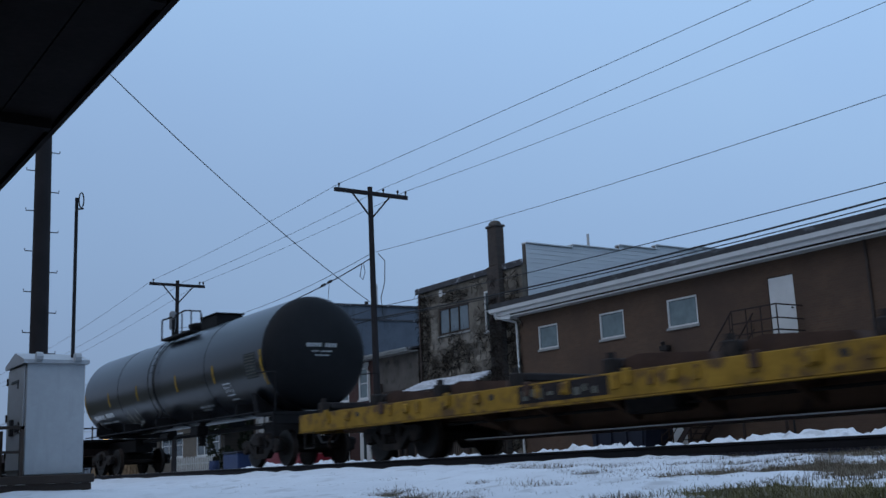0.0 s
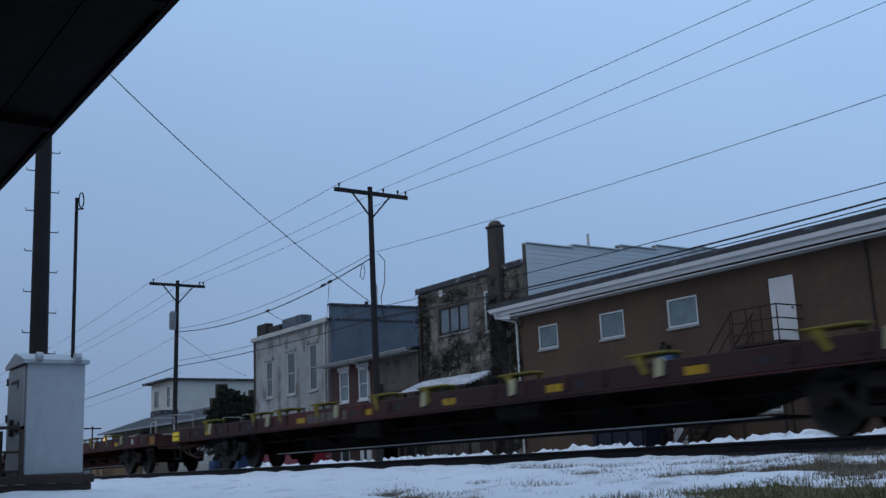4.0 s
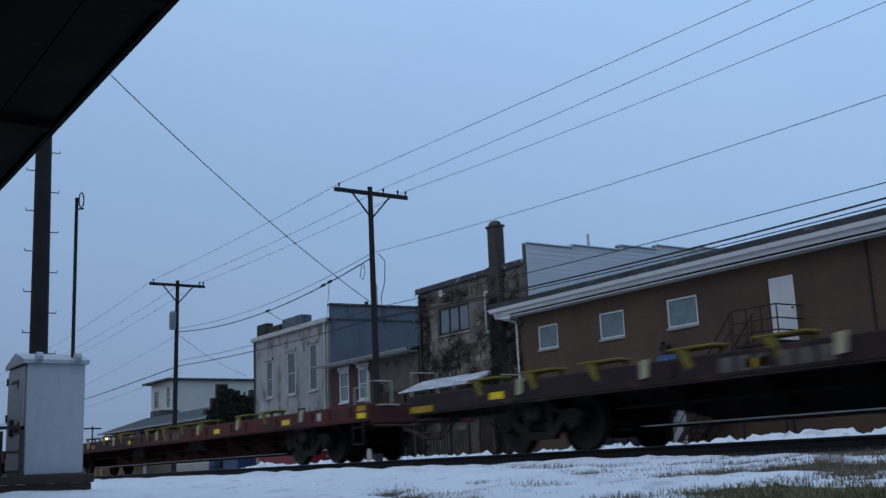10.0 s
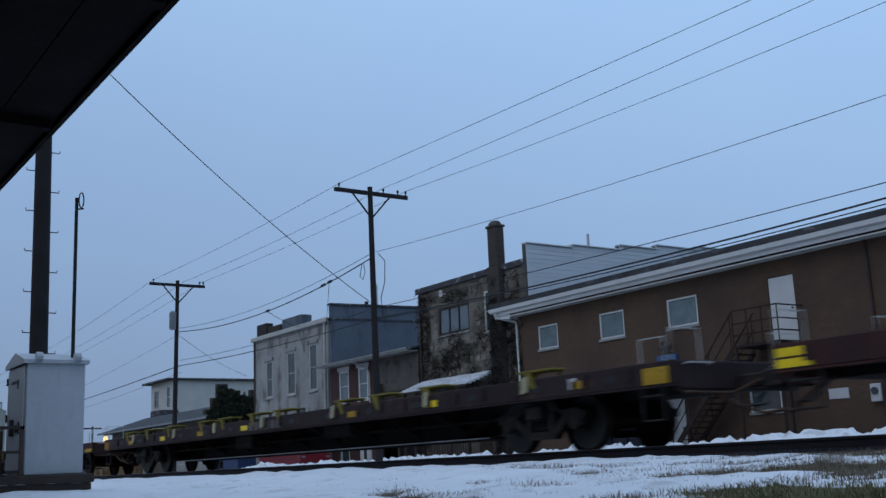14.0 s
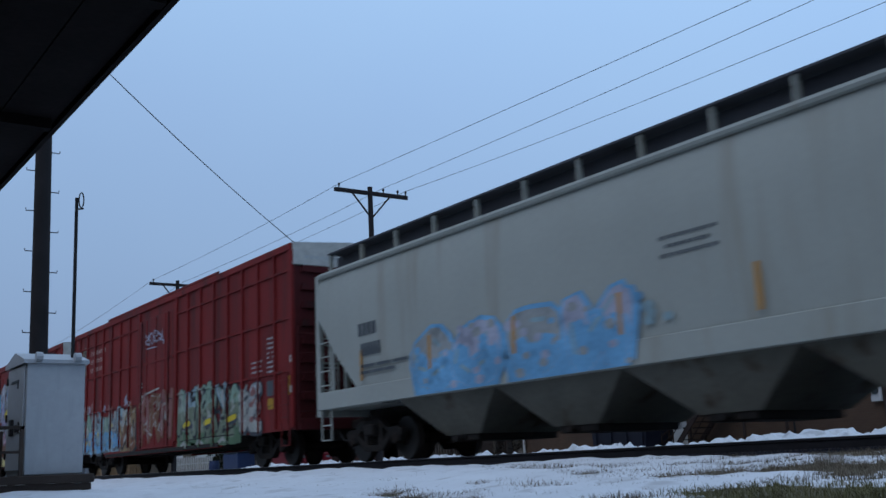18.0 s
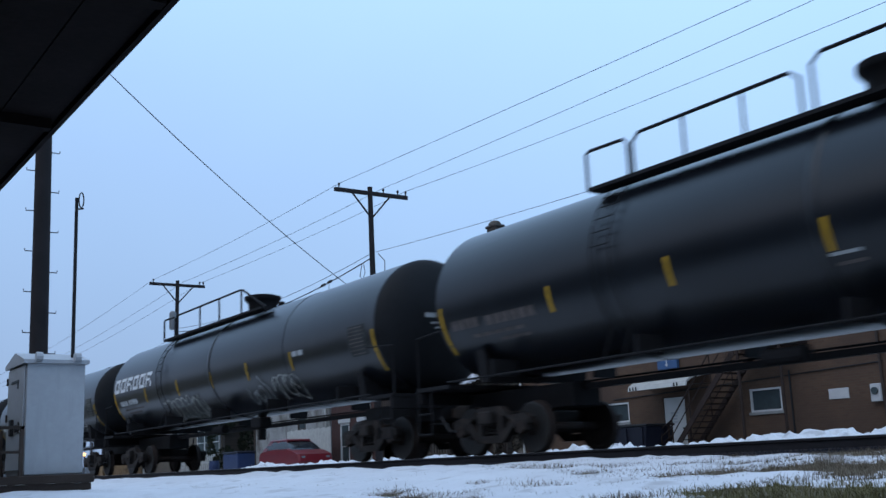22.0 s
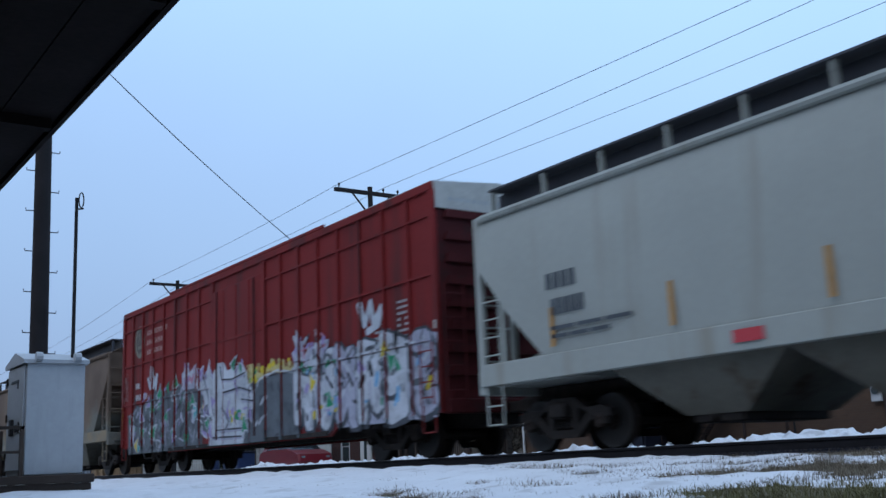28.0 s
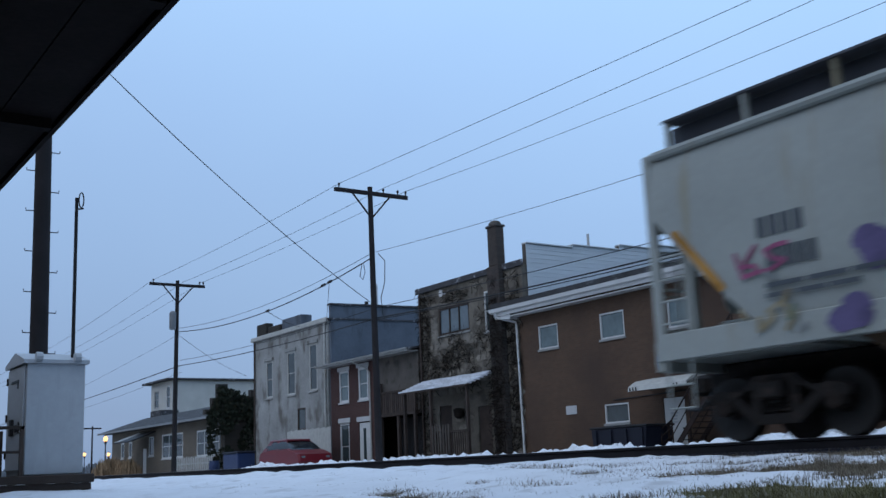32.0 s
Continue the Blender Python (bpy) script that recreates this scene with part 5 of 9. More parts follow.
part("cabin", G().loft([[(-1.85, -0.80, 1.05), (1.15, -0.80, 1.08), (1.15, 0.80, 1.08), (-1.85, 0.80, 1.05)], [(-1.6, -0.72, 1.30), (0.75, -0.72, 1.34), (0.75, 0.72, 1.34), (-1.6, 0.72, 1.30)], [(-1.15, -0.60, 1.53), (0.25, -0.60, 1.55), (0.25, 0.60, 1.55), (-1.15, 0.60, 1.53)]]), M["car_glass"], c, "dark car windows", smooth=20)
part("car_roof", G().bbox(-1.45, -0.65, 1.47, 0.45, 0.65, 1.60, 0.05), M["car_red"], c)
for s in (-1, 1):
    for x0_, x1_, x2_, x3_ in ((0.98, 1.18, 0.36, 0.20), (-0.32, -0.18, -0.32, -0.46), (-1.92, -1.45, -0.95, -1.35)):
        part("window_pillar", G().loft([[(x0_, s * 0.81, 1.07), (x1_, s * 0.81, 1.07), (x1_, s * 0.79, 1.07), (x0_, s * 0.79, 1.07)], [(x3_, s * 0.61, 1.55), (x2_, s * 0.61, 1.55), (x2_, s * 0.59, 1.55), (x3_, s * 0.59, 1.55)]]), M["car_red"], c)
for x in (-1.4, 1.35):
    for y in (-0.86, 0.74):
        w = part("wheel", G().lathe_y([(y, 0.2), (y, 0.31), (y + 0.12, 0.31), (y + 0.12, 0.2)], x, 0.31, 16), M["tyre"], c)
        part("rim", G().lathe_y([(y - 0.004, 0.04), (y - 0.004, 0.19), (y + 0.1, 0.19)], x, 0.31, 12), M["plaque"], w)
for y in (-0.72, 0.55):
    part("tail_light", G().bbox(-2.19, y, 0.75, -2.08, y + 0.18, 0.93, 0.02), M["red_mark"], c)
    part("headlight", G().bbox(2.05, y, 0.62, 2.16, y + 0.2, 0.76, 0.02), M["glass_pale"], c)
c = thing("blue_bins", "dark blue wheeled container behind the snow", "bin", (-54.4, 23.5, 0.5))
part("body", G().bbox(-1.0, -0.5, 0.1, 1.0, 0.5, 1.22, 0.04), M["blue_bin"], c)
part("lid", G().bbox(-1.05, -0.55, 1.22, 1.05, 0.55, 1.32, 0.03), M["dumpster"], c)
c = thing("blue_drum", "blue plastic barrel by the fence", "barrel", (-59.6, 24.2, 0.5))
part("barrel", G().lathe_z([(0, 0.28), (0.3, 0.32), (0.7, 0.32), (0.95, 0.28)], 0, 0, 14), M["blue_bin"], c)
c = thing("waste_bin", "small dark street bin", "bin", (-104, 24.5, 0.5))
part("barrel", G().lathe_z([(0, 0.35), (1.0, 0.4), (1.05, 0.2)], 0, 0, 12), M["black_iron"], c)

sh = random.Random(8)
for k, (x, y, s) in enumerate(((-81.2, 24.6, 1.35), (-79.0, 24.3, 1.25), (-77.2, 24.6, 1.1), (-75.4, 24.3, 1.0), (-83.0, 24.9, 1.1))):
    g = G()
    for j in range(900):
        a, b, r = sh.uniform(0, 6.283), sh.uniform(-0.1, 1.45), sh.uniform(0.45, 1.0) * s
        p0 = Vector((math.cos(a) * math.cos(b) * r, math.sin(a) * math.cos(b) * r, math.sin(b) * r * 1.0 + 0.1))
        q0 = p0 + Vector((sh.uniform(-0.12, 0.12), sh.uniform(-0.12, 0.12), sh.uniform(0.2, 0.65)))
        w = Vector((sh.uniform(-0.05, 0.05), sh.uniform(-0.05, 0.05), 0))
        g.add([p0 - w, p0 + w, q0], [(0, 1, 2)])
    t = thing("shrub", "dry orange-brown winter shrub", "shrub", (x, y, 0.5), "shrubs beside the shop")
    part("crown", g, M["shrub"], t)
    g = G()
    for j in range(7):
        g.cyl((0, 0, 0), (0.5 * s * math.cos(j * 0.9), 0.5 * s * math.sin(j * 0.9), 0.8 * s), 0.03, 0.012, 5)
    part("stems", g, M["dark_wood"], t)


def street_lamp(x, y, h, glow):
    t = thing("street_lamp", "black street lamp with a lit warm globe", "street lamp", (x, y, 0.45), "street lamps")
    part("post", G().lathe_z([(0, 0.14), (0.5, 0.12), (0.6, 0.07), (h - 0.3, 0.055), (h - 0.1, 0.14), (h, 0.12)], 0, 0, 10), M["black_iron"], t)
    part("globe", G().lathe_z([(h, 0.10), (h + 0.10, 0.19), (h + 0.28, 0.21), (h + 0.42, 0.14), (h + 0.48, 0.05)], 0, 0, 12), M["lamp_glow"], t, "glowing warm glass globe", smooth=60)
    part("finial", G().lathe_z([(h + 0.48, 0.12), (h + 0.54, 0.08), (h + 0.66, 0.02)], 0, 0, 8), M["black_iron"], t)


street_lamp(-100.5, 30.05, 3.7, 1)
street_lamp(-150.0, 45.3, 3.4, 1)
street_lamp(-150.0, 42.0, 3.5, 1)
t = thing("utility_pole", "distant dark utility pole with crossarm", "utility pole", (-150, 43.0, 0.4), "utility poles along the alley")
part("pole", G().cyl((0, 0, 0), (0, 0, 7.6), 0.14, 0.10, 8), M["pole_wood"], t)
part("crossarm", G().box(-0.1, -1.2, 7.2, 0.1, 1.2, 7.4), M["pole_wood"], t)
g = G()
ft = random.Random(4)
for k in range(7000):
    x, y = ft.uniform(-1000, -480), ft.uniform(60, 460)
    h = ft.uniform(5, 12) * (0.8 + 0.5 * nz(x * 0.006, y * 0.012))
    g.cyl((x, y, 0), (x + ft.uniform(-1, 1), y + ft.uniform(-1, 1), h), ft.uniform(1.2, 2.6), 0.4, 4)
solid("far_woods", g, M["far_trees"], "hazy line of bare trees on the horizon", kind="stuff")


# ---- rolling stock: x forward, y across (the depot side is negative), z up from the rail ----
WHEELSETS, CARS = [], []


def wheelset_mesh(r):
    g = G()
    for s in (-1, 1):
        a = s * 0.68
        prof = [(a, 0.09), (a + s * 0.02, r * 0.80), (a - s * 0.01, r * 0.86), (a - s * 0.01, r + 0.025), (a + s * 0.03, r + 0.02), (a + s * 0.05, r), (a + s * 0.125, r - 0.008), (a + s * 0.125, r * 0.87)]
        g.lathe_y([(y, rr) for y, rr in prof] + [(a + s * 0.085, r * 0.82), (a + s * 0.10, 0.16), (a + s * 0.15, 0.15), (a + s * 0.15, 0.09)], 0, 0, 22)
        g.lathe_y([(a + s * 0.1255, r * 0.875), (a + s * 0.128, r * 0.9), (a + s * 0.128, r - 0.01), (a + s * 0.1255, r - 0.004)], 0, 0, 22, 1)
    g.cyl((0, -0.98, 0), (0, 0.98, 0), 0.08, n=10)
    for s in (-1, 1):
        g.cyl((0, s * 0.98, 0), (0, s * 1.10, 0), 0.11, n=10)
        for k in range(3):
            a = k * 2.094
            g.box(0.06 * math.cos(a) - 0.02, s * 1.10 - 0.015, 0.06 * math.sin(a) - 0.02, 0.06 * math.cos(a) + 0.02, s * 1.10 + 0.015, 0.06 * math.sin(a) + 0.02)
    return g.mesh("wheelset", [M["wheel"], M["wheel_rim"]], 35)


WHEEL_R = 0.44
wheelset = wheelset_mesh(WHEEL_R)
BASE = 0.889


def side_frame_mesh(s):
    g = G()
    top = [(-1.12, 0.50), (-1.12, 0.62), (-0.95, 0.68), (-0.55, 0.66), (-0.30, 0.84), (0.30, 0.84), (0.55, 0.66), (0.95, 0.68), (1.12, 0.62), (1.12, 0.50), (0.72, 0.52), (0.45, 0.66), (0.22, 0.70), (-0.22, 0.70), (-0.45, 0.66), (-0.72, 0.52)]
    y0, y1 = sorted((s * 0.93, s * 1.08))
    g.prism(top, "y", y0, y1)
    g.prism([(-0.72, 0.50), (-0.60, 0.58), (-0.30, 0.33), (0.30, 0.33), (0.60, 0.58), (0.72, 0.50), (0.36, 0.20), (-0.36, 0.20)], "y", y0, y1)
    for x in (-0.30, 0.30):
        g.box(x - 0.07, y0 + 0.004, 0.30, x + 0.07, y1 - 0.004, 0.74)
    for x in (-BASE, BASE):
        g.bbox(x - 0.16, y0 - 0.01, 0.36, x + 0.16, y1 + 0.01, 0.60, 0.03)
    return g.mesh("side_frame", M["steel_dark"])


side_frames = [side_frame_mesh(-1), side_frame_mesh(1)]
g = G()
coil = []
for k in range(6):
    coil += [(0.35 + 0.05 * k, 0.045), (0.365 + 0.05 * k, 0.062), (0.385 + 0.05 * k, 0.045)]
g.lathe_z(coil, 0, 0, 8)
spring_mesh = g.mesh("spring", M["steel_dark"])
bolster_mesh = G().bbox(-0.20, -1.22, 0.52, 0.20, 1.22, 0.76, 0.03).cyl((0, 0, 0.74), (0, 0, 0.98), 0.28, n=14).mesh("bolster", M["steel_dark"])
brake_mesh = G().box(-0.035, -0.7, 0.36, 0.035, 0.7, 0.46).mesh("brake_beam", M["steel_dark"])


def bogie(car, x):
    b = part("truck", bolster_mesh, None, car, at=(x, 0, 0))
    for me in side_frames:
        part("side_frame", me, None, b)
    for s in (-1, 1):
        for x_ in (-0.14, 0.0, 0.14):
            part("spring", spring_mesh, None, b, at=(x_, s * 1.0, 0))
    for bx in (-0.415, 0.415):
        part("brake_beam", brake_mesh, None, b, at=(bx, 0, 0))
    for s in (-1, 1):
        w = part("wheelset", wheelset, None, b, at=(s * BASE, 0, WHEEL_R))
        WHEELSETS.append((w, s))
    return b


def coupler(car, x, s, reach=0.72):
    g = G().bbox(min(x, x + s * reach), -0.10, 0.78, max(x, x + s * reach), 0.10, 0.98, 0.02)
    xe = x + s * reach
    g.bbox(min(xe - s * 0.25, xe + s * 0.06), -0.17, 0.72, max(xe - s * 0.25, xe + s * 0.06), 0.19, 1.03, 0.05)
    part("coupler", g, M["steel_dark"], car)
    part("brake_hose", G().tube([(x, -0.35, 0.8), (x + s * 0.35, -0.38, 0.5), (x + s * 0.72, -0.25, 0.52)], 0.03, 6), M["wire"], car)


def car_root(name, label, category, u0, u1):
    """A car whose ends stand at u0 (rear) and u1 (front) along the train."""
    t = thing(name, label, category, ((u0 + u1) / 2, TRACK, RAIL), "cars of the freight train")
    CARS.append((t, (u0 + u1) / 2))
    return t, (u1 - u0) / 2


def ladder(g, x0, x1, y, z0, z1, n, r=0.014):
    for x in (x0, x1):
        g.tube([(x, y, z0), (x, y, z1)], r * 1.2, 5)
    for k in range(n):
        z = z0 + (z1 - z0) * (k + 0.5) / n
        g.tube([(x0, y, z), (x1, y, z)], r, 5)
    return g


# -- lettering as plain bars, spray paint as overlapping rounded strokes --
def bars(g, x0, z0, w, h, n, y, rnd_l, slot=0, gap=0.25):
    """A line of n block marks, read as faded characters."""
    for k in range(n):
        a = x0 + w * k / n
        g.box(a, y - 0.004, z0, a + w / n * (1 - gap), y - 0.001, z0 + h, slot)


def clip_half(poly, a, keep_right, i=0):
    out_poly = []
    for p, q in zip(poly, poly[1:] + poly[:1]):
        ip, iq = (p[i] >= a, q[i] >= a) if keep_right else (p[i] <= a, q[i] <= a)
        if ip:
            out_poly.append(p)
        if ip != iq:
            t = (a - p[i]) / (q[i] - p[i])
            out_poly.append((p[0] + t * (q[0] - p[0]), p[1] + t * (q[1] - p[1])))
    return out_poly


class Spray:
    """Flat paint on the depot side of a car; strips: (x0, x1, y) of the faces it lies on."""

    def __init__(self, strips, seed, lo, hi, ribs=()):
        self.ribs, self.warp = ribs, (1.0, 0.0, 1.0, 0.0)
        self.g, self.strips, self.layer, self.r, self.lo, self.hi = G(), strips, 0, random.Random(seed), lo, hi
        self.slots, self.count = [], 0

    def slot(self, key):
        if key not in self.slots:
            self.slots.append(key)
        return self.slots.index(key)

    def poly(self, pts, key, layer):
        self.count += 1
        ax, bx, az, bz = self.warp
        pts = [(ax * x + bx, max(self.lo, min(self.hi, az * z + bz))) for x, z in pts]
        xs_ = [p[0] for p in pts]
        for a, b, y in self.strips:
            if b <= min(xs_) or a >= max(xs_):
                continue
            c = pts
            if a > min(xs_):
                c = clip_half(c, a, True)
            if c and b < max(xs_):
                c = clip_half(c, b, False)
            if len(c) >= 3:
                self.g.add([(x, y - 0.002 - 0.00004 * self.count, z) for x, z in c], [list(range(len(c)))], self.slot(key))
            for ra, rb, z0, z1, ry in self.ribs:
                if len(c) < 3 or y < ry or b <= ra or a >= rb or max(p[1] for p in c) < z0 or min(p[1] for p in c) > z1:
                    continue
                d = clip_half(c, z0, True, 1)
                d = clip_half(d, z1, False, 1) if len(d) > 2 else d
                if len(d) >= 3:
                    self.g.add([(x, ry - 0.002 - 0.00004 * self.count, z) for x, z in d], [list(range(len(d)))], self.slot(key))

    def stroke(self, p, q, w, key, layer):
        dx, dz = q[0] - p[0], q[1] - p[1]
        ln = math.hypot(dx, dz) or 1e-6
        ux, uz = dx / ln * w, dz / ln * w
        nx, nz_ = -uz, ux
        self.poly([(p[0] - ux * 0.7 + nx * 0.6, p[1] - uz * 0.7 + nz_ * 0.6), (p[0] - ux * 0.7 - nx * 0.6, p[1] - uz * 0.7 - nz_ * 0.6), (p[0] - nx, p[1] - nz_), (q[0] - nx, q[1] - nz_),
                   (q[0] + ux * 0.7 - nx * 0.6, q[1] + uz * 0.7 - nz_ * 0.6), (q[0] + ux * 0.7 + nx * 0.6, q[1] + uz * 0.7 + nz_ * 0.6), (q[0] + nx, q[1] + nz_), (p[0] + nx, p[1] + nz_)], key, layer)

    def cloud(self, x0, x1, z0, z1, keys, n, size, layer=0):
        for k in range(n):
            cx, cz, s = self.r.uniform(x0, x1), self.r.uniform(z0, z1), self.r.uniform(0.5, 1.0) * size
            ph = self.r.uniform(0, 6)
            self.poly([(cx + s * math.cos(a + ph) * self.r.uniform(0.8, 1.1), cz + 0.7 * s * math.sin(a + ph) * self.r.uniform(0.8, 1.1)) for a in [6.283 * j / 11 for j in range(11)]], self.r.choice(keys), layer)

    def mass(self, x0, x1, z0, z1, key, jag=0.35, pitch=0.45):
        """One broad filled form with a jagged upper edge."""
        n = max(3, round((x1 - x0) / pitch))
        top = []
        for k in range(n + 1):
            x = x1 - (x1 - x0) * k / n
            z = z1 - self.r.random() * jag
            top += [(x + 0.10, z), (x - 0.12, z + self.r.uniform(-0.12, 0.10))]
        self.poly([(x0, z0), (x1, z0)] + top, key, 0)

    def line(self, pts, w, key, edge="", grow=0.05):
        """A fat pen line through pts, with an outline where edge is given."""
        if edge:
            for p, q in zip(pts, pts[1:]):
                self.stroke((p[0] + 0.03, p[1] - 0.03), (q[0] + 0.03, q[1] - 0.03), w + grow, edge, 0)
        for p, q in zip(pts, pts[1:]):
            self.stroke(p, q, w, key, 0)

    GLYPHS = {
        "a": [[(0.0, 0.0), (0.12, 0.75), (0.45, 1.0), (0.82, 0.72), (0.92, 0.0)], [(0.15, 0.38), (0.85, 0.42)]],
        "s": [[(0.95, 0.86), (0.5, 1.0), (0.12, 0.76), (0.5, 0.52), (0.9, 0.28), (0.5, 0.0), (0.0, 0.12)]],
        "e": [[(0.95, 1.0), (0.12, 0.95), (0.05, 0.5), (0.12, 0.04), (1.0, 0.0)], [(0.12, 0.5), (0.8, 0.56)]],
        "r": [[(0.05, 0.0), (0.12, 1.0), (0.8, 0.92), (0.76, 0.56), (0.18, 0.5)], [(0.35, 0.5), (1.0, 0.0)]],
        "k": [[(0.1, 0.0), (0.12, 1.0)], [(0.95, 1.0), (0.18, 0.46), (1.0, 0.0)]],
        "n": [[(0.05, 0.0), (0.15, 1.0), (0.8, 0.05), (0.95, 1.0)]],
        "o": [[(0.5, 1.0), (0.12, 0.78), (0.1, 0.24), (0.5, 0.0), (0.9, 0.24), (0.88, 0.78), (0.5, 1.0)]],
        "w": [[(0.0, 1.0), (0.25, 0.0), (0.5, 0.62), (0.75, 0.0), (1.0, 1.0)]],
        "d": [[(0.1, 0.0), (0.12, 1.0), (0.7, 0.86), (0.9, 0.45), (0.6, 0.04), (0.1, 0.0)]],
        "p": [[(0.08, -0.05), (0.12, 1.0), (0.75, 0.95), (0.85, 0.6), (0.2, 0.48)]]}

    def glyph(self, kind, x0, x1, z0, z1, w, top, low="", edge="", shine="", lean=0.0):
        """One fat form like a bent letter, turned about at random: an outline, a fill that changes colour halfway up, a thin light line along its strokes."""
        wob = lambda v: v + self.r.uniform(-0.11, 0.11)
        turn_x, turn_z = self.r.random() < 0.5, self.r.random() < 0.4
        runs = [[(x0 + (x1 - x0) * wob(1 - a if turn_x else a) + lean * b, z0 + (z1 - z0) * wob(1 - b if turn_z else b)) for a, b in run] for run in self.GLYPHS[kind]]
        pairs = [(p, q) for run in runs for p, q in zip(run, run[1:])]
        mid = z0 + (z1 - z0) * self.r.uniform(0.38, 0.55)
        if edge:
            for p, q in pairs:
                self.stroke((p[0] + 0.04, p[1] - 0.035), (q[0] + 0.04, q[1] - 0.035), w * 1.42, edge, 0)
        for p, q in pairs:
            self.stroke(p, q, w, top, 0)
        if low:
            for p, q in pairs:
                a, b = (p, q) if p[1] < q[1] else (q, p)
                if a[1] < mid:
                    f = min(1.0, (mid - a[1]) / max(b[1] - a[1], 1e-3))
                    self.stroke(a, (a[0] + (b[0] - a[0]) * f, a[1] + (b[1] - a[1]) * f), w * 0.96, low, 0)
        if shine:
            for p, q in pairs:
                if self.r.random() < 0.6:
                    self.stroke((p[0] - 0.5 * w, p[1] + 0.35 * w), (p[0] + 0.6 * (q[0] - p[0]) - 0.5 * w, p[1] + 0.6 * (q[1] - p[1]) + 0.35 * w), w * 0.14, shine, 0)

    def word(self, kinds, x0, x1, z0, z1, w, tops, low="", edge="", shine="", rise=0.0, lean=0.08):
        """Such forms side by side; rise lifts the tops towards the far end."""
        pitch = (x1 - x0) / len(kinds)
        for k, kind in enumerate(kinds):
            a = x0 + pitch * k
            up_ = rise * k / max(1, len(kinds) - 1) + self.r.uniform(-0.05, 0.05) * (z1 - z0)
            self.glyph(kind, a + 0.8 * w, a + pitch - 0.55 * w, z0 + 0.9 * w, z1 - 0.9 * w + up_, w, tops[k % len(tops)], low, edge, shine, lean)

    def flecks(self, x0, x1, z0, z1, keys, n, ln=0.3, w=(0.02, 0.06)):
        """Short pen strokes scattered over an area."""
        for k in range(n):
            x, z = self.r.uniform(x0, x1), self.r.uniform(z0, z1)
            a = self.r.gauss(1.2, 0.7)
            b = self.r.uniform(0.3, 1.0) * ln
            self.stroke((x, z), (x + b * math.cos(a), z + b * math.sin(a)), self.r.uniform(*w), self.r.choice(keys), 0)

    def shard(self, x, z, s_, key, edge="g_white"):
        """A pointed splinter of colour with a light rim."""
        a = self.r.uniform(0, 6.283)
        for grow, k_ in ((1.35, edge), (1.0, key)):
            if k_:
                self.poly([(x + grow * s_ * r_ * math.cos(a + t_), z + grow * s_ * r_ * 1.2 * math.sin(a + t_)) for t_, r_ in ((0.0, 1.0), (0.9, 0.45), (2.2, 0.8), (3.3, 0.42), (4.5, 0.9), (5.4, 0.4))], k_, 0)

    def scrawl(self, x0, z0, w, h, key, n=7, t=0.03, layer=5):
        p = (x0, z0 + h * self.r.random())
        for k in range(n):
            q = (x0 + w * (k + 1) / n + self.r.uniform(-0.1, 0.1) * w, z0 + h * self.r.random())
            self.stroke(p, q, t, key, layer)
            p = q

    def make(self, parent, label):
        ob = part("spray_paint", self.g, [M[k] for k in self.slots], parent, label)
        return tagged(ob, kind="stuff")


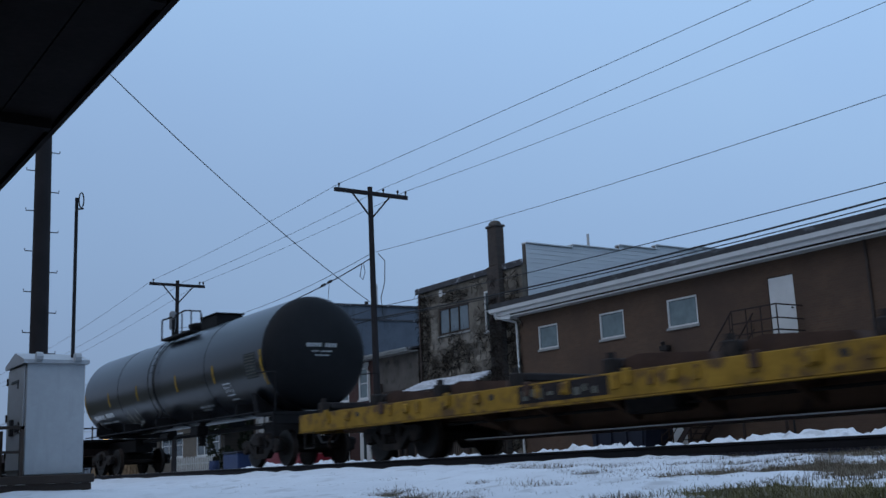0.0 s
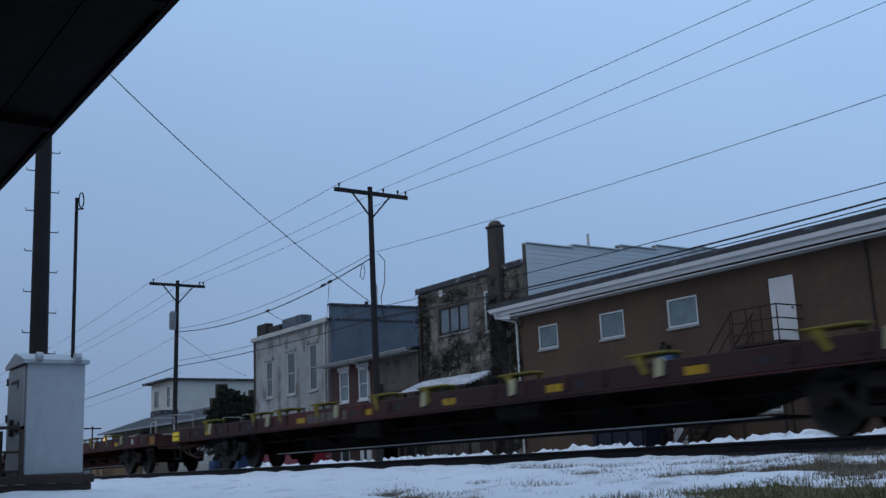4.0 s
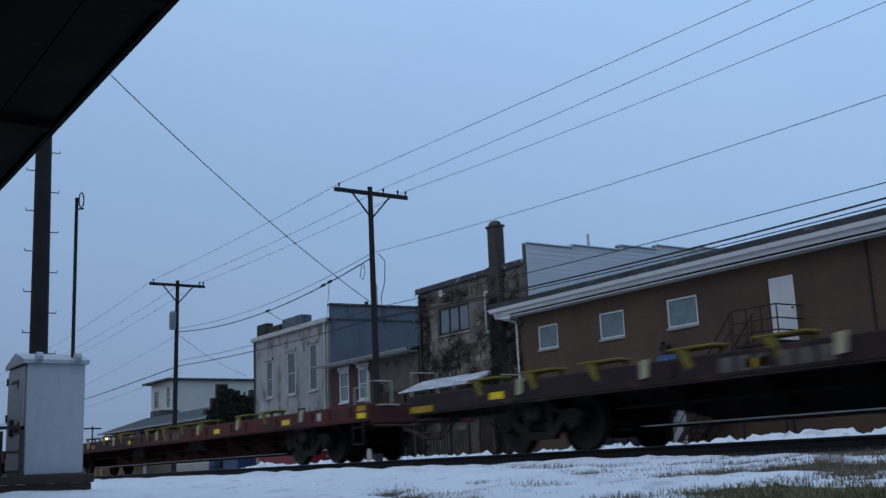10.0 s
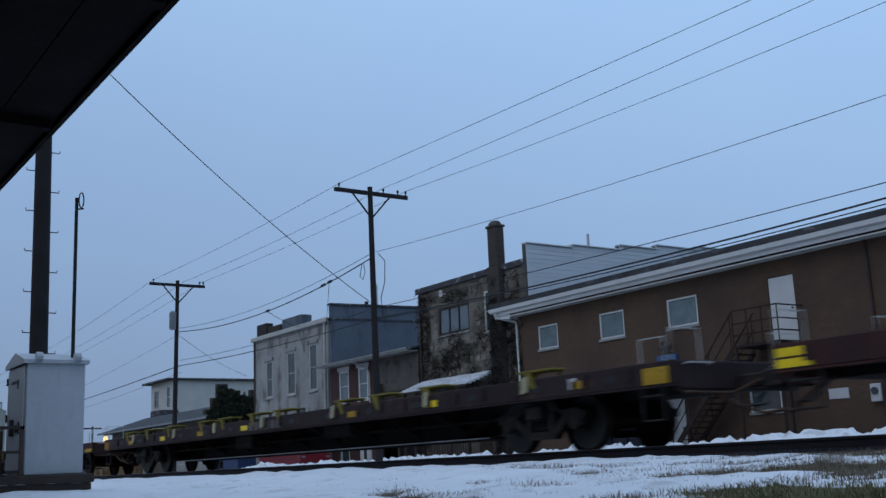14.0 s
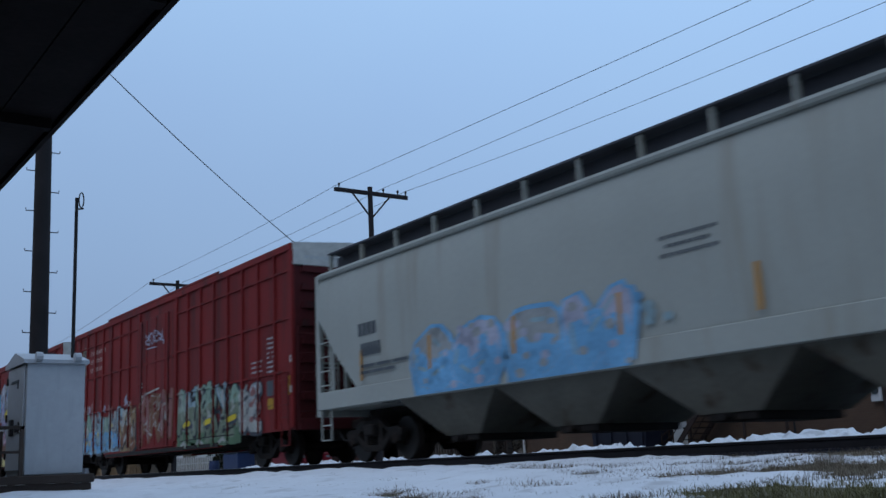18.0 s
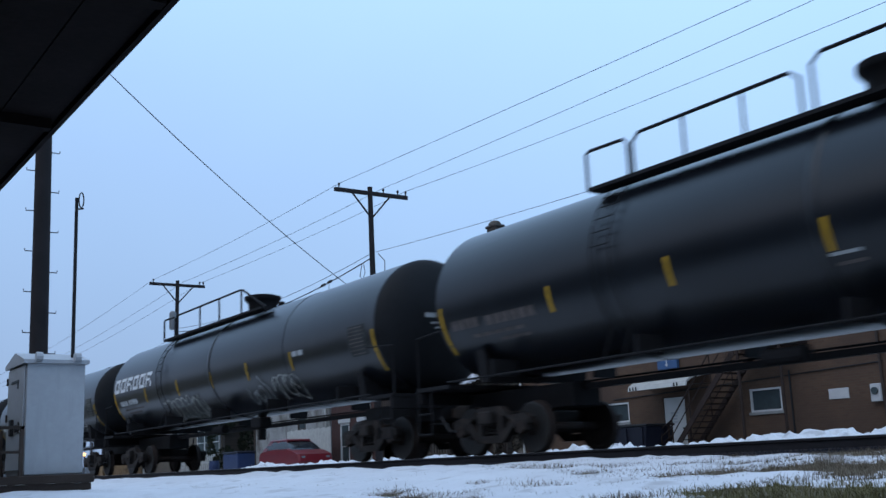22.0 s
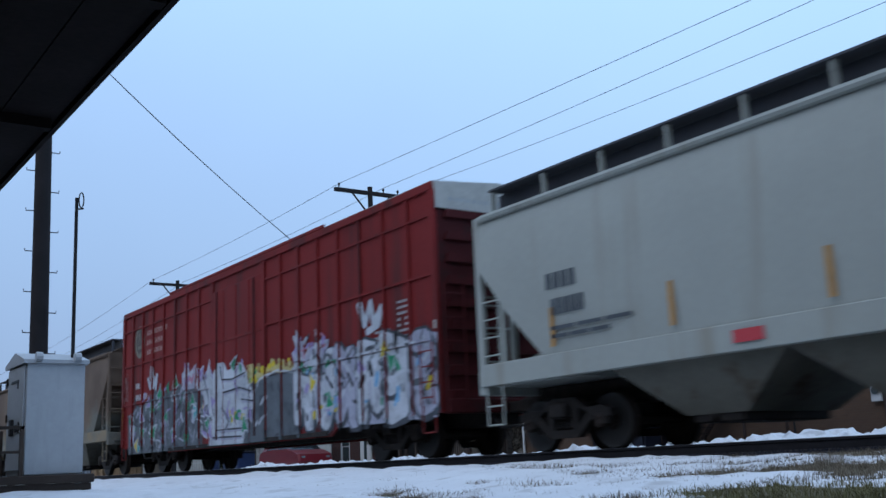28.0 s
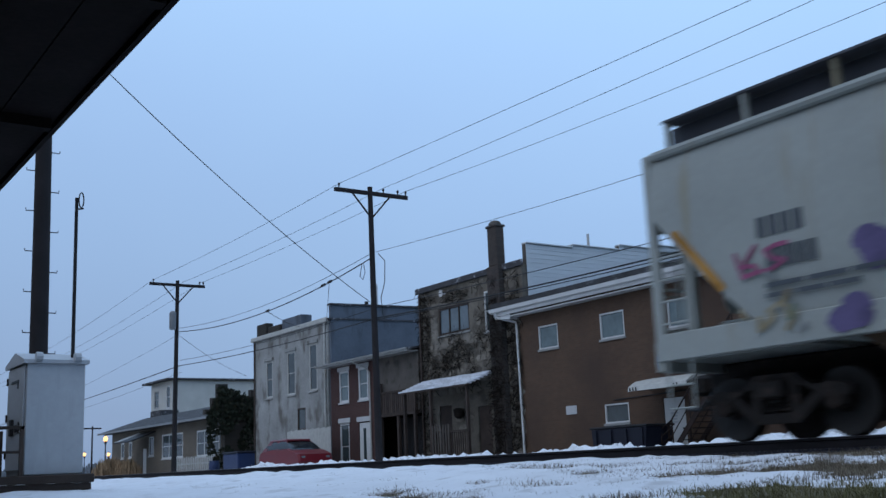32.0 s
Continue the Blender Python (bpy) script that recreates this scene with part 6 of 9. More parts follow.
# -- sixty-foot boxcar --
def boxcar(u0, u1, paint):
    t, h = car_root("boxcar", "tall oxide-red boxcar with ribbed sides, sprayed with graffiti", "boxcar", u0, u1)
    W, T = 1.545, 5.18
    lo_end, lo_mid = 0.80, 0.56
    part("underframe", G().bbox(-h + 0.1, -0.35, 0.55, h - 0.1, 0.35, 1.0, 0.02).box(-h + 0.3, -1.4, 0.95, h - 0.3, 1.4, 1.08), M["steel_dark"], t)
    for s in (-1, 1):
        y0, y1 = sorted((s * W, s * (W - 0.05)))
        side = part("side_wall", G().prism([(-h, lo_end), (-5.4, lo_end), (-5.0, lo_mid), (5.0, lo_mid), (5.4, lo_end), (h, lo_end), (h, T - 0.05), (-h, T - 0.05)], "y", y0, y1), M["box_red"], t)
        ya, yb = sorted((s * W, s * (W + 0.055)))
        posts = []
        dr = 1.65
        for k in range(9):
            for d in (-1, 1):
                x = d * (dr + (h - dr) * k / 8)
                x = max(-h + 0.06, min(h - 0.06, x))
                posts.append(x)
        for x in sorted(posts):
            wd = 0.10 if abs(abs(x) - dr) < 0.01 or abs(x) > h - 0.2 else 0.045
            part("post", G().bbox(x - wd, ya, lo_end + 0.05, x + wd, yb, T - 0.16, 0.012), M["box_red"], side)
        rib = G()
        for z in (4.52, 3.38, 2.15):
            for d in (-1, 1):
                a, b = sorted((d * (dr + 0.1), d * (h - 0.1)))
                rib.box(a, s * W if s > 0 else s * (W + 0.04), z, b, s * (W + 0.04) if s > 0 else s * W, z + 0.05)
        part("side_rib", rib, M["box_red"], side)
        part("top_chord", G().bbox(-h, ya, T - 0.17, h, yb, T, 0.015), M["box_red"], t)
        part("top_track", G().bbox(-4.9, ya + 0.0, T - 0.0, 4.9, yb, T + 0.085, 0.012), M["box_red"], t)
        dy = s * (W + 0.03)
        a, b = sorted((s * W, dy + s * 0.02))
        door = part("door", G().bbox(-dr + 0.1, a, 0.72, dr - 0.1, b, T - 0.45, 0.015), M["box_red"], t, "wide sliding plug door")
        for x in (-0.82, 0.0, 0.82):
            part("door_rib", G().bbox(x - 0.035, min(b, a) - (0.02 if s < 0 else 0), 0.8, x + 0.035, max(a, b) + (0.02 if s > 0 else 0), T - 0.5, 0.008), M["box_red"], door)
        for x in (-1.2, 1.2):
            part("lock_bar", G().cyl((x, dy + s * 0.06, 0.75), (x, dy + s * 0.06, T - 0.5), 0.022), M["box_end"], door)
        part("door_rib", G().box(-dr + 0.1, min(a, b) - (0.018 if s < 0 else 0), 3.30, dr - 0.1, max(a, b) + (0.018 if s > 0 else 0), 3.36).box(-dr + 0.1, min(a, b) - (0.018 if s < 0 else 0), 1.98, dr - 0.1, max(a, b) + (0.018 if s > 0 else 0), 2.04), M["box_red"], door)
        part("door_rail", G().box(-4.9, ya, lo_mid + 0.02, 4.9, yb + (0.03 if s > 0 else 0), lo_mid + 0.12), M["steel_dark"], t)
        for d in (-1, 1):
            lad = G()
            x0 = d * (h - 0.12)
            ladder(lad, x0 - d * 0.42, x0, s * (W + 0.09), 0.95, 2.1, 4)
            lad.tube([(x0, s * (W + 0.06), 0.45), (x0, s * (W + 0.06), 0.95)], 0.016).tube([(x0 - d * 0.42, s * (W + 0.06), 0.45), (x0 - d * 0.42, s * (W + 0.06), 0.95)], 0.016).tube([(x0, s * (W + 0.06), 0.45), (x0 - d * 0.42, s * (W + 0.06), 0.45)], 0.016)
            part("grab_ladder", lad, M["box_red"], t)
    for d in (-1, 1):
        a, b = sorted((d * h, d * (h - 0.06)))
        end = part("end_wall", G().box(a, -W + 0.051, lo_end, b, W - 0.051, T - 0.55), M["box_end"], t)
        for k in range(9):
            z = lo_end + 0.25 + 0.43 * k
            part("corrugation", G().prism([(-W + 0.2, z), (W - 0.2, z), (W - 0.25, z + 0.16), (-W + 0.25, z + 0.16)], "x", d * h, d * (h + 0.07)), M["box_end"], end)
        part("end_band", G().prism([(-W + 0.0, T - 0.52), (W, T - 0.52), (W, T - 0.01), (0, T + 0.12), (-W, T - 0.01)], "x", d * (h - 0.05), d * (h + 0.05)), M["white_worn"], t, "white-painted end of the roof")
        g = G()
        for k in range(14):
            g.box(min(d * (h + 0.052), d * (h + 0.054)), -W + 0.3 + 0.14 * k, T - 0.36, max(d * (h + 0.052), d * (h + 0.054)), -W + 0.40 + 0.14 * k, T - 0.29)
        part("end_lettering", g, M["bar_grey"], t)
        coupler(t, d * (h - 0.1), d, 0.9)
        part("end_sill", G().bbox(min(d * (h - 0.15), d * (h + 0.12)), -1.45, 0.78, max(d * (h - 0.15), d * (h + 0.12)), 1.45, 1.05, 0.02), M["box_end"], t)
        lad = G()
        for k in range(5):
            z = 1.2 + 0.45 * k
            lad.tube([(d * (h + 0.14), -W + 0.05, z), (d * (h + 0.14), -W + 0.5, z)], 0.016, 5)
        lad.tube([(d * (h + 0.14), -W + 0.05, 1.0), (d * (h + 0.14), -W + 0.05, 3.2)], 0.02, 5).tube([(d * (h + 0.14), -W + 0.5, 1.0), (d * (h + 0.14), -W + 0.5, 3.2)], 0.02, 5)
        part("end_ladder", lad, M["box_end"], t)
    part("roof", G().prism([(-W - 0.04, T - 0.02), (W + 0.04, T - 0.02), (W, T + 0.03), (0, T + 0.14), (-W, T + 0.03)], "x", -h + 0.06, h - 0.06), M["box_roof"], t)
    for d in (-1, 1):
        bogie(t, d * (h - 2.55))
    # markings on the depot side
    y = -W - 0.003
    y2 = -W - 0.06
    g = G()
    seal = [(-h + 1.55 + 0.44 * math.cos(a), 4.1 + 0.52 * math.sin(a)) for a in [6.283 * k / 20 for k in range(20)]]
    em = part("round_emblem", G().prism(seal, "y", y - 0.004, y), M["emblem_cream"], t, "worn pale round emblem")
    seal2 = [(-h + 1.55 + 0.30 * math.cos(a), 4.1 + 0.38 * math.sin(a)) for a in [6.283 * k / 14 for k in range(14)]]
    part("emblem_centre", G().prism(seal2, "y", y - 0.008, y - 0.0045), M["bar_dim"], em)
    for q, (sx, sz, w_, h_) in enumerate(((-0.05, 0.06, 0.10, 0.24), (-0.17, -0.22, 0.34, 0.10), (-0.14, -0.08, 0.05, 0.16), (0.10, -0.08, 0.05, 0.16))):
        part("emblem_mark", G().box(-h + 1.55 + sx, y - 0.011, 4.1 + sz, -h + 1.55 + sx + w_, y - 0.0085, 4.1 + sz + h_), M["emblem_cream"], em)
    for k, z in enumerate((4.22, 3.92, 3.62)):
        bars(g, -h + 2.25, z, 1.85 - 0.2 * k, 0.15, 11 - 2 * k, y, None, 0, 0.48)
    tagged(part("lettering", g, M["bar_faded"], t, "worn pale block lettering"), kind="stuff")
    g = G()
    bars(g, -h + 1.25, 2.62, 0.36, 0.18, 2, y, None)
    bars(g, -h + 1.25, 2.26, 1.1, 0.18, 6, y, None, gap=0.3)
    for k in range(8):
        if k in (3, 4):
            bars(g, h - 1.42, 3.02 - 0.115 * k, 0.12, 0.05, 1, y, None)
            bars(g, h - 1.14, 3.02 - 0.115 * k, 0.16, 0.05, 1, y, None)
        else:
            bars(g, h - 1.42, 3.02 - 0.115 * k, 0.46 - 0.06 * (k % 2), 0.05, 5, y, None, gap=0.35)
    for k in range(4):
        bars(g, h - 2.33, 2.52 - 0.12 * k, 0.62 - 0.08 * (k % 2), 0.05, 6, y, None, gap=0.35)
    bars(g, -1.3, 2.72, 0.2, 0.05, 1, y - 0.06, None)
    bars(g, -1.3, 2.60, 0.2, 0.05, 1, y - 0.06, None)
    tagged(part("lettering", g, M["bar_grey"], t, "pale worn block lettering"), kind="stuff")
    part("data_panel", G().box(h - 1.46, y - 0.004, 1.66, h - 0.98, y, 2.02), M["bar_dark"], t)
    part("yellow_panel", G().box(h - 1.40, y - 0.004, 1.34, h - 1.0, y, 1.60), M["reflect_yellow"], t)
    part("yellow_panel", G().box(h - 0.15, y2 - 0.004, 1.60, h - 0.08, y2, 2.05), M["reflect_yellow"], t)
    for z in (2.35, 1.65):
        part("white_panel", G().box(h - 0.07, y2 - 0.004, z, h - 0.0, y2, z + 0.16), M["white_worn"], t)
    part("yellow_panel", G().box(-h + 0.02, y2 - 0.004, 1.4, -h + 0.14, y2, 2.1), M["flat_ochre"], t)
    strips = []
    edges = sorted(posts)
    x = -h
    for p in edges:
        wd = 0.10 if abs(abs(p) - dr) < 0.01 or abs(p) > h - 0.2 else 0.045
        if p - wd > x and -dr < (x + p) / 2 < dr:
            for c_ in (-0.82, 0.0, 0.82):
                strips += [(x, c_ - 0.035, -W - 0.055), (c_ - 0.035, c_ + 0.035, -W - 0.072)]
                x = c_ + 0.035
            strips.append((x, p - wd, -W - 0.055))
        elif p - wd > x:
            strips.append((x, p - wd, -W - 0.004))
        strips.append((p - wd, p + wd, -W - 0.058))
        x = p + wd
    sp_ = Spray(strips, int(-u0), 0.60, 5.0, [(d0, d1, z, z + 0.05, -W - 0.042) for z in (3.38, 2.15) for d0, d1 in ((-h, -dr), (dr, h))] + [(-dr, dr, z, z + 0.06, -W - 0.0705) for z in (1.98, 3.30)])
    paint(sp_, h)
    sp_.make(t, "sprayed graffiti lettering over the lower side")
    return t


def paint_a(s, h):
    # pale blue piece at the rear
    s.mass(-8.5, -3.3, 0.75, 2.05, "g_pale", 0.35)
    s.cloud(-8.4, -7.5, 0.85, 2.0, ["g_ochre", "g_faint", "g_bone"], 12, 0.22)
    s.word("sorenas", -8.3, -3.2, 0.74, 2.12, 0.13, ["g_pale", "g_mint", "g_silver"], "g_sky", "g_steel", "g_bone")
    s.flecks(-8.2, -3.2, 0.85, 1.9, ["g_sky", "g_bone", "g_steel", "g_pale", "g_slate", "g_blue"], 70, 0.3, (0.02, 0.06))
    s.cloud(-8.0, -3.3, 0.9, 1.7, ["g_sky", "g_bone", "g_pale", "g_straw"], 26, 0.12)
    s.flecks(-8.3, -2.0, 2.02, 2.4, ["g_faint", "g_faint", "g_lilac"], 26, 0.25, (0.04, 0.09))
    s.mass(-3.4, -1.85, 0.72, 1.75, "g_ochre", 0.3)
    s.word("rd", -3.45, -1.8, 0.75, 2.1, 0.15, ["g_bone", "g_ochre"], "g_rust", "g_black", "g_bone")
    s.flecks(-3.4, -1.85, 0.85, 1.9, ["g_black", "g_bone", "g_ochre", "g_rust"], 22, 0.3, (0.03, 0.07))
    # faded outlines on the door
    s.cloud(-1.3, 1.4, 1.0, 2.2, ["g_faint", "g_rust"], 16, 0.2)
    s.word("arn", -1.45, 1.5, 0.95, 2.4, 0.11, ["g_faint", "g_rust"], "", "g_rust", "g_bone")
    s.flecks(-1.35, 1.35, 1.0, 2.35, ["g_bone", "g_faint", "g_bone", "g_black"], 34, 0.28, (0.015, 0.035))
    s.line([(-0.85, 2.38), (0.35, 2.48)], 0.03, "g_bone")
    s.word("rosk", -0.95, 0.62, 3.86, 4.30, 0.026, ["g_lilac"], rise=-0.08)
    s.flecks(-0.9, 0.6, 3.9, 4.25, ["g_lilac"], 9, 0.25, (0.012, 0.02))
    s.line([(0.35, 4.0), (0.8, 3.86), (0.72, 3.78)], 0.02, "g_lilac")
    s.line([(-0.8, 3.78), (0.1, 3.76)], 0.018, "g_lilac")
    # green piece at the front
    s.mass(1.9, 6.3, 0.62, 1.25, "g_green", 0.2)
    s.word("wnarka", 1.8, 6.2, 0.92, 2.26, 0.15, ["g_mint", "g_pale", "g_mint"], "g_sage", "g_black", "g_bone", rise=-0.05)
    s.cloud(2.0, 6.2, 0.66, 0.95, ["g_green", "g_sage"], 30, 0.24)
    s.mass(1.95, 6.0, 0.62, 0.82, "g_green", 0.12)
    s.line([(2.05, 0.82), (4.0, 0.86), (5.9, 0.84)], 0.014, "g_black")
    s.flecks(2.0, 6.2, 1.05, 2.15, ["g_black", "g_slate", "g_bone", "g_sage", "g_black"], 60, 0.32, (0.02, 0.07))
    for x in (2.35, 3.95, 5.55):
        s.line([(x, 1.24), (x + 0.45, 1.30)], 0.07, "g_yellow", "g_slate")
    for x in (2.15, 3.3, 4.9):
        s.line([(x, 0.68), (x + 0.25, 0.78), (x + 0.5, 0.67)], 0.05, "g_bone")
    s.word("se", 6.1, 7.5, 0.9, 2.0, 0.15, ["g_bone", "g_silver"], "g_bone", "g_slate", "g_white")
    s.flecks(6.1, 7.4, 0.95, 1.9, ["g_slate", "g_bone", "g_grey"], 16, 0.25, (0.02, 0.06))
    s.cloud(6.95, 7.5, 1.1, 2.0, ["g_faint", "g_grey", "g_faint"], 12, 0.14)
    # pale scribble beside the emblem, worn patches under it
    for k in range(9):
        x, z = -9.15 + 0.105 * k, 3.02 - 0.02 * k
        s.line([(x, z - 0.22 + 0.05 * (k % 3)), (x + 0.10, z + 0.30 - 0.06 * (k % 4)), (x + 0.22, z + 0.12), (x + 0.08, z - 0.12 - 0.07 * (k % 2)), (x + 0.26, z - 0.30 + 0.09 * (k % 3))], 0.017, "g_lilac" if k % 3 else "g_pink")
    s.flecks(-9.2, -8.1, 2.6, 3.4, ["g_lilac", "g_pink"], 26, 0.3, (0.012, 0.022))
    s.flecks(-9.2, -8.9, 2.2, 2.75, ["g_faint", "g_lilac"], 8, 0.2, (0.02, 0.03))
    s.mass(-8.5, -7.9, 1.30, 1.62, "g_ochre", 0.12, 0.2)
    s.cloud(-8.5, -7.9, 0.85, 1.15, ["g_lilac", "g_bone", "g_faint"], 9, 0.12)


def paint_b(s, h):
    # sage letters at the rear, fading to pink
    s.cloud(-8.8, -3.4, 0.8, 1.7, ["g_sage", "g_faint", "g_green", "g_magenta"], 34, 0.28)
    s.word("oerod", -8.85, -4.2, 0.72, 2.32, 0.17, ["g_mint", "g_sage"], "g_sage", "g_black", "g_bone")
    s.flecks(-8.7, -4.3, 0.8, 2.2, ["g_black", "g_green", "g_bone", "g_mint", "g_slate", "g_pink"], 90, 0.36, (0.02, 0.06))
    for x in (-8.75, -7.9, -6.9, -5.9, -5.0):
        s.line([(x, 2.16), (x + 0.35, 2.32), (x + 0.75, 2.14)], 0.045, "g_bone", "g_black", 0.02)
    for x in (-7.0, -6.3, -4.5):
        s.line([(x, 1.10), (x + 0.3, 1.14)], 0.05, "g_orange")
    s.mass(-4.35, -3.0, 0.72, 1.9, "g_magenta", 0.3)
    s.word("ra", -4.4, -2.9, 0.75, 2.2, 0.15, ["g_pink", "g_mint"], "g_lilac", "g_black", "g_bone")
    s.flecks(-4.3, -2.6, 0.8, 2.1, ["g_pink", "g_slate", "g_bone", "g_lavender"], 26, 0.3)
    s.word("skrows", -6.95, -4.0, 2.42, 3.06, 0.085, ["g_lilac", "g_violet", "g_slate", "g_violet"], "", "g_slate", "g_lilac", rise=0.1)
    s.flecks(-6.8, -4.0, 2.5, 3.0, ["g_violet", "g_lilac", "g_slate"], 22, 0.2)
    # blue, lavender and yellow piece over the door
    s.mass(-1.0, 2.5, 2.65, 4.0, "g_lilac", 0.5, 0.3)
    s.cloud(-0.9, 2.4, 2.5, 3.0, ["g_lilac", "g_lavender", "g_silver"], 22, 0.2)
    s.line([(-2.75, 2.85), (-2.45, 3.2), (-2.2, 3.1)], 0.12, "g_yellow", "g_slate", 0.02)
    s.line([(-1.95, 2.25), (-1.95, 3.55), (-1.65, 3.95), (-1.15, 3.75), (-1.1, 3.30), (-1.5, 3.05)], 0.20, "g_blue", "g_slate", 0.035)
    s.line([(-1.68, 3.45), (-1.5, 3.52)], 0.10, "g_yellow", "g_black", 0.02)
    s.word("peod", -1.15, 2.35, 2.55, 4.25, 0.16, ["g_lilac", "g_silver"], "g_lavender", "g_steel", "g_white", rise=0.12)
    s.flecks(-1.0, 2.3, 2.6, 4.0, ["g_slate", "g_white", "g_steel", "g_sky", "g_lavender"], 48, 0.38, (0.02, 0.05))
    s.line([(0.05, 2.9), (0.35, 3.05), (0.5, 2.95)], 0.13, "g_yellow", "g_slate", 0.03)
    s.line([(1.35, 2.55), (1.5, 3.3), (1.75, 2.7), (2.3, 2.65), (2.6, 3.0), (2.45, 3.5)], 0.14, "g_blue", "g_slate", 0.025)
    s.line([(1.95, 3.05), (2.15, 3.25)], 0.11, "g_yellow", "g_slate", 0.02)
    s.line([(2.75, 3.75), (2.95, 3.5), (2.85, 3.3), (3.15, 3.2), (2.9, 2.95)], 0.12, "g_yellow")
    # pink, brown and straw bands below it
    s.mass(-1.9, 2.1, 1.55, 2.4, "g_lilac", 0.25, 0.3)
    s.word("waskn", -1.95, 2.1, 1.55, 2.48, 0.11, ["g_pink", "g_bone", "g_lilac"], "g_pink", "g_slate", "g_white")
    s.flecks(-1.9, 2.0, 1.55, 2.4, ["g_slate", "g_black", "g_bone", "g_pink", "g_teal"], 50, 0.26)
    s.mass(-1.75, 1.9, 1.02, 1.62, "g_rust", 0.2, 0.3)
    s.cloud(-1.7, 1.9, 1.0, 1.55, ["g_orange", "g_rust", "g_ochre", "g_slate"], 40, 0.16)
    s.flecks(-1.7, 1.8, 1.0, 1.6, ["g_ochre", "g_black", "g_orange"], 30, 0.25)
    s.mass(-1.75, 1.9, 0.62, 1.0, "g_straw", 0.1)
    s.flecks(-1.7, 1.8, 0.65, 0.95, ["g_ochre", "g_bone", "g_straw"], 22, 0.2)
    s.line([(-2.75, 0.75), (-2.4, 1.15), (-2.05, 1.25), (-1.75, 0.95), (-1.6, 0.72)], 0.12, "g_sky", "g_slate", 0.03)
    s.line([(-2.5, 1.5), (-2.3, 1.9), (-2.05, 2.1)], 0.1, "g_bone", "g_violet", 0.03)
    s.line([(1.95, 2.35), (2.1, 1.5), (2.35, 0.95), (2.05, 0.72)], 0.14, "g_sky", "g_slate", 0.03)
    # pale grey letters at the front
    s.flecks(2.3, 7.9, 1.95, 2.4, ["g_steel", "g_sky", "g_faint", "g_steel"], 40, 0.3, (0.04, 0.09))
    s.mass(2.4, 7.9, 0.75, 1.9, "g_slate", 0.3)
    s.word("skrwsea", 2.2, 8.05, 0.74, 2.25, 0.175, ["g_silver", "g_bone", "g_silver"], "g_grey", "g_slate", "g_bone", rise=0.22)
    s.flecks(2.3, 7.9, 0.85, 2.3, ["g_slate", "g_black", "g_bone", "g_grey", "g_slate", "g_sage"], 110, 0.36, (0.02, 0.07))
    s.flecks(2.3, 7.9, 0.85, 2.2, ["g_teal", "g_orange", "g_sky"], 11, 0.25, (0.03, 0.07))
    s.mass(6.3, 8.05, 0.7, 1.05, "g_grey", 0.12)
    s.flecks(3.0, 6.8, 2.30, 2.70, ["g_faint", "g_faint", "g_faint", "g_lilac"], 18, 0.22, (0.04, 0.09))
    s.mass(8.45, 9.2, 0.84, 1.06, "g_grey", 0.15, 0.2)


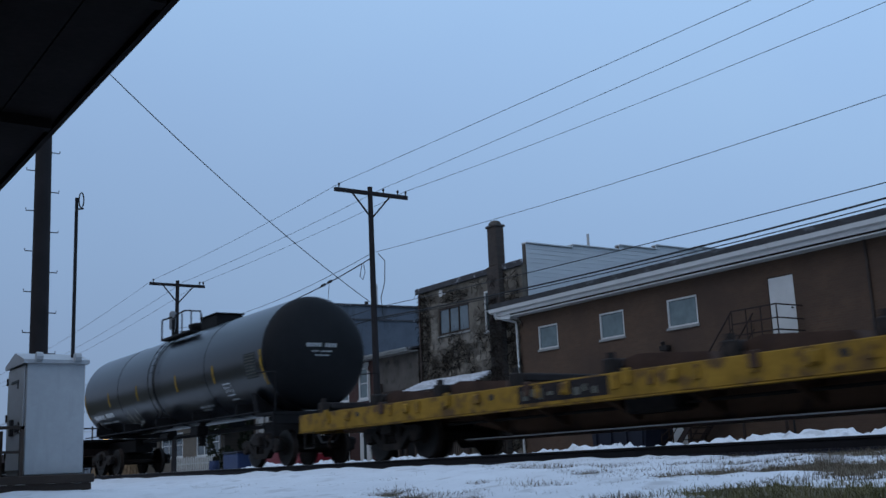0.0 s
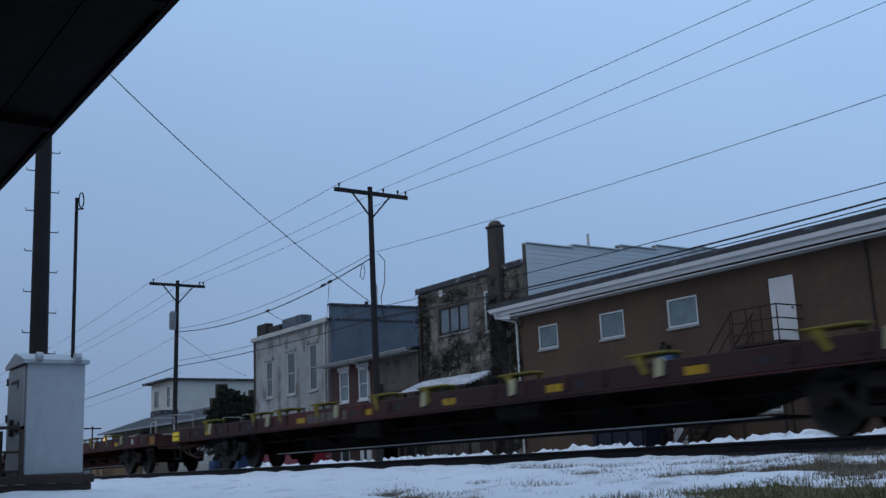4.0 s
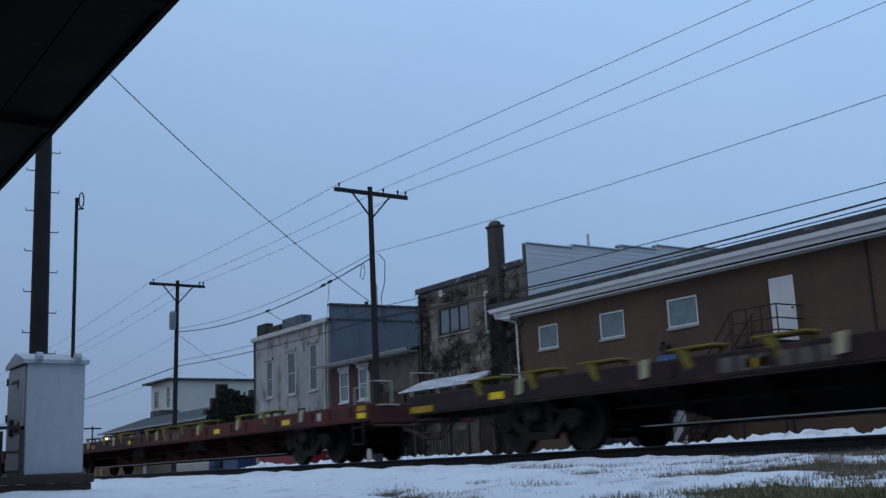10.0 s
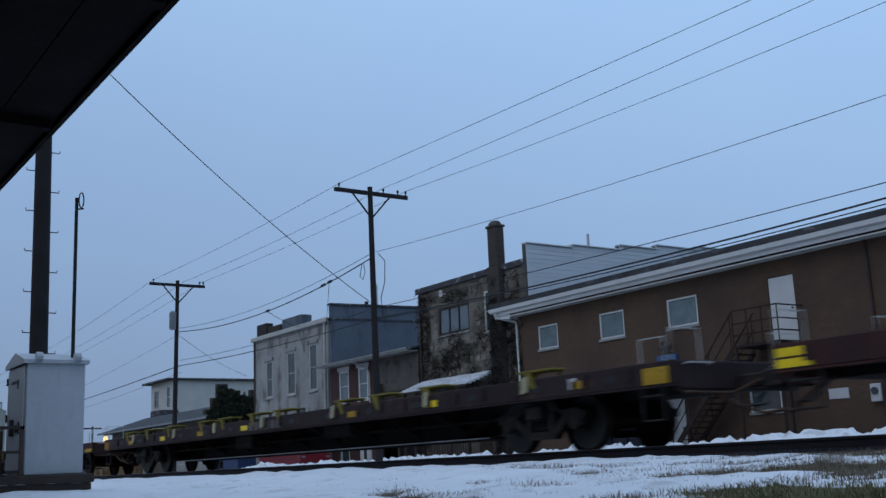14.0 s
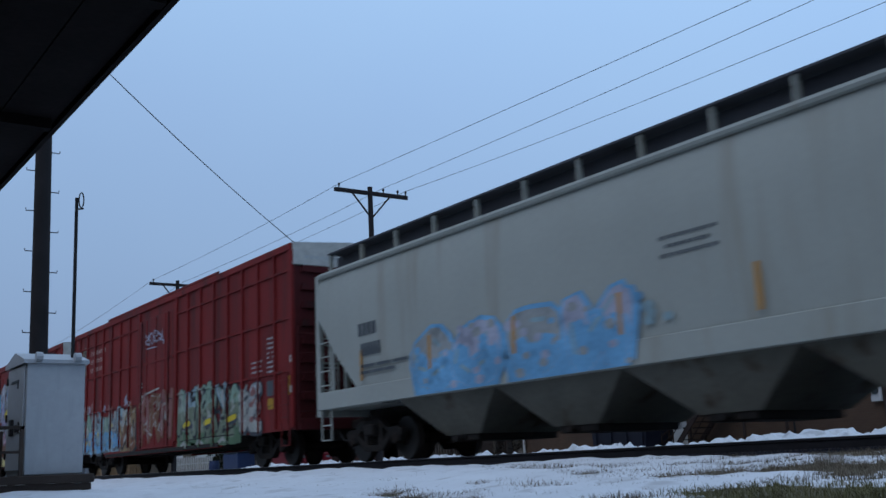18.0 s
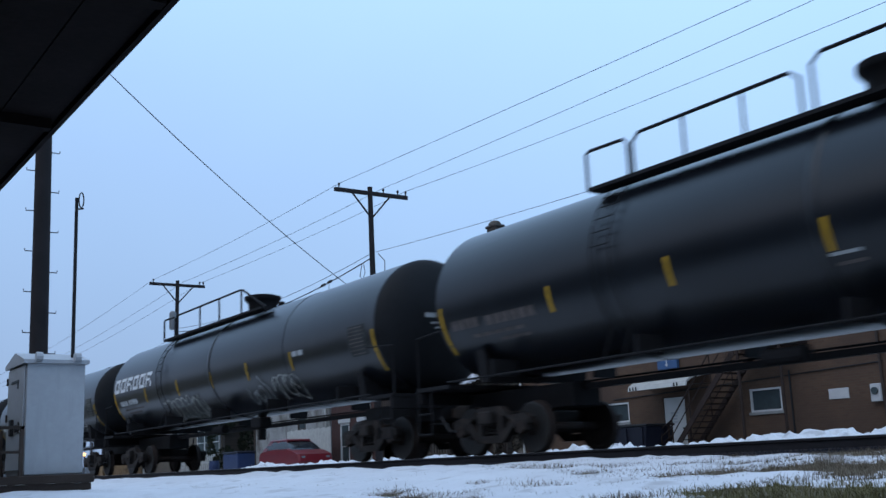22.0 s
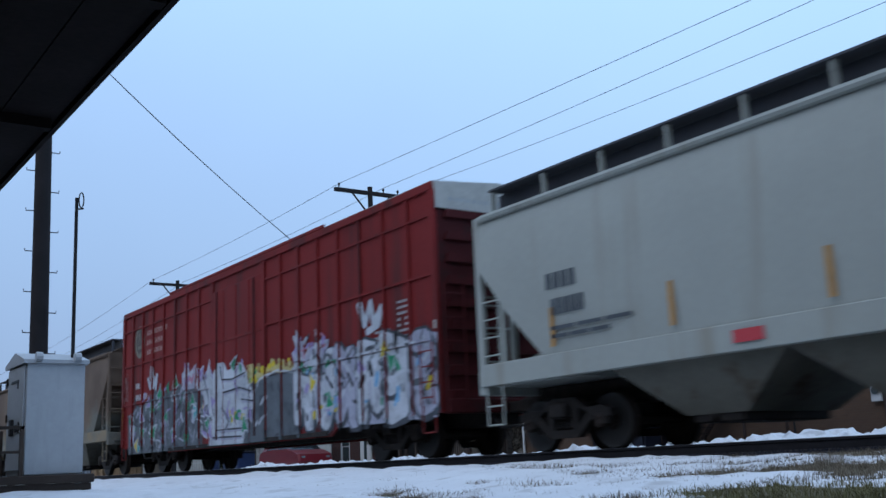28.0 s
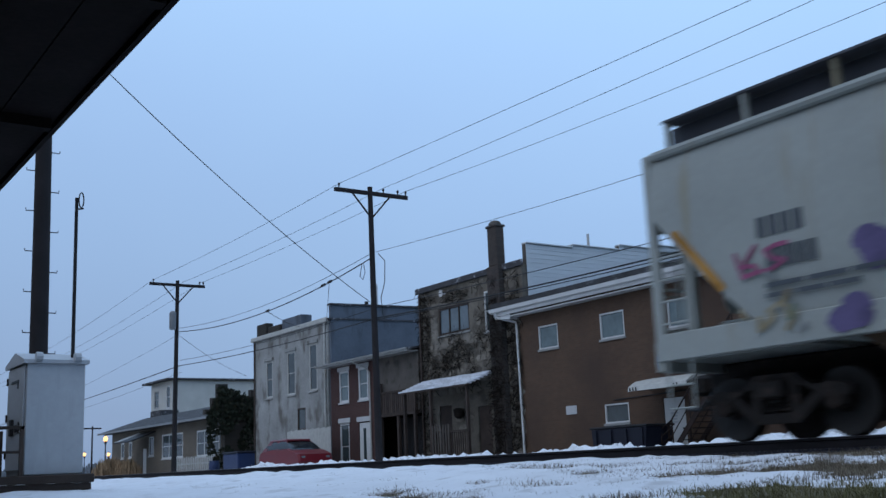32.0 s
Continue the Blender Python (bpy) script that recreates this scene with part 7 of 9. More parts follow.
def paint_c(s, h):
    # steel grey body
    s.mass(-8.65, -6.7, 0.6, 1.95, "g_steel", 0.35, 0.3)
    s.mass(-6.8, -2.4, 0.6, 2.45, "g_steel", 0.4, 0.35)
    s.mass(0.3, 3.6, 0.52, 2.15, "g_steel", 0.12)
    s.word("aonwea", -8.5, -2.6, 0.66, 2.2, 0.17, ["g_steel"], "", "g_slate", "g_lilac")
    s.flecks(-8.5, -2.7, 0.7, 2.1, ["g_slate", "g_steel", "g_lilac", "g_slate", "g_black"], 60, 0.35, (0.02, 0.06))
    for x, z, k in ((-8.5, 1.65, "g_emerald"), (-7.9, 0.85, "g_yellow"), (-8.2, 1.35, "g_white"), (-7.4, 1.7, "g_lavender"), (-7.3, 1.25, "g_emerald"), (-6.75, 2.1, "g_lavender"), (-6.4, 1.9, "g_emerald"), (-6.3, 1.2, "g_emerald"),
                    (-5.8, 2.3, "g_emerald"), (-5.1, 2.45, "g_emerald"), (-5.2, 1.6, "g_emerald"), (-4.7, 1.1, "g_emerald"), (-4.4, 2.5, "g_emerald"), (-4.5, 0.95, "g_lavender"), (-3.9, 1.8, "g_steel"), (-3.5, 0.9, "g_emerald"),
                    (-3.1, 1.95, "g_emerald"), (-2.9, 1.6, "g_teal"), (-2.6, 1.2, "g_steel"), (-2.3, 1.6, "g_yellow"), (-2.2, 1.05, "g_lavender"), (-7.7, 0.75, "g_teal"), (-5.9, 0.8, "g_steel")):
        s.shard(x, z, s.r.uniform(0.16, 0.27), k, s.r.choice(["g_white", "g_lilac", "g_slate"]))
    s.flecks(-8.5, -2.2, 0.7, 2.4, ["g_white", "g_white", "g_emerald", "g_lavender"], 46, 0.3, (0.018, 0.04))
    # white letter masses over the door
    s.mass(-3.85, -2.95, 2.25, 2.95, "g_lilac", 0.3, 0.25)
    s.flecks(-3.8, -3.0, 2.3, 2.9, ["g_white", "g_pink", "g_lavender"], 16, 0.3, (0.03, 0.07))
    s.poly([(-2.9, 2.35), (-2.5, 2.55), (-2.2, 2.35), (-1.85, 2.95), (-1.55, 2.45), (-1.2, 2.75), (-0.75, 2.75), (-0.5, 2.5), (0.45, 2.62), (0.85, 2.2), (1.3, 1.45), (0.75, 1.35), (0.5, 0.6), (-1.75, 0.62), (-1.5, 1.3), (-2.1, 1.55), (-2.3, 2.0)], "g_white", 0)
    s.poly([(-2.45, 1.6), (-2.0, 1.75), (-1.55, 1.35), (-1.85, 0.95), (-2.3, 1.05)], "g_steel", 0)
    s.cloud(-0.6, 0.9, 1.2, 1.55, ["g_emerald", "g_yellow", "g_lavender"], 14, 0.17)
    for x, z, k in ((-2.45, 2.6, "g_lavender"), (-0.1, 2.6, "g_emerald"), (0.35, 2.5, "g_emerald"), (0.0, 2.2, "g_lavender"), (-1.5, 1.75, "g_lavender"), (-1.9, 1.55, "g_violet"), (-0.5, 1.4, "g_lavender"), (0.9, 1.3, "g_lavender"), (0.55, 1.05, "g_emerald"), (-2.0, 1.2, "g_emerald"), (-1.7, 1.0, "g_lavender")):
        s.shard(x, z, s.r.uniform(0.16, 0.26), k, "g_white")
    for pts in ([(-2.3, 2.5), (-2.0, 2.1), (-1.9, 1.7)], [(-1.0, 2.65), (-0.9, 2.3), (-0.2, 2.25), (0.6, 2.35)], [(-0.75, 1.95), (0.3, 2.0), (1.0, 1.85)], [(-1.2, 1.0), (0.4, 0.98)], [(-1.5, 0.82), (0.4, 0.78)], [(-0.9, 1.6), (-0.4, 1.2), (-0.75, 0.9)], [(0.4, 1.7), (1.15, 1.6)]):
        s.line(pts, 0.022, "g_slate", "g_lilac", 0.02)
    s.flecks(-2.6, 1.0, 0.7, 2.6, ["g_slate", "g_lilac", "g_white", "g_lavender"], 34, 0.3, (0.015, 0.035))
    # yellow band and dark window in the grey
    s.mass(0.85, 3.2, 2.05, 2.55, "g_straw", 0.3, 0.25)
    s.cloud(0.9, 3.1, 2.1, 2.45, ["g_yellow", "g_straw", "g_ochre"], 22, 0.14)
    s.cloud(0.85, 1.4, 2.05, 2.35, ["g_emerald", "g_yellow"], 8, 0.13)
    s.poly([(1.0, 0.55), (3.6, 0.55), (3.5, 2.05), (2.3, 2.2), (1.45, 2.05), (1.15, 1.6)], "g_steel", 0)
    s.line([(1.1, 1.7), (1.5, 2.1), (2.4, 2.24), (3.3, 2.1)], 0.03, "g_white")
    s.poly([(1.45, 1.15), (1.75, 1.2), (1.8, 1.7), (1.5, 1.7)], "g_slate", 0)
    s.flecks(1.1, 3.5, 0.65, 1.9, ["g_slate", "g_steel", "g_white"], 22, 0.4, (0.02, 0.05))
    # white block letters at the front
    s.mass(3.3, 4.9, 2.3, 2.85, "g_lilac", 0.35, 0.3)
    s.flecks(3.3, 4.8, 2.3, 2.8, ["g_white", "g_lavender", "g_slate", "g_pink"], 26, 0.28)
    s.mass(3.3, h - 0.05, 0.95, 2.35, "g_lilac", 0.3, 0.5)
    s.mass(5.4, h - 0.05, 0.72, 1.2, "g_lilac", 0.1)
    s.word("nakres", 3.2, h - 0.1, 0.78, 2.45, 0.21, ["g_white", "g_white", "g_lilac"], "", "g_slate", "g_white")
    s.flecks(3.4, h - 0.3, 0.9, 2.3, ["g_slate", "g_black", "g_steel", "g_white", "g_lilac"], 90, 0.4, (0.02, 0.07))
    s.flecks(3.4, h - 0.3, 1.0, 2.2, ["g_yellow", "g_emerald", "g_lavender", "g_sky"], 30, 0.25, (0.03, 0.08))
    for x, z, k in ((4.2, 1.75, "g_yellow"), (7.4, 2.15, "g_yellow"), (7.6, 1.9, "g_emerald"), (6.4, 1.9, "g_lavender"), (5.0, 1.3, "g_emerald")):
        s.shard(x, z, 0.22, k, "g_white")
    for pts in ([(6.45, 3.2), (6.6, 2.75), (6.85, 3.2), (6.95, 2.75), (7.3, 3.05), (7.15, 2.7), (6.7, 2.6)], [(-6.8, 2.85), (-6.6, 2.55), (-6.4, 3.15), (-6.3, 2.55), (-6.0, 2.9), (-6.1, 2.5)]):
        s.line(pts, 0.075, "g_white")
    s.word("sr", -h + 0.08, -h + 0.5, 2.3, 3.1, 0.03, ["g_faint"])


# -- covered hopper --
def hopper(u0, u1, body, low, label, chutes, roof_top, paint, dark_roof=False):
    t, h = car_root("covered_hopper", label, "hopper car", u0, u1)
    W, E = 1.60, 4.16
    slope = 1.65
    # the side bulges a little and turns in at the eave
    prof = [(W - 0.06, 1.45), (W - 0.01, 2.3), (W, 3.2), (W - 0.04, 3.9), (W - 0.14, E), (W - 0.45, E + 0.16), (0, E + 0.34)]
    sec = [(-a, z) for a, z in prof] + [(a, z) for a, z in prof[::-1][1:]]
    L = h - 0.12
    cut = lambda z: slope * max(0.0, (3.05 - z) / 1.6)
    front = [[(d * (L - cut(z)), y, z) for y, z in sec] for d in (-1, 1)]
    part("shell", G().loft(front), M[body], t, smooth=28)
    for s in (-1, 1):
        a, b = sorted((s * (W - 0.02), s * (W - 0.16)))
        part("side_sill", G().bbox(-h + 0.05, a, 1.14, h - 0.05, b, 1.52, 0.015), M[body], t)
        part("eave_rail", G().tube([(-h + 0.2, s * (W - 0.06), E - 0.06), (h - 0.2, s * (W - 0.06), E - 0.06)], 0.07, 8), M[body], t)
        a, b = sorted((s * (W - 0.20), s * (W - 0.72)))
        part("running_board", G().box(-h + 0.28, a, roof_top - 0.035, h - 0.28, b, roof_top), M["grate"], t)
        n_sup = 5 if dark_roof else 14
        for k in range(n_sup):
            x = -h + 0.35 + (2 * h - 0.7) * k / (n_sup - 1)
            y = s * (W - 0.21)
            part("board_bracket", G().box(x - 0.022, min(y, y - s * 0.09), E + 0.02, x + 0.022, max(y, y - s * 0.09), roof_top - 0.052), M[body if not dark_roof else "grate"], t)
        part("roof_side", G().box(-h + 0.2, min(s * (W - 0.5), s * (W - 0.55)), E + 0.1, h - 0.2, max(s * (W - 0.5), s * (W - 0.55)), roof_top - 0.06), M["grate"], t)
        for d in (-1, 1):
            a, b = sorted((s * (W - 0.02), s * (W - 0.14)))
            xa, xb = sorted((d * h, d * (h - 0.14)))
            part("corner_post", G().bbox(xa, a, 1.14, xb, b, E - 0.02, 0.012), M[body], t)
            lad = G()
            ladder(lad, d * (h - 0.17), d * (h - 0.62), s * (W - 0.03), 1.5, 2.75, 4, 0.016)
            lad.tube([(d * (h - 0.16), s * (W - 0.06), 0.48), (d * (h - 0.16), s * (W - 0.06), 1.15)], 0.018).tube([(d * (h - 0.60), s * (W - 0.06), 0.48), (d * (h - 0.60), s * (W - 0.06), 1.15)], 0.018)
            for z in (0.48, 0.80):
                lad.tube([(d * (h - 0.16), s * (W - 0.06), z), (d * (h - 0.60), s * (W - 0.06), z)], 0.018)
            part("side_ladder", lad, M[body], t)
            part("brace_post", G().prism([(d * (h - 0.62), 1.5), (d * (h - 0.72), 1.5), (d * (h - 0.72), 2.7), (d * (h - 0.62), 2.85)], "y", min(s * (W - 0.06), s * (W - 0.10)), max(s * (W - 0.06), s * (W - 0.10))), M[body], t)
    hatch = part("trough_hatch", G().bbox(-h + 0.8, -0.35, E + 0.30, h - 0.8, 0.35, roof_top + 0.02, 0.04), M[body if not dark_roof else "grate"], t)
    for k in range(10):
        part("hatch_clamp", G().box(-h + 1.4 + (2 * h - 2.8) * k / 9 - 0.04, -0.42, roof_top - 0.05, -h + 1.4 + (2 * h - 2.8) * k / 9 + 0.04, 0.42, roof_top + 0.05), M["steel_dark"], hatch)
    for d in (-1, 1):
        part("end_sheet", G().box(min(d * (L + 0.002), d * (L + 0.06)), -W + 0.12, 3.0, max(d * (L + 0.002), d * (L + 0.06)), W - 0.12, E - 0.02), M[body], t)
        part("end_platform", G().box(min(d * (h + 0.25), d * (h - 2.4)), -1.35, 1.14, max(d * (h + 0.25), d * (h - 2.4)), 1.35, 1.2), M[body], t)
        part("end_sill", G().bbox(min(d * (h - 0.1), d * (h + 0.06)), -W + 0.05, 1.0, max(d * (h - 0.1), d * (h + 0.06)), W - 0.05, 1.42, 0.015), M[body], t)
        part("draft_sill", G().bbox(min(d * (h + 0.2), d * (h - 3)), -0.3, 0.72, max(d * (h + 0.2), d * (h - 3)), 0.3, 1.13, 0.02), M["steel_dark"], t)
        g = G()
        for y in (-0.9, 0.9):
            g.box(min(d * (h - 0.12), d * (h - 0.22)), y - 0.05, 1.2, max(d * (h - 0.12), d * (h - 0.22)), y + 0.05, 3.02)
        g.tube([(d * (h + 0.02), -W + 0.1, 2.75), (d * (h + 0.02), W - 0.1, 2.75)], 0.022).tube([(d * (h + 0.02), -W + 0.1, 2.2), (d * (h + 0.02), -0.7, 2.2)], 0.022)
        for k in range(5):
            g.tube([(d * (h + 0.02), -W + 0.1, 1.6 + 0.5 * k), (d * (h + 0.02), -W + 0.55, 1.6 + 0.5 * k)], 0.016)
        g.tube([(d * (h + 0.02), -W + 0.58, 1.4), (d * (h + 0.02), -W + 0.58, 3.9)], 0.02)
        part("end_frame", g, M[body], t)
        part("brake_wheel", G().lathe_x([(d * (h - 0.02), 0.20), (d * (h + 0.03), 0.23), (d * (h + 0.05), 0.20), (d * (h + 0.02), 0.17)], 0.2, 2.15, 16), M[body], t)
        part("brake_cylinder", G().cyl((d * (h - 1.2), 0.3, 1.5), (d * (h - 0.5), 0.3, 1.5), 0.2, n=12).bbox(min(d * (h - 0.9), d * (h - 0.4)), -0.7, 1.25, max(d * (h - 0.9), d * (h - 0.4)), -0.2, 1.7, 0.03), M[body], t)
        coupler(t, d * h, d, 0.65)
        bogie(t, d * (h - 1.55))
    span = 2 * (h - 3.1)
    for k in range(chutes):
        c = -h + 3.1 + span * (k + 0.5) / chutes
        w = span / chutes / 2 - 0.02
        top = [(c - w, -W + 0.2, 1.15), (c + w, -W + 0.2, 1.15), (c + w, W - 0.2, 1.15), (c - w, W - 0.2, 1.15)]
        bot = [(c - 0.55, -0.98, 0.40), (c + 0.55, -0.98, 0.40), (c + 0.55, 0.98, 0.40), (c - 0.55, 0.98, 0.40)]
        ch_ = part("chute", G().loft([bot, top]), M[low], t, "dirty outlet chute")
        part("gate", G().bbox(c - 0.45, -0.95, 0.28, c + 0.45, 0.95, 0.42, 0.02).cyl((c, -1.15, 0.34), (c, 1.15, 0.34), 0.05), M["steel_dark"], ch_)
    yy = -W - 0.004
    sp_ = Spray([(-h, h, -W + 0.0)], int(-u0) + 3, 1.16, 4.0)
    paint(sp_, h, t, yy)
    if sp_.g.f:
        sp_.make(t, "sprayed graffiti along the side")
    return t


def hop_marks(t, h, y, key="bar_dark", tags=True, red=False):
    g = G()
    bars(g, -h + 1.95, 2.54, 0.75, 0.26, 4, y, None)
    bars(g, -h + 2.05, 2.12, 0.80, 0.26, 5, y, None)
    for k in range(2):
        bars(g, -h + 2.0, 1.88 - 0.13 * k, 1.9 - 0.5 * k, 0.06, 3, y, None, gap=0.08)
    for k in range(3):
        bars(g, -h + 10.6 + 0.1 * (k % 2), 2.85 - 0.13 * k, 1.1 - 0.25 * (k % 2), 0.05, 7, y, None, gap=0.3)
    for k in range(5):
        bars(g, h - 3.3, 2.6 - 0.12 * k, 0.7 - 0.1 * (k % 2), 0.05, 4, y, None)
    bars(g, h - 3.9, 2.1, 0.4, 0.25, 1, y, None)
    tagged(part("lettering", g, M[key], t, "dark stencilled block lettering"), kind="stuff")
    if tags:
        for k in range(7):
            x = -h + 2.0 + (2 * h - 3.6) * k / 6
            part("reflector", G().box(x, y - 0.004, 1.62 + 0.0 * k, x + 0.09, y - 0.001, 2.25), M["g_orange"], t)
        for x in (-3.9, 4.2) if red else ():
            part("red_mark", G().box(x, y - 0.004, 1.25, x + 0.5, y - 0.001, 1.42), M["red_mark"], t)


def paint_h1(s, h, t, y):
    rs = random.Random(77)
    g = G()
    p = (-0.8, 3.6)
    for k in range(22):
        q = (-0.8 + 1.5 * (k + 1) / 22 + rs.uniform(-0.15, 0.15), rs.uniform(3.5, 3.85))
        g.cyl((h - 0.055, p[0], p[1]), (h - 0.055, q[0], q[1]), 0.016, n=4)
        p = q
    part("end_scrawl", g, M["g_black"], t, "black sprayed scrawl on the end sheet")
    hop_marks(t, h, y)
    for kinds, x0, x1 in (("oo", -5.5, -2.75), ("on", -2.6, 0.4)):
        s.mass(x0 + 0.1, x1, 1.16, 1.65, "g_sky", 0.15)
        s.word(kinds, x0, x1, 1.16, 2.38, 0.27, ["g_silver", "g_lilac"], "g_sky", "g_sky", "g_pale")
        s.cloud(x0, x1, 1.2, 2.25, ["g_sky", "g_lilac", "g_silver"], 22, 0.14)
    s.cloud(0.5, 1.2, 1.75, 2.15, ["g_sky", "g_pale"], 6, 0.15)


def paint_h2(s, h, t, y):
    hop_marks(t, h, y, red=True)
    g = G()
    for k in range(3):
        bars(g, -h + 8.5, 2.42 - 0.14 * k, 0.9 - 0.1 * k, 0.06, 3, y, None, gap=0.1)
    tagged(part("lettering", g, M["red_mark"], t, "faded red stencilled lines"), kind="stuff")


def paint_h3(s, h, t, y):
    g = G()
    bars(g, h - 4.6, 1.85, 0.30, 0.22, 1, y, None)
    bars(g, h - 3.6, 2.25, 0.8, 0.16, 5, y, None, gap=0.35)
    bars(g, h - 3.5, 1.95, 0.7, 0.10, 4, y, None)
    part("dark_box", G().box(h - 4.2, y - 0.004, 1.84, h - 3.8, y - 0.001, 2.08), M["bar_dark"], t)
    bars(g, -h + 8.0, 1.62, 1.3, 0.05, 2, y, None)
    for x in (-7.0, -4.0, -1.8, 1.5, 4.0):
        bars(g, x, 1.26, 0.30, 0.09, 2, y, None)
    tagged(part("patch_mark", g, M["bar_dim"], t), kind="stuff")


def paint_h4(s, h, t, y):
    hop_marks(t, h, y, "bar_dark", False)
    s.cloud(-5.6, 4.8, 1.28, 1.40, ["g_silver"], 40, 0.16)
    # violet bubbles behind the letters
    for x, z, r in ((-6.0, 2.12, 0.42), (-6.4, 1.40, 0.36), (-3.4, 2.15, 0.34), (-0.6, 2.10, 0.50), (1.75, 1.95, 0.40), (3.4, 2.12, 0.36), (3.92, 2.20, 0.18), (4.0, 2.0, 0.30), (4.72, 2.05, 0.20), (5.2, 1.78, 0.50), (5.3, 1.60, 0.48), (5.55, 1.27, 0.30)):
        s.cloud(x - r * 0.35, x + r * 0.35, z - r * 0.3, z + r * 0.3, ["g_violet"], 5, r * 0.72)
    # silver letters under heavy black upper edges
    for pts in ([(-5.2, 1.75), (-4.7, 2.5), (-3.6, 1.75)], [(-4.9, 1.7), (-3.8, 1.7)], [(-3.0, 1.8), (-2.8, 2.4), (-1.4, 2.35)], [(-2.9, 1.7), (-2.5, 2.1)], [(-1.9, 2.2), (-1.4, 1.75)], [(-0.2, 1.7), (0.15, 2.4), (0.7, 1.95)], [(0.0, 1.65), (1.2, 1.65)],
                [(2.1, 1.65), (2.1, 2.3)], [(2.5, 1.7), (2.6, 2.3)], [(3.0, 1.68), (4.4, 1.60)]):
        s.line(pts, 0.22, "g_silver")
    for x, z in ((-5.68, 1.75), (-3.62, 2.02), (-0.85, 1.86), (1.36, 1.96), (3.75, 1.92), (3.95, 1.80), (-2.0, 1.33), (-4.6, 1.31), (0.45, 1.27), (3.2, 1.27)):
        s.cloud(x - 0.16, x + 0.16, z - 0.10, z + 0.10, ["g_teal"], 5, 0.15)
    for pts in ([(-5.34, 1.75), (-5.22, 2.15), (-4.75, 2.72), (-4.4, 2.45), (-3.48, 2.0)], [(-3.13, 1.83), (-2.98, 2.52), (-2.1, 2.45), (-1.2, 2.52)], [(-0.32, 1.60), (-0.1, 2.2), (0.12, 2.66), (0.78, 2.14)],
                [(1.91, 2.43), (2.0, 2.50), (2.90, 2.46), (2.72, 1.80)], [(2.84, 1.84), (3.14, 1.97), (3.45, 1.90)], [(4.0, 1.68), (4.25, 1.80), (4.48, 2.2), (4.58, 1.9), (4.66, 1.58)]):
        s.line(pts, 0.065, "g_black")
    for pts in ([(-2.3, 1.72), (-2.13, 2.04), (-1.5, 1.70)], [(-4.65, 1.75), (-4.55, 1.98), (-4.45, 1.75)], [(0.39, 1.94), (0.42, 1.70), (0.6, 1.68), (0.39, 1.94)], [(-3.58, 1.5), (-3.5, 1.38), (-3.9, 1.24)], [(-2.1, 1.5), (-2.0, 1.25)], [(0.2, 1.3), (0.7, 1.25)], [(1.95, 1.5), (2.05, 1.35), (1.7, 1.2)], [(3.0, 1.2), (3.3, 1.36), (3.6, 1.2)], [(-0.6, 1.5), (-0.55, 1.3)]):
        s.line(pts, 0.032, "g_black")
    s.line([(5.1, 2.1), (5.22, 1.62)], 0.055, "g_ochre")
    s.cloud(4.95, 5.45, 2.24, 2.34, ["g_slate"], 7, 0.08)
    s.flecks(5.7, 7.1, 1.28, 1.42, ["g_slate", "g_grey", "g_sage", "g_tan"], 20, 0.22, (0.03, 0.06))
    s.word("osrk", 5.66, 6.75, 2.18, 2.50, 0.032, ["g_slate"], rise=0.08)
    s.word("sea", 5.83, 6.64, 1.82, 2.18, 0.045, ["g_magenta"], rise=0.05)
    s.word("ao", 8.65, 9.4, 2.98, 3.62, 0.028, ["g_pink"])
    s.flecks(8.65, 9.4, 3.0, 3.6, ["g_magenta", "g_pink"], 14, 0.2, (0.012, 0.022))
    s.word("sea", 8.9, 9.4, 3.75, 3.98, 0.022, ["g_magenta"])
    s.word("rs", -8.1, -7.25, 2.05, 2.45, 0.03, ["g_magenta"])
    for d in (-1, 1):
        s.line([(d * (h - 0.55), 2.88), (d * (h - 1.30), 2.0)], 0.06, "g_orange")
    s.mass(7.75, 8.35, 1.58, 2.05, "g_sage", 0.2, 0.2)
    s.flecks(7.8, 8.4, 1.25, 1.95, ["g_ochre", "g_tan"], 12, 0.3, (0.03, 0.06))
    s.flecks(-8.2, -7.0, 1.25, 2.1, ["g_tan", "g_sage", "g_silver"], 12, 0.25, (0.02, 0.04))
    part("placard", G().box(7.30, y - 0.004, 1.91, 7.71, y, 2.27), M["white_worn"], t, "white placard with a dark square")
    part("placard_mark", G().box(7.35, y - 0.008, 1.97, 7.60, y - 0.0045, 2.2), M["bar_dark"], t)
    g = G()
    for k in range(3):
        bars(g, 7.77, 2.45 - 0.10 * k, 0.55 - 0.12 * (k % 2), 0.05, 5, y, None)
    tagged(part("lettering", g, M["bar_dark"], t), kind="stuff")
    s.line([(2.46, 3.12), (2.50, 2.98), (2.42, 2.75)], 0.06, "g_ochre")


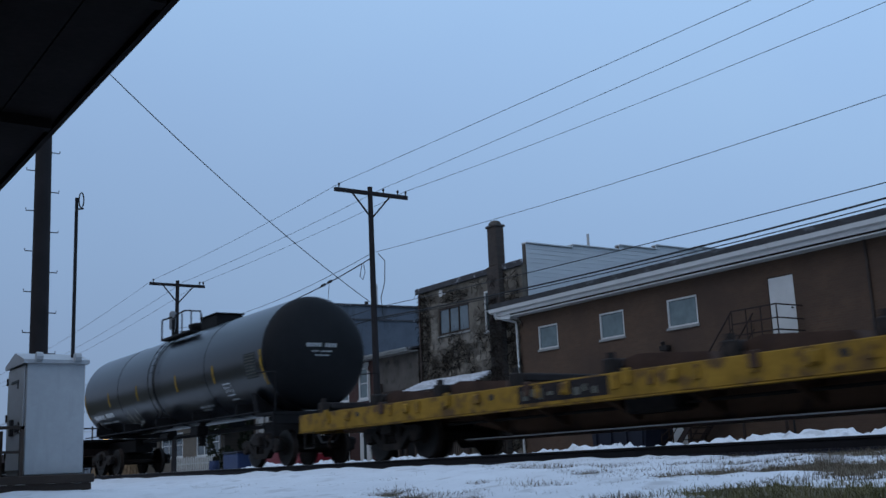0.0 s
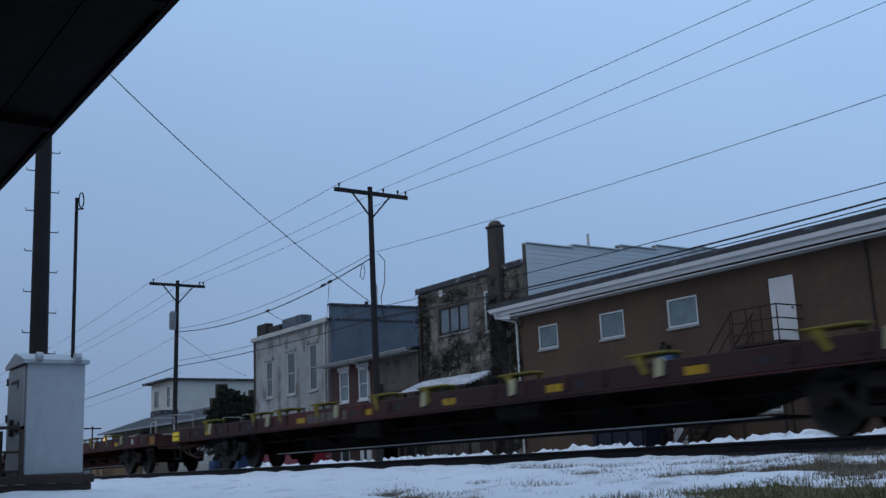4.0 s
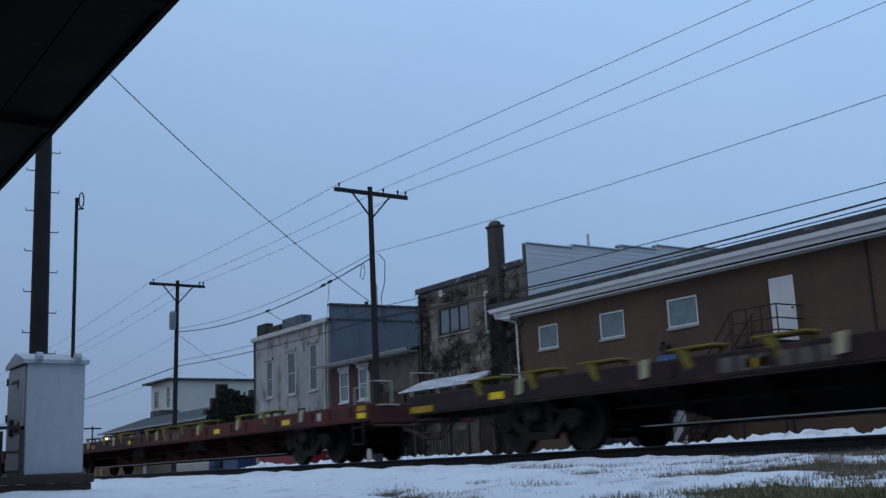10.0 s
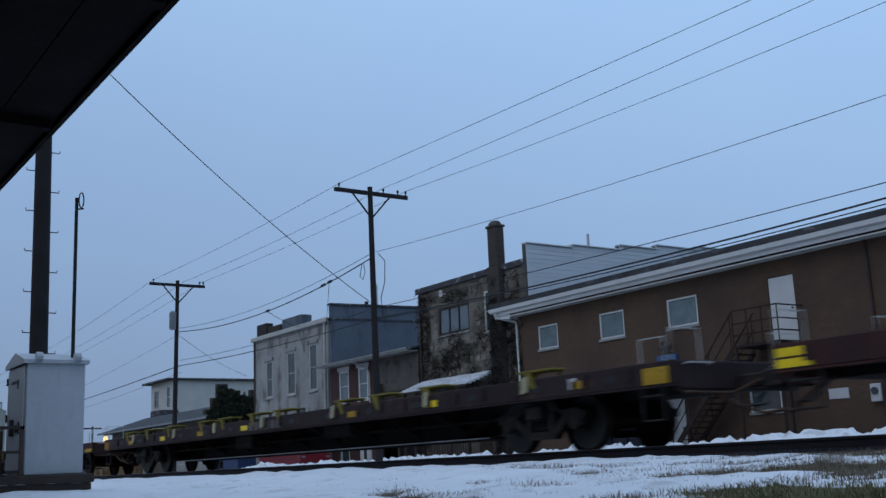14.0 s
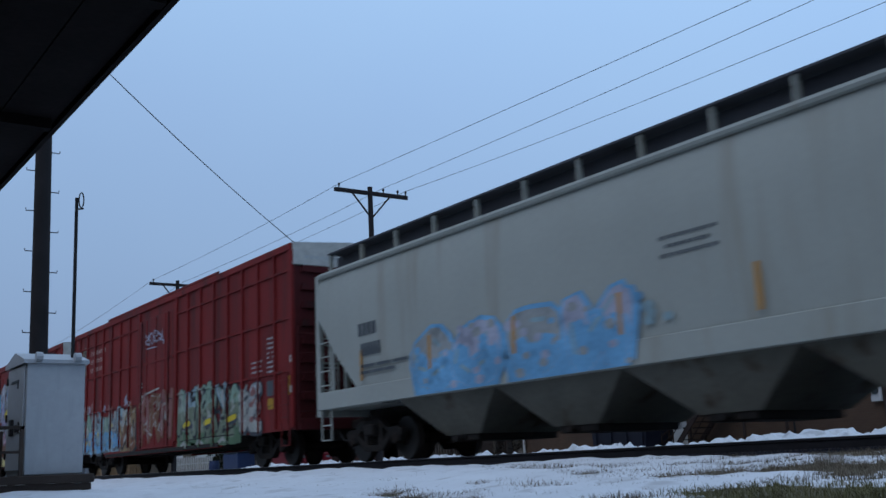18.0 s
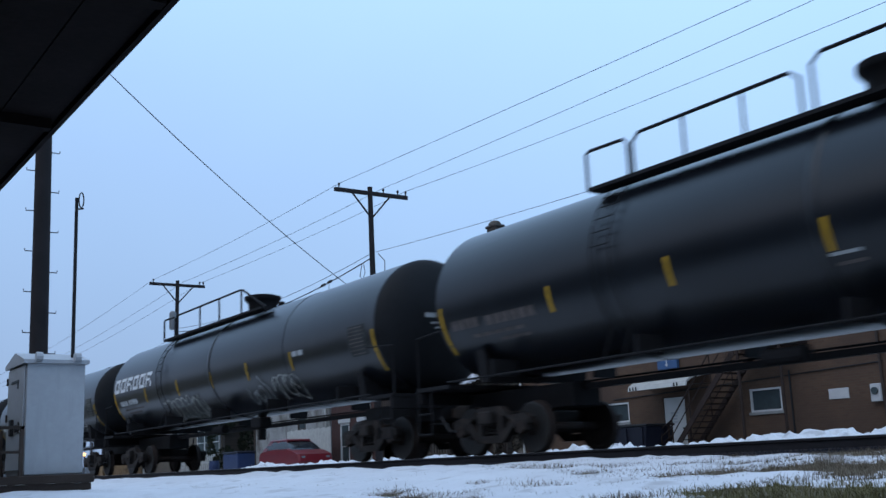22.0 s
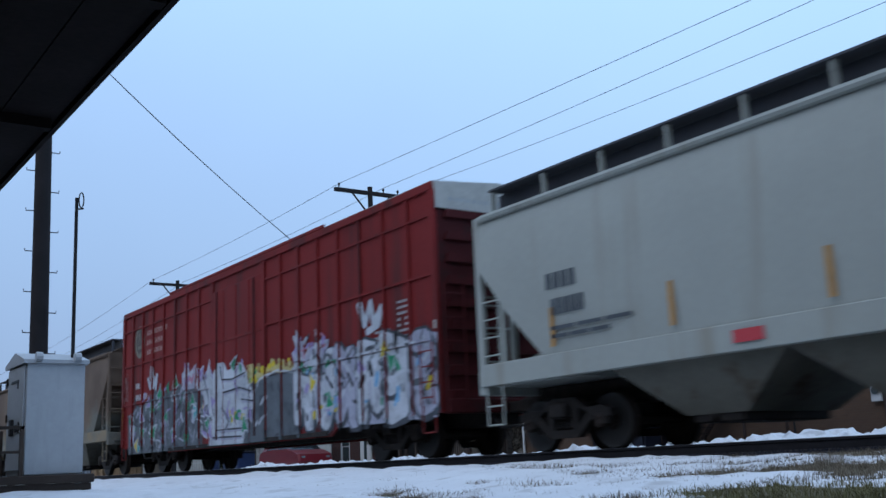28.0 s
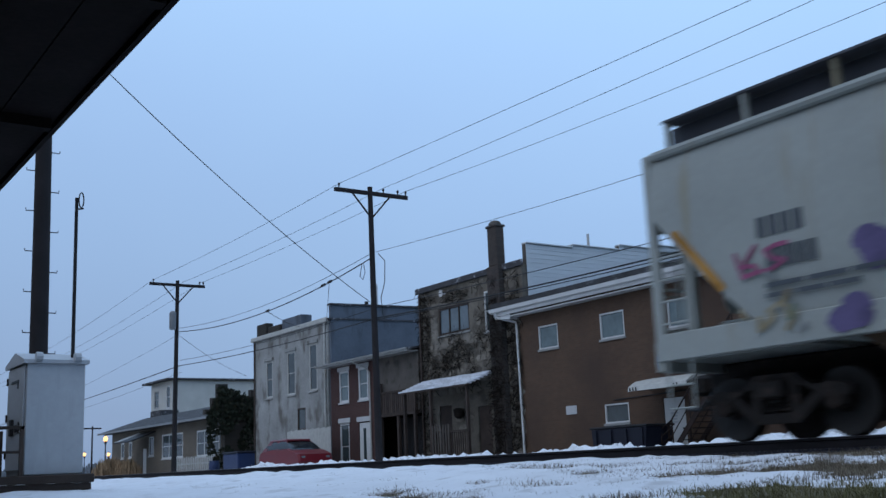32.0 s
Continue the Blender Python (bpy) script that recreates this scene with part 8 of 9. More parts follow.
# -- tank car --
def tank(u0, u1, long_walk, label, lettering, paint=None, short_at=-1.2, small_dome=False, r=1.49, cz=2.84, plate=0.0, strips=(), band=(-0.61, -0.17), ends=(-0.97, -0.12), data="bar_worn", square=0.0, joined=False, housing=False):
    """u0 and u1 are where the shell turns into its dished heads."""
    t, h = car_root("tank_car", label, "tank car", u0, u1)
    part("shell", G().lathe_x([(-h, r - 0.05), (-h, r), (0.0, r), (h, r), (h, r - 0.05)], 0, cz, 48), M["tank_black"], t, smooth=40)
    deep = 0.46
    for d in (-1, 1):
        dish = [(d * (h - 0.005 + deep * math.cos(a)), r * 0.996 * math.sin(a)) for a in [radians(q) for q in (90, 84, 77, 70, 62, 54, 46, 38, 30, 22, 14, 7, 0.6)]]
        part("dished_head", G().lathe_x(dish[::d], 0, cz, 48), M["tank_head"], t, "matt black dished tank end", smooth=60)
    for d in (-0.5, 0.5):
        part("weld_band", G().lathe_x([(d * h - 0.05, r + 0.004), (d * h - 0.045, r + 0.010), (d * h + 0.045, r + 0.010), (d * h + 0.05, r + 0.004)], 0, cz, 40), M["tank_black"], t, smooth=40)
    part("jacket_seam", G().lathe_x([(-0.35, r + 0.004), (-0.33, r + 0.02), (-0.22, r + 0.02), (-0.20, r + 0.004)], 0, cz, 40), M["tank_black"], t, smooth=40)
    for d in (-1, 1):
        e = d * (h + 0.75)
        part("stub_sill", G().bbox(min(e, d * (h - 2.4)), -0.32, 0.75, max(e, d * (h - 2.4)), 0.32, 1.18, 0.02), M["tank_fit"], t)
        part("cradle", G().prism([(-1.15, 1.28), (1.15, 1.28), (1.24, 1.86), (1.10, 1.74), (0.8, 1.55), (0, 1.40), (-0.8, 1.55), (-1.10, 1.74), (-1.24, 1.86)], "x", d * (h - 1.1), d * (h - 0.85)), M["tank_fit"], t)
        part("end_platform", G().box(min(e, d * (h - 0.3)), -1.5, 1.22, max(e, d * (h - 0.3)), 1.5, 1.29), M["tank_fit"], t)
        part("end_beam", G().bbox(min(e, e - d * 0.12), -1.5, 0.98, max(e, e - d * 0.12), 1.5, 1.22, 0.02), M["tank_fit"], t)
        g = G()
        for s in (-1, 1):
            g.tube([(e, s * 1.45, 1.25), (e, s * 1.45, 2.25), (d * (h - 0.2), s * 1.50, 2.3)], 0.02)
            g.tube([(e - d * 0.05, s * 1.5, 0.42), (e - d * 0.05, s * 1.5, 1.25)], 0.018).tube([(e - d * 0.5, s * 1.5, 0.42), (e - d * 0.5, s * 1.5, 1.25)], 0.018).tube([(e - d * 0.05, s * 1.5, 0.42), (e - d * 0.5, s * 1.5, 0.42)], 0.018).tube([(e - d * 0.05, s * 1.5, 0.8), (e - d * 0.5, s * 1.5, 0.8)], 0.018)
        part("end_rail", g, M["tank_fit"], t)
        coupler(t, e, d, 0.62)
        bogie(t, d * (h - 0.95))
    for s in (-1, 1):
        part("side_pipe", G().tube([(-h + 0.2, s * 1.42, 1.34), (h - 0.2, s * 1.42, 1.34)], 0.022, 6), M["tank_fit"], t)
        for k in range(5):
            x = -h + 1.6 + (2 * h - 3.2) * k / 4
            part("bracket", G().box(x - 0.03, min(s * 1.45, s * 0.9), 1.33, x + 0.03, max(s * 1.45, s * 0.9), 1.62), M["tank_fit"], t)
    part("underside_gear", G().cyl((-2.0, -0.5, 1.12), (-1.3, -0.5, 1.12), 0.12, n=12).bbox(0.9, -0.7, 1.02, 1.5, -0.35, 1.30, 0.03).cyl((0.1, 0, 0.75), (0.1, 0, 1.5), 0.12, n=10).box(-h + 2, -0.06, 1.05, h - 2, 0.06, 1.15), M["tank_fit"], t)
    top = cz + r
    x0, x1 = (-4.65, 2.6) if long_walk else (short_at, short_at + (3.3 if small_dome else 4.2))
    c0 = x0 + (1.0 if long_walk else 0.55)
    ds = 0.62 if small_dome else 0.78
    dome_x = 0.2 if long_walk else x0 + (0.45 if small_dome else 0.85)
    dt = top - (0.22 if small_dome else 0.0)
    if housing:
        hs = part("valve_housing", G().bbox(x0 + 1.5, -0.42, top - 0.12, x0 + 2.75, 0.42, top + 0.30, 0.03), M["tank_fit"], t, "boxy black valve housing")
        part("housing_lid", G().bbox(x0 + 1.45, -0.46, top + 0.302, x0 + 2.8, 0.46, top + 0.34, 0.012), M["tank_fit"], hs)
    dm_ = part("dome", G().lathe_z([(dt - 0.1, 0.52 * ds), (dt + 0.06, 0.50 * ds), (dt + 0.30, 0.53 * ds), (dt + 0.38, 0.62 * ds), (dt + 0.42, 0.66 * ds), (dt + 0.50, 0.66 * ds), (dt + 0.51, 0.3 * ds)], dome_x, 0, 20), M["tank_fit"], t, smooth=40)
    part("dome_lid", G().lathe_z([(dt + 0.505, 0.5 * ds), (dt + 0.54, 0.47 * ds), (dt + 0.56, 0.1)], dome_x, 0, 16), M["tank_fit"], dm_)
    part("valve", G().cyl((dome_x + 1.0, 0.1, top - 0.05), (dome_x + 1.0, 0.1, top + 0.22), 0.10, n=10).bbox(dome_x - 1.2, -0.15, top - 0.05, dome_x - 0.95, 0.15, top + 0.12, 0.02), M["tank_fit"], t)
    for s in (-1, 1):
        y = s * 1.13
        lo_, hi_ = top - 0.17, top + 0.44
        part("walkway", G().box(x0, min(y + s * 0.03, y - s * 0.28), lo_ - 0.06, x0 + 2.4 if small_dome else x1, max(y + s * 0.03, y - s * 0.28), lo_), M["tank_fit"], t)
        g = G()
        g.tube([(x0, y, lo_), (x0, y, hi_ - 0.04), (x0 + 0.08, y, hi_), (x0 + 0.85, y, hi_ - 0.02), (x0 + 0.95, y, hi_ - 0.12), (x0 + 0.95, y, lo_)], 0.028, 6)
        if joined:
            g.tube([(x0 + 1.0, y, lo_), (x0 + 1.0, y, hi_ - 0.12), (x0 + 1.15, y, hi_), (1.25, y, hi_ + 0.03), (1.4, y, hi_), (2.85, y, top - 0.22), (2.85, y, top - 0.36)], 0.028, 6)
            for x in (-1.67, -0.23, 1.3):
                g.tube([(x, y, lo_), (x, y, hi_)], 0.024, 6)
        elif long_walk:
            g.tube([(x0 + 1.05, y, lo_), (x0 + 1.05, y, hi_ - 0.12), (x0 + 1.2, y, hi_), (-0.65, y, hi_), (-0.5, y, hi_ - 0.12), (-0.5, y, lo_)], 0.028, 6)
            g.tube([(-0.3, y, lo_), (-0.3, y, hi_), (-0.15, y, hi_ + 0.12), (1.1, y, hi_ + 0.12), (x1, y, hi_ - 0.30), (x1, y, lo_)], 0.028, 6)
            for x in (x0 + 2.1, x0 + 3.2, 1.1):
                g.tube([(x, y, lo_), (x, y, hi_)], 0.024, 6)
        elif small_dome:
            g.tube([(x0 + 1.1, y, lo_), (x0 + 1.1, y, hi_ - 0.10), (x0 + 1.25, y, hi_), (x0 + 2.0, y, hi_ + 0.03), (x1 - 0.1, y, hi_ - 0.16), (x1, y, hi_ - 0.26), (x1, y, lo_ - 0.05)], 0.026, 6)
            for x in (x0 + 1.75, x0 + 2.5):
                g.tube([(x, y, lo_), (x, y, hi_ - 0.03)], 0.022, 6)
        else:
            g.tube([(x0 + 1.1, y, lo_), (x0 + 1.1, y, hi_ - 0.10), (x0 + 1.25, y, hi_), (x0 + 1.9, y, hi_ + 0.04), (x1, y, hi_ - 0.25), (x1, y, lo_)], 0.028, 6)
            g.tube([(x0 + 1.75, y, lo_), (x0 + 1.75, y, hi_)], 0.024, 6)
        part("safety_rail", g, M["tank_fit"], t)
        lad = G()
        for k in range(9):
            a = radians(8 + 8.6 * k)
            yy, zz = s * (r + 0.09) * math.cos(a), cz + (r + 0.09) * math.sin(a)
            lad.tube([(c0 - 0.62, yy, zz), (c0 - 0.20, yy, zz)], 0.010, 5)
        for xx in (c0 - 0.62, c0 - 0.20):
            lad.tube([(xx, s * (r + 0.09) * math.cos(a), cz + (r + 0.09) * math.sin(a)) for a in [radians(-40 + 12 * k) for k in range(11)]], 0.013, 5)
            lad.tube([(xx, s * (r + 0.09) * math.cos(radians(-40)), cz + (r + 0.09) * math.sin(radians(-40))), (xx, s * 1.42, 1.3)], 0.013, 5)
        part("side_ladder", lad, M["tank_fit"], t)

    def curved(xa, xb, z0, z1, key, name, lab="", skew=0.0):
        """A strip painted on the round of the depot side."""
        n = 6
        gg = G()
        pts = []
        for k in range(n + 1):
            z = z0 + (z1 - z0) * k / n
            yq = -math.sqrt(max(0.01, (r + (0.004 if key == "panel_dull" else 0.008)) ** 2 - (z - cz) ** 2))
            pts.append(((xa + skew * k / n, yq, z), (xb + skew * k / n, yq, z)))
        for (a, b), (c, d) in zip(pts, pts[1:]):
            gg.add([a, b, d, c], [(0, 1, 2, 3)])
        return part(name, gg, M[key], t, lab)

    for d in (-1, 1):
        curved(d * (h - 0.10) - 0.05, d * (h - 0.10) + 0.05, cz + ends[0], cz + ends[1], "reflect_yellow", "reflector", "yellow reflective strip")
    for x in strips:
        curved(x - 0.045, x + 0.045, cz + band[0], cz + band[1], "reflect_yellow", "reflector")
    if square:
        curved(square, square + 0.55, cz - 0.58, cz - 0.18, "reflect_yellow", "yellow_panel", "yellow square panel")
        for k in range(2):
            curved(square + 3.7, square + 5.6 - 0.6 * k, cz - 0.72 - 0.13 * k, cz - 0.67 - 0.13 * k, "bar_dim", "data_line")
    curved(h - 1.12, h - 0.40, cz - 0.60, cz + 0.04, "panel_dull", "data_panel", "dull grey stencilled data panel")
    # the data panel: close rows of short dashes beside the front strip
    for k in range(8):
        xk = h - 1.08 + 0.02 * (k % 2)
        while xk < h - 0.52:
            wk = 0.07 + 0.05 * ((k * 5 + int(xk * 37)) % 4)
            curved(xk, min(xk + wk, h - 0.44), cz - 0.02 - 0.078 * k, cz + 0.004 - 0.078 * k, data, "data_line")
            xk += wk + 0.035
    if plate:
        for a_, b_, c_, d_ in ((0.0, 0.46, -0.90, -0.875), (0.0, 0.46, -0.605, -0.58), (0.0, 0.03, -0.875, -0.605), (0.43, 0.46, -0.875, -0.605), (0.13, 0.17, -0.80, -0.68), (0.25, 0.29, -0.80, -0.68), (0.17, 0.25, -0.70, -0.675)):
            curved(plate + a_, plate + b_, cz + c_, cz + d_, "bar_white", "test_plate")
        curved(plate + 0.05, plate + 0.5, cz - 1.02, cz - 0.98, "bar_grey", "test_plate")
    for k, (a, w_, z, hh, n, key) in enumerate(lettering):
        for j in range(n):
            xa, xb = -h + a + w_ * j / n, -h + a + w_ * (j + 0.80) / n
            if hh < 0.4:
                curved(xa, xb, z, z + hh, key, "lettering")
                continue
            # a large plain ring, some open at one side
            wd = 0.11
            lean = 0.10
            curved(xa, xa + wd, z, z + hh, key, "lettering", skew=lean)
            curved(xa + wd + lean * 0.78, xb + lean * 0.78, z + hh - 0.10, z + hh, key, "lettering", skew=lean * 0.22)
            if j % 3 == 2:
                curved(xb - wd, xb, z, z + hh * 0.40, key, "lettering", skew=lean * 0.4)
                curved(xb - wd, xb, z + hh * 0.70, z + hh - 0.10, key, "lettering", skew=lean * 0.3)
                curved(xa + wd, xb - wd, z + hh * 0.40, z + hh * 0.58, key, "lettering", skew=lean * 0.3)
            else:
                curved(xb - wd, xb, z + 0.10, z + hh - 0.10, key, "lettering", skew=lean * 0.6)
                curved(xa + wd, xb, z, z + 0.10, key, "lettering", skew=lean * 0.22)
    if paint:
        rp = random.Random(int(-u0))
        for a, b, z0, z1, key, n in paint:
            loops = max(3, n // 4)
            for k in range(loops):
                # one round, open outline with a tail, as sprayed with one turn of the arm
                mx, mz = a + (b - a) * (k + 0.5) / loops, (z0 + z1) / 2 + rp.uniform(-0.06, 0.06)
                rx, rz = (b - a) / loops * rp.uniform(0.45, 0.75), (z1 - z0) * rp.uniform(0.32, 0.52)
                start, sweep, spin = rp.uniform(0, 6.28), rp.uniform(3.8, 6.0), rp.choice((-1, 1))
                line = []
                for j in range(13):
                    q = start + spin * sweep * j / 12
                    line.append((mx + rx * math.cos(q) + 0.25 * rz * math.sin(q), mz + rz * math.sin(q) * (1 + 0.15 * math.sin(2 * q + k))))
                line.append((line[-1][0] + spin * rp.uniform(-0.25, 0.25), line[-1][1] + rp.uniform(-0.22, 0.22)))
                gg, wd = G(), rp.uniform(0.016, 0.032)
                for j, (p, q) in enumerate(zip(line, line[1:])):
                    ln = math.hypot(q[0] - p[0], q[1] - p[1]) or 1.0
                    ox, oz = -(q[1] - p[1]) / ln * wd, (q[0] - p[0]) / ln * wd
                    ex, ez = (q[0] - p[0]) / ln * wd * 0.5, (q[1] - p[1]) / ln * wd * 0.5
                    quad = []
                    for x, z in ((p[0] - ex - ox, p[1] - ez - oz), (p[0] - ex + ox, p[1] - ez + oz), (q[0] + ex + ox, q[1] + ez + oz), (q[0] + ex - ox, q[1] + ez - oz)):
                        quad.append((x, -math.sqrt(max(0.01, (r + 0.009 + 0.0012 * k + 0.0002 * j) ** 2 - (z - cz) ** 2)), z))
                    gg.add(quad, [(0, 1, 2, 3)])
                part("spray_stroke", gg, M[key], t)
    # end marks
    g = G()
    for k, (w_, z, n) in enumerate(((0.86, cz + 0.10, 10), (0.58, cz - 0.03, 9), (0.40, cz - 0.13, 6))):
        for j in range(n):
            if (k == 0 and j == 5) or (k == 1 and j == 3):
                continue
            yq = -w_ / 2 + w_ * j / n
            g.box(h + deep - 0.06, yq, z, h + deep + 0.002, yq + w_ / n * 0.70, z + (0.095 if k == 0 else 0.035))
    tagged(part("end_lettering", g, M["bar_grey"], t), kind="stuff")
    return t


# -- eighty-nine-foot flat car --
# plates at the car ends: inset, width, depth of the lower edge under the deck, height, paint
TWO_BARS = [(0.05, 0.53, 0.31, 0.11, "reflect_bright"), (0.05, 0.53, 0.17, 0.11, "reflect_bright")]
LOW_STRIP = [(0.03, 0.78, 0.33, 0.12, "reflect_yellow")]
DULL_PLATE = [(0.06, 0.45, 0.33, 0.25, "flat_ochre")]
REAR_PLATES = {20: DULL_PLATE, 21: TWO_BARS, 22: DULL_PLATE, 23: [(0.02, 0.36, 0.31, 0.22, "reflect_bright"), (0.40, 0.9, 0.17, 0.12, "flat_ochre")], 24: LOW_STRIP, 25: LOW_STRIP, 26: TWO_BARS, 27: DULL_PLATE,
               28: [(0.25, 0.7, 0.24, 0.09, "flat_ochre"), (0.95, 0.3, 0.30, 0.2, "red_mark")]}
FRONT_PLATES = {20: LOW_STRIP, 21: [(0.30, 0.5, 0.26, 0.19, "flat_ochre")], 22: DULL_PLATE, 23: [(0.02, 0.42, 0.30, 0.15, "reflect_bright"), (0.25, 0.8, 0.13, 0.11, "flat_ochre")], 24: [(0.10, 0.72, 0.29, 0.13, "reflect_yellow")],
                25: [(0.10, 0.36, 0.30, 0.11, "reflect_bright"), (0.10, 0.36, 0.15, 0.11, "reflect_yellow")], 26: [(0.25, 0.30, 0.28, 0.18, "flat_ochre")], 27: [(0.12, 0.5, 0.32, 0.24, "reflect_yellow")], 28: LOW_STRIP}


def flat(u0, u1, paint, belly, seed, label, first=False):
    t, h = car_root("flat_car", label, "flat car", u0, u1)
    rf = random.Random(seed)
    W, D, deep = (1.42, 1.11, 0.38) if first else (1.42, 1.18, 0.335)
    part("deck", G().box(-h + 0.1, -W + 0.06, D - 0.06, h - 0.1, W - 0.06, D - 0.012), M["deck"], t)
    for s in (-1, 1):
        a, b = sorted((s * W, s * (W - 0.09)))
        side = part("side_sill", G().bbox(-h, a, D - deep, h, b, D, 0.012), M[paint], t)
        part("sill_flange", G().box(-h, min(s * W, s * (W - 0.2)), D - deep - 0.025, h, max(s * W, s * (W - 0.2)), D - deep - 0.002), M[paint], side)
        for k in range(int(2 * h / 0.9)):
            x = -h + 0.5 + 0.9 * k + rf.uniform(-0.1, 0.1)
            if rf.random() < 0.55:
                part("stake_pocket", G().bbox(x - 0.06, min(s * W, s * (W + 0.04)), D - 0.25, x + 0.06, max(s * W, s * (W + 0.04)), D - 0.04, 0.008), M[paint], side)
    # fish-bellied centre sill, its lower flange dusted with snow
    fb = [(-h + 0.2, D - 0.07), (-h + 0.2, D - 0.42), (-h + 5.0, D - 0.42), (-h + 6.8, 0.33), (h - 6.8, 0.33), (h - 5.0, D - 0.42), (h - 0.2, D - 0.42), (h - 0.2, D - 0.07)]
    part("centre_sill", G().prism(fb, "y", -0.38, 0.38), M[belly], t)
    part("sill_base", G().box(-h + 5.4, -0.60, 0.295, h - 5.4, 0.60, 0.329), M[belly], t)
    for s in (-1, 1):
        a, b = sorted((s * 0.601, s * 0.66))
        part("ledge_snow", G().bbox(-h + 5.5, a, 0.300, h - 5.5, b, 0.322, 0.005), M["snow_ledge"], t, "thin line of snow caked along the lower flange")
    for k in range(9):
        x = -h + 6.5 + (2 * h - 13) * k / 8
        for s in (-1, 1):
            part("cross_bearer", G().prism([(s * 0.39, 0.42), (s * 0.39, D - 0.08), (s * (W - 0.1), D - 0.08), (s * (W - 0.1), D - 0.3)], "x", x - 0.03, x + 0.03), M[belly], t)
    for k in range(24):
        x = -h + 0.9 + (2 * h - 1.8) * k / 23
        part("floor_beam", G().box(x - 0.04, -W + 0.1, D - 0.20, x + 0.04, W - 0.1, D - 0.062), M[belly], t)
    for d in (-1, 1):
        part("end_sill", G().bbox(min(d * h, d * (h - 0.2)), -W + 0.1, D - 0.42, max(d * h, d * (h - 0.2)), W - 0.1, D - 0.002, 0.02), M[paint], t)
        coupler(t, d * (h - 0.1), d, 0.82)
        ym = -W + 0.12
        if not first:
            for q in (-1, 1):
                xe = d * (h - 0.06)
                part("grab_frame", G().tube([(xe, q * 1.40, D - 0.1), (xe, q * 1.40, D + 0.46), (xe, q * 0.80, D + 0.46), (xe, q * 0.80, D - 0.1)], 0.014, 6), M["white_worn"], t)
                part("grab_iron", G().tube([(d * h, q * 1.2, D - 0.06), (d * (h + 0.06), q * 1.2, D - 0.04), (d * (h + 0.06), q * 0.7, D - 0.04), (d * h, q * 0.7, D - 0.06)], 0.013, 6), M["white_worn"], t)
            if d > 0:
                part("grab_frame", G().tube([(h - 0.28, ym, D - 0.1), (h - 0.28, ym, D + 0.36), (h - 0.76, ym, D + 0.36), (h - 0.76, ym, D - 0.1)], 0.014, 6), M["white_worn"], t)
        lad = G()
        for z in (0.35, 0.7):
            lad.tube([(d * (h - 0.25), -W + 0.02, z), (d * (h - 0.68), -W + 0.02, z)], 0.018)
        for x in (0.25, 0.68):
            lad.tube([(d * (h - x), -W + 0.02, 0.35), (d * (h - x), -W + 0.02, D - 0.3)], 0.018)
        part("step", lad, M["steel_dark"], t)
        bogie(t, d * (h - 3.45))
        part("uncoupling_lever", G().tube([(d * (h + 0.05), -W + 0.1, 0.72), (d * (h + 0.12), -0.4, 0.70), (d * (h + 0.5), -0.1, 0.9)], 0.026), M["deck_rust"], t)
        part("air_hose", G().tube([(d * (h - 0.1), -0.55, 0.74), (d * (h + 0.3), -0.5, 0.52), (d * (h + 0.62), -0.3, 0.38), (d * (h + 0.85), -0.2, 0.42)], 0.03, 6), M["deck_rust"], t)
    part("brake_gear", G().cyl((2.0, -0.8, 0.75), (3.2, -0.8, 0.75), 0.2, n=12).bbox(-3.2, -0.95, 0.5, -2.1, -0.5, 0.85, 0.04).tube([(-h + 5, -0.7, 0.62), (h - 5, -0.7, 0.62)], 0.03), M["steel_dark"], t)
    if first:
        for k in range(11):
            x = -h + 0.7 + 2.35 * k
            for s in (-1, 1):
                ys_ = s * (W - 0.12)
                part("stanchion", G().bbox(x, min(ys_, ys_ - s * 0.2), D, x + 0.22, max(ys_, ys_ - s * 0.2), D + 0.24, 0.02).cyl((x + 0.11, ys_ - s * 0.1, D + 0.24), (x + 0.11, ys_ - s * 0.1, D + 0.33), 0.07, n=8), M["steel_dark"], t)
                part("side_block", G().bbox(x + 0.6, min(s * W, s * (W + 0.06)), D - 0.20, x + 0.74, max(s * W, s * (W + 0.06)), D + 0.04, 0.015), M["deck_rust" if k % 2 else "flat_yellow"], t)
                part("side_block", G().bbox(x + 1.5, min(s * W, s * (W + 0.07)), D - 0.24, x + 1.68, max(s * W, s * (W + 0.07)), D - 0.05, 0.03), M["flat_yellow"], t)
                # Black oval laid on the sill; its colour stands for the hole's shade.
                oval = [(x + 2.0 + 0.07 * math.cos(a_), D - 0.14 + 0.06 * math.sin(a_)) for a_ in [6.283 * q / 10 for q in range(10)]]
                a, b = sorted((s * (W + 0.0005), s * (W + 0.005)))
                part("sill_hole", G().prism(oval, "y", a, b), M["black_iron"], t)
                a, b = sorted((s * (W - 0.4), s * (W - 0.75)))
                if k % 3:
                    part("ramp_plank", G().prism([(x + 0.2, D), (x + 0.2, D + 0.22), (x + 0.5, D + 0.28), (x + 1.9, D + 0.16), (x + 2.0, D)], "y", a, b), M["deck_rust"], t)
            part("cross_bar", G().bbox(x + 0.02, -W + 0.35, D + 0.10, x + 0.2, W - 0.35, D + 0.24, 0.02), M["tie"], t)
        g = G()
        for j in range(9):
            if j != 4:
                xa = -5.08 + 0.215 * j
                g.box(xa, -W - 0.008, D - 0.27 + 0.05 * (j % 2), xa + rf.uniform(0.06, 0.15), -W - 0.006, D - 0.15 + rf.uniform(-0.02, 0.07))
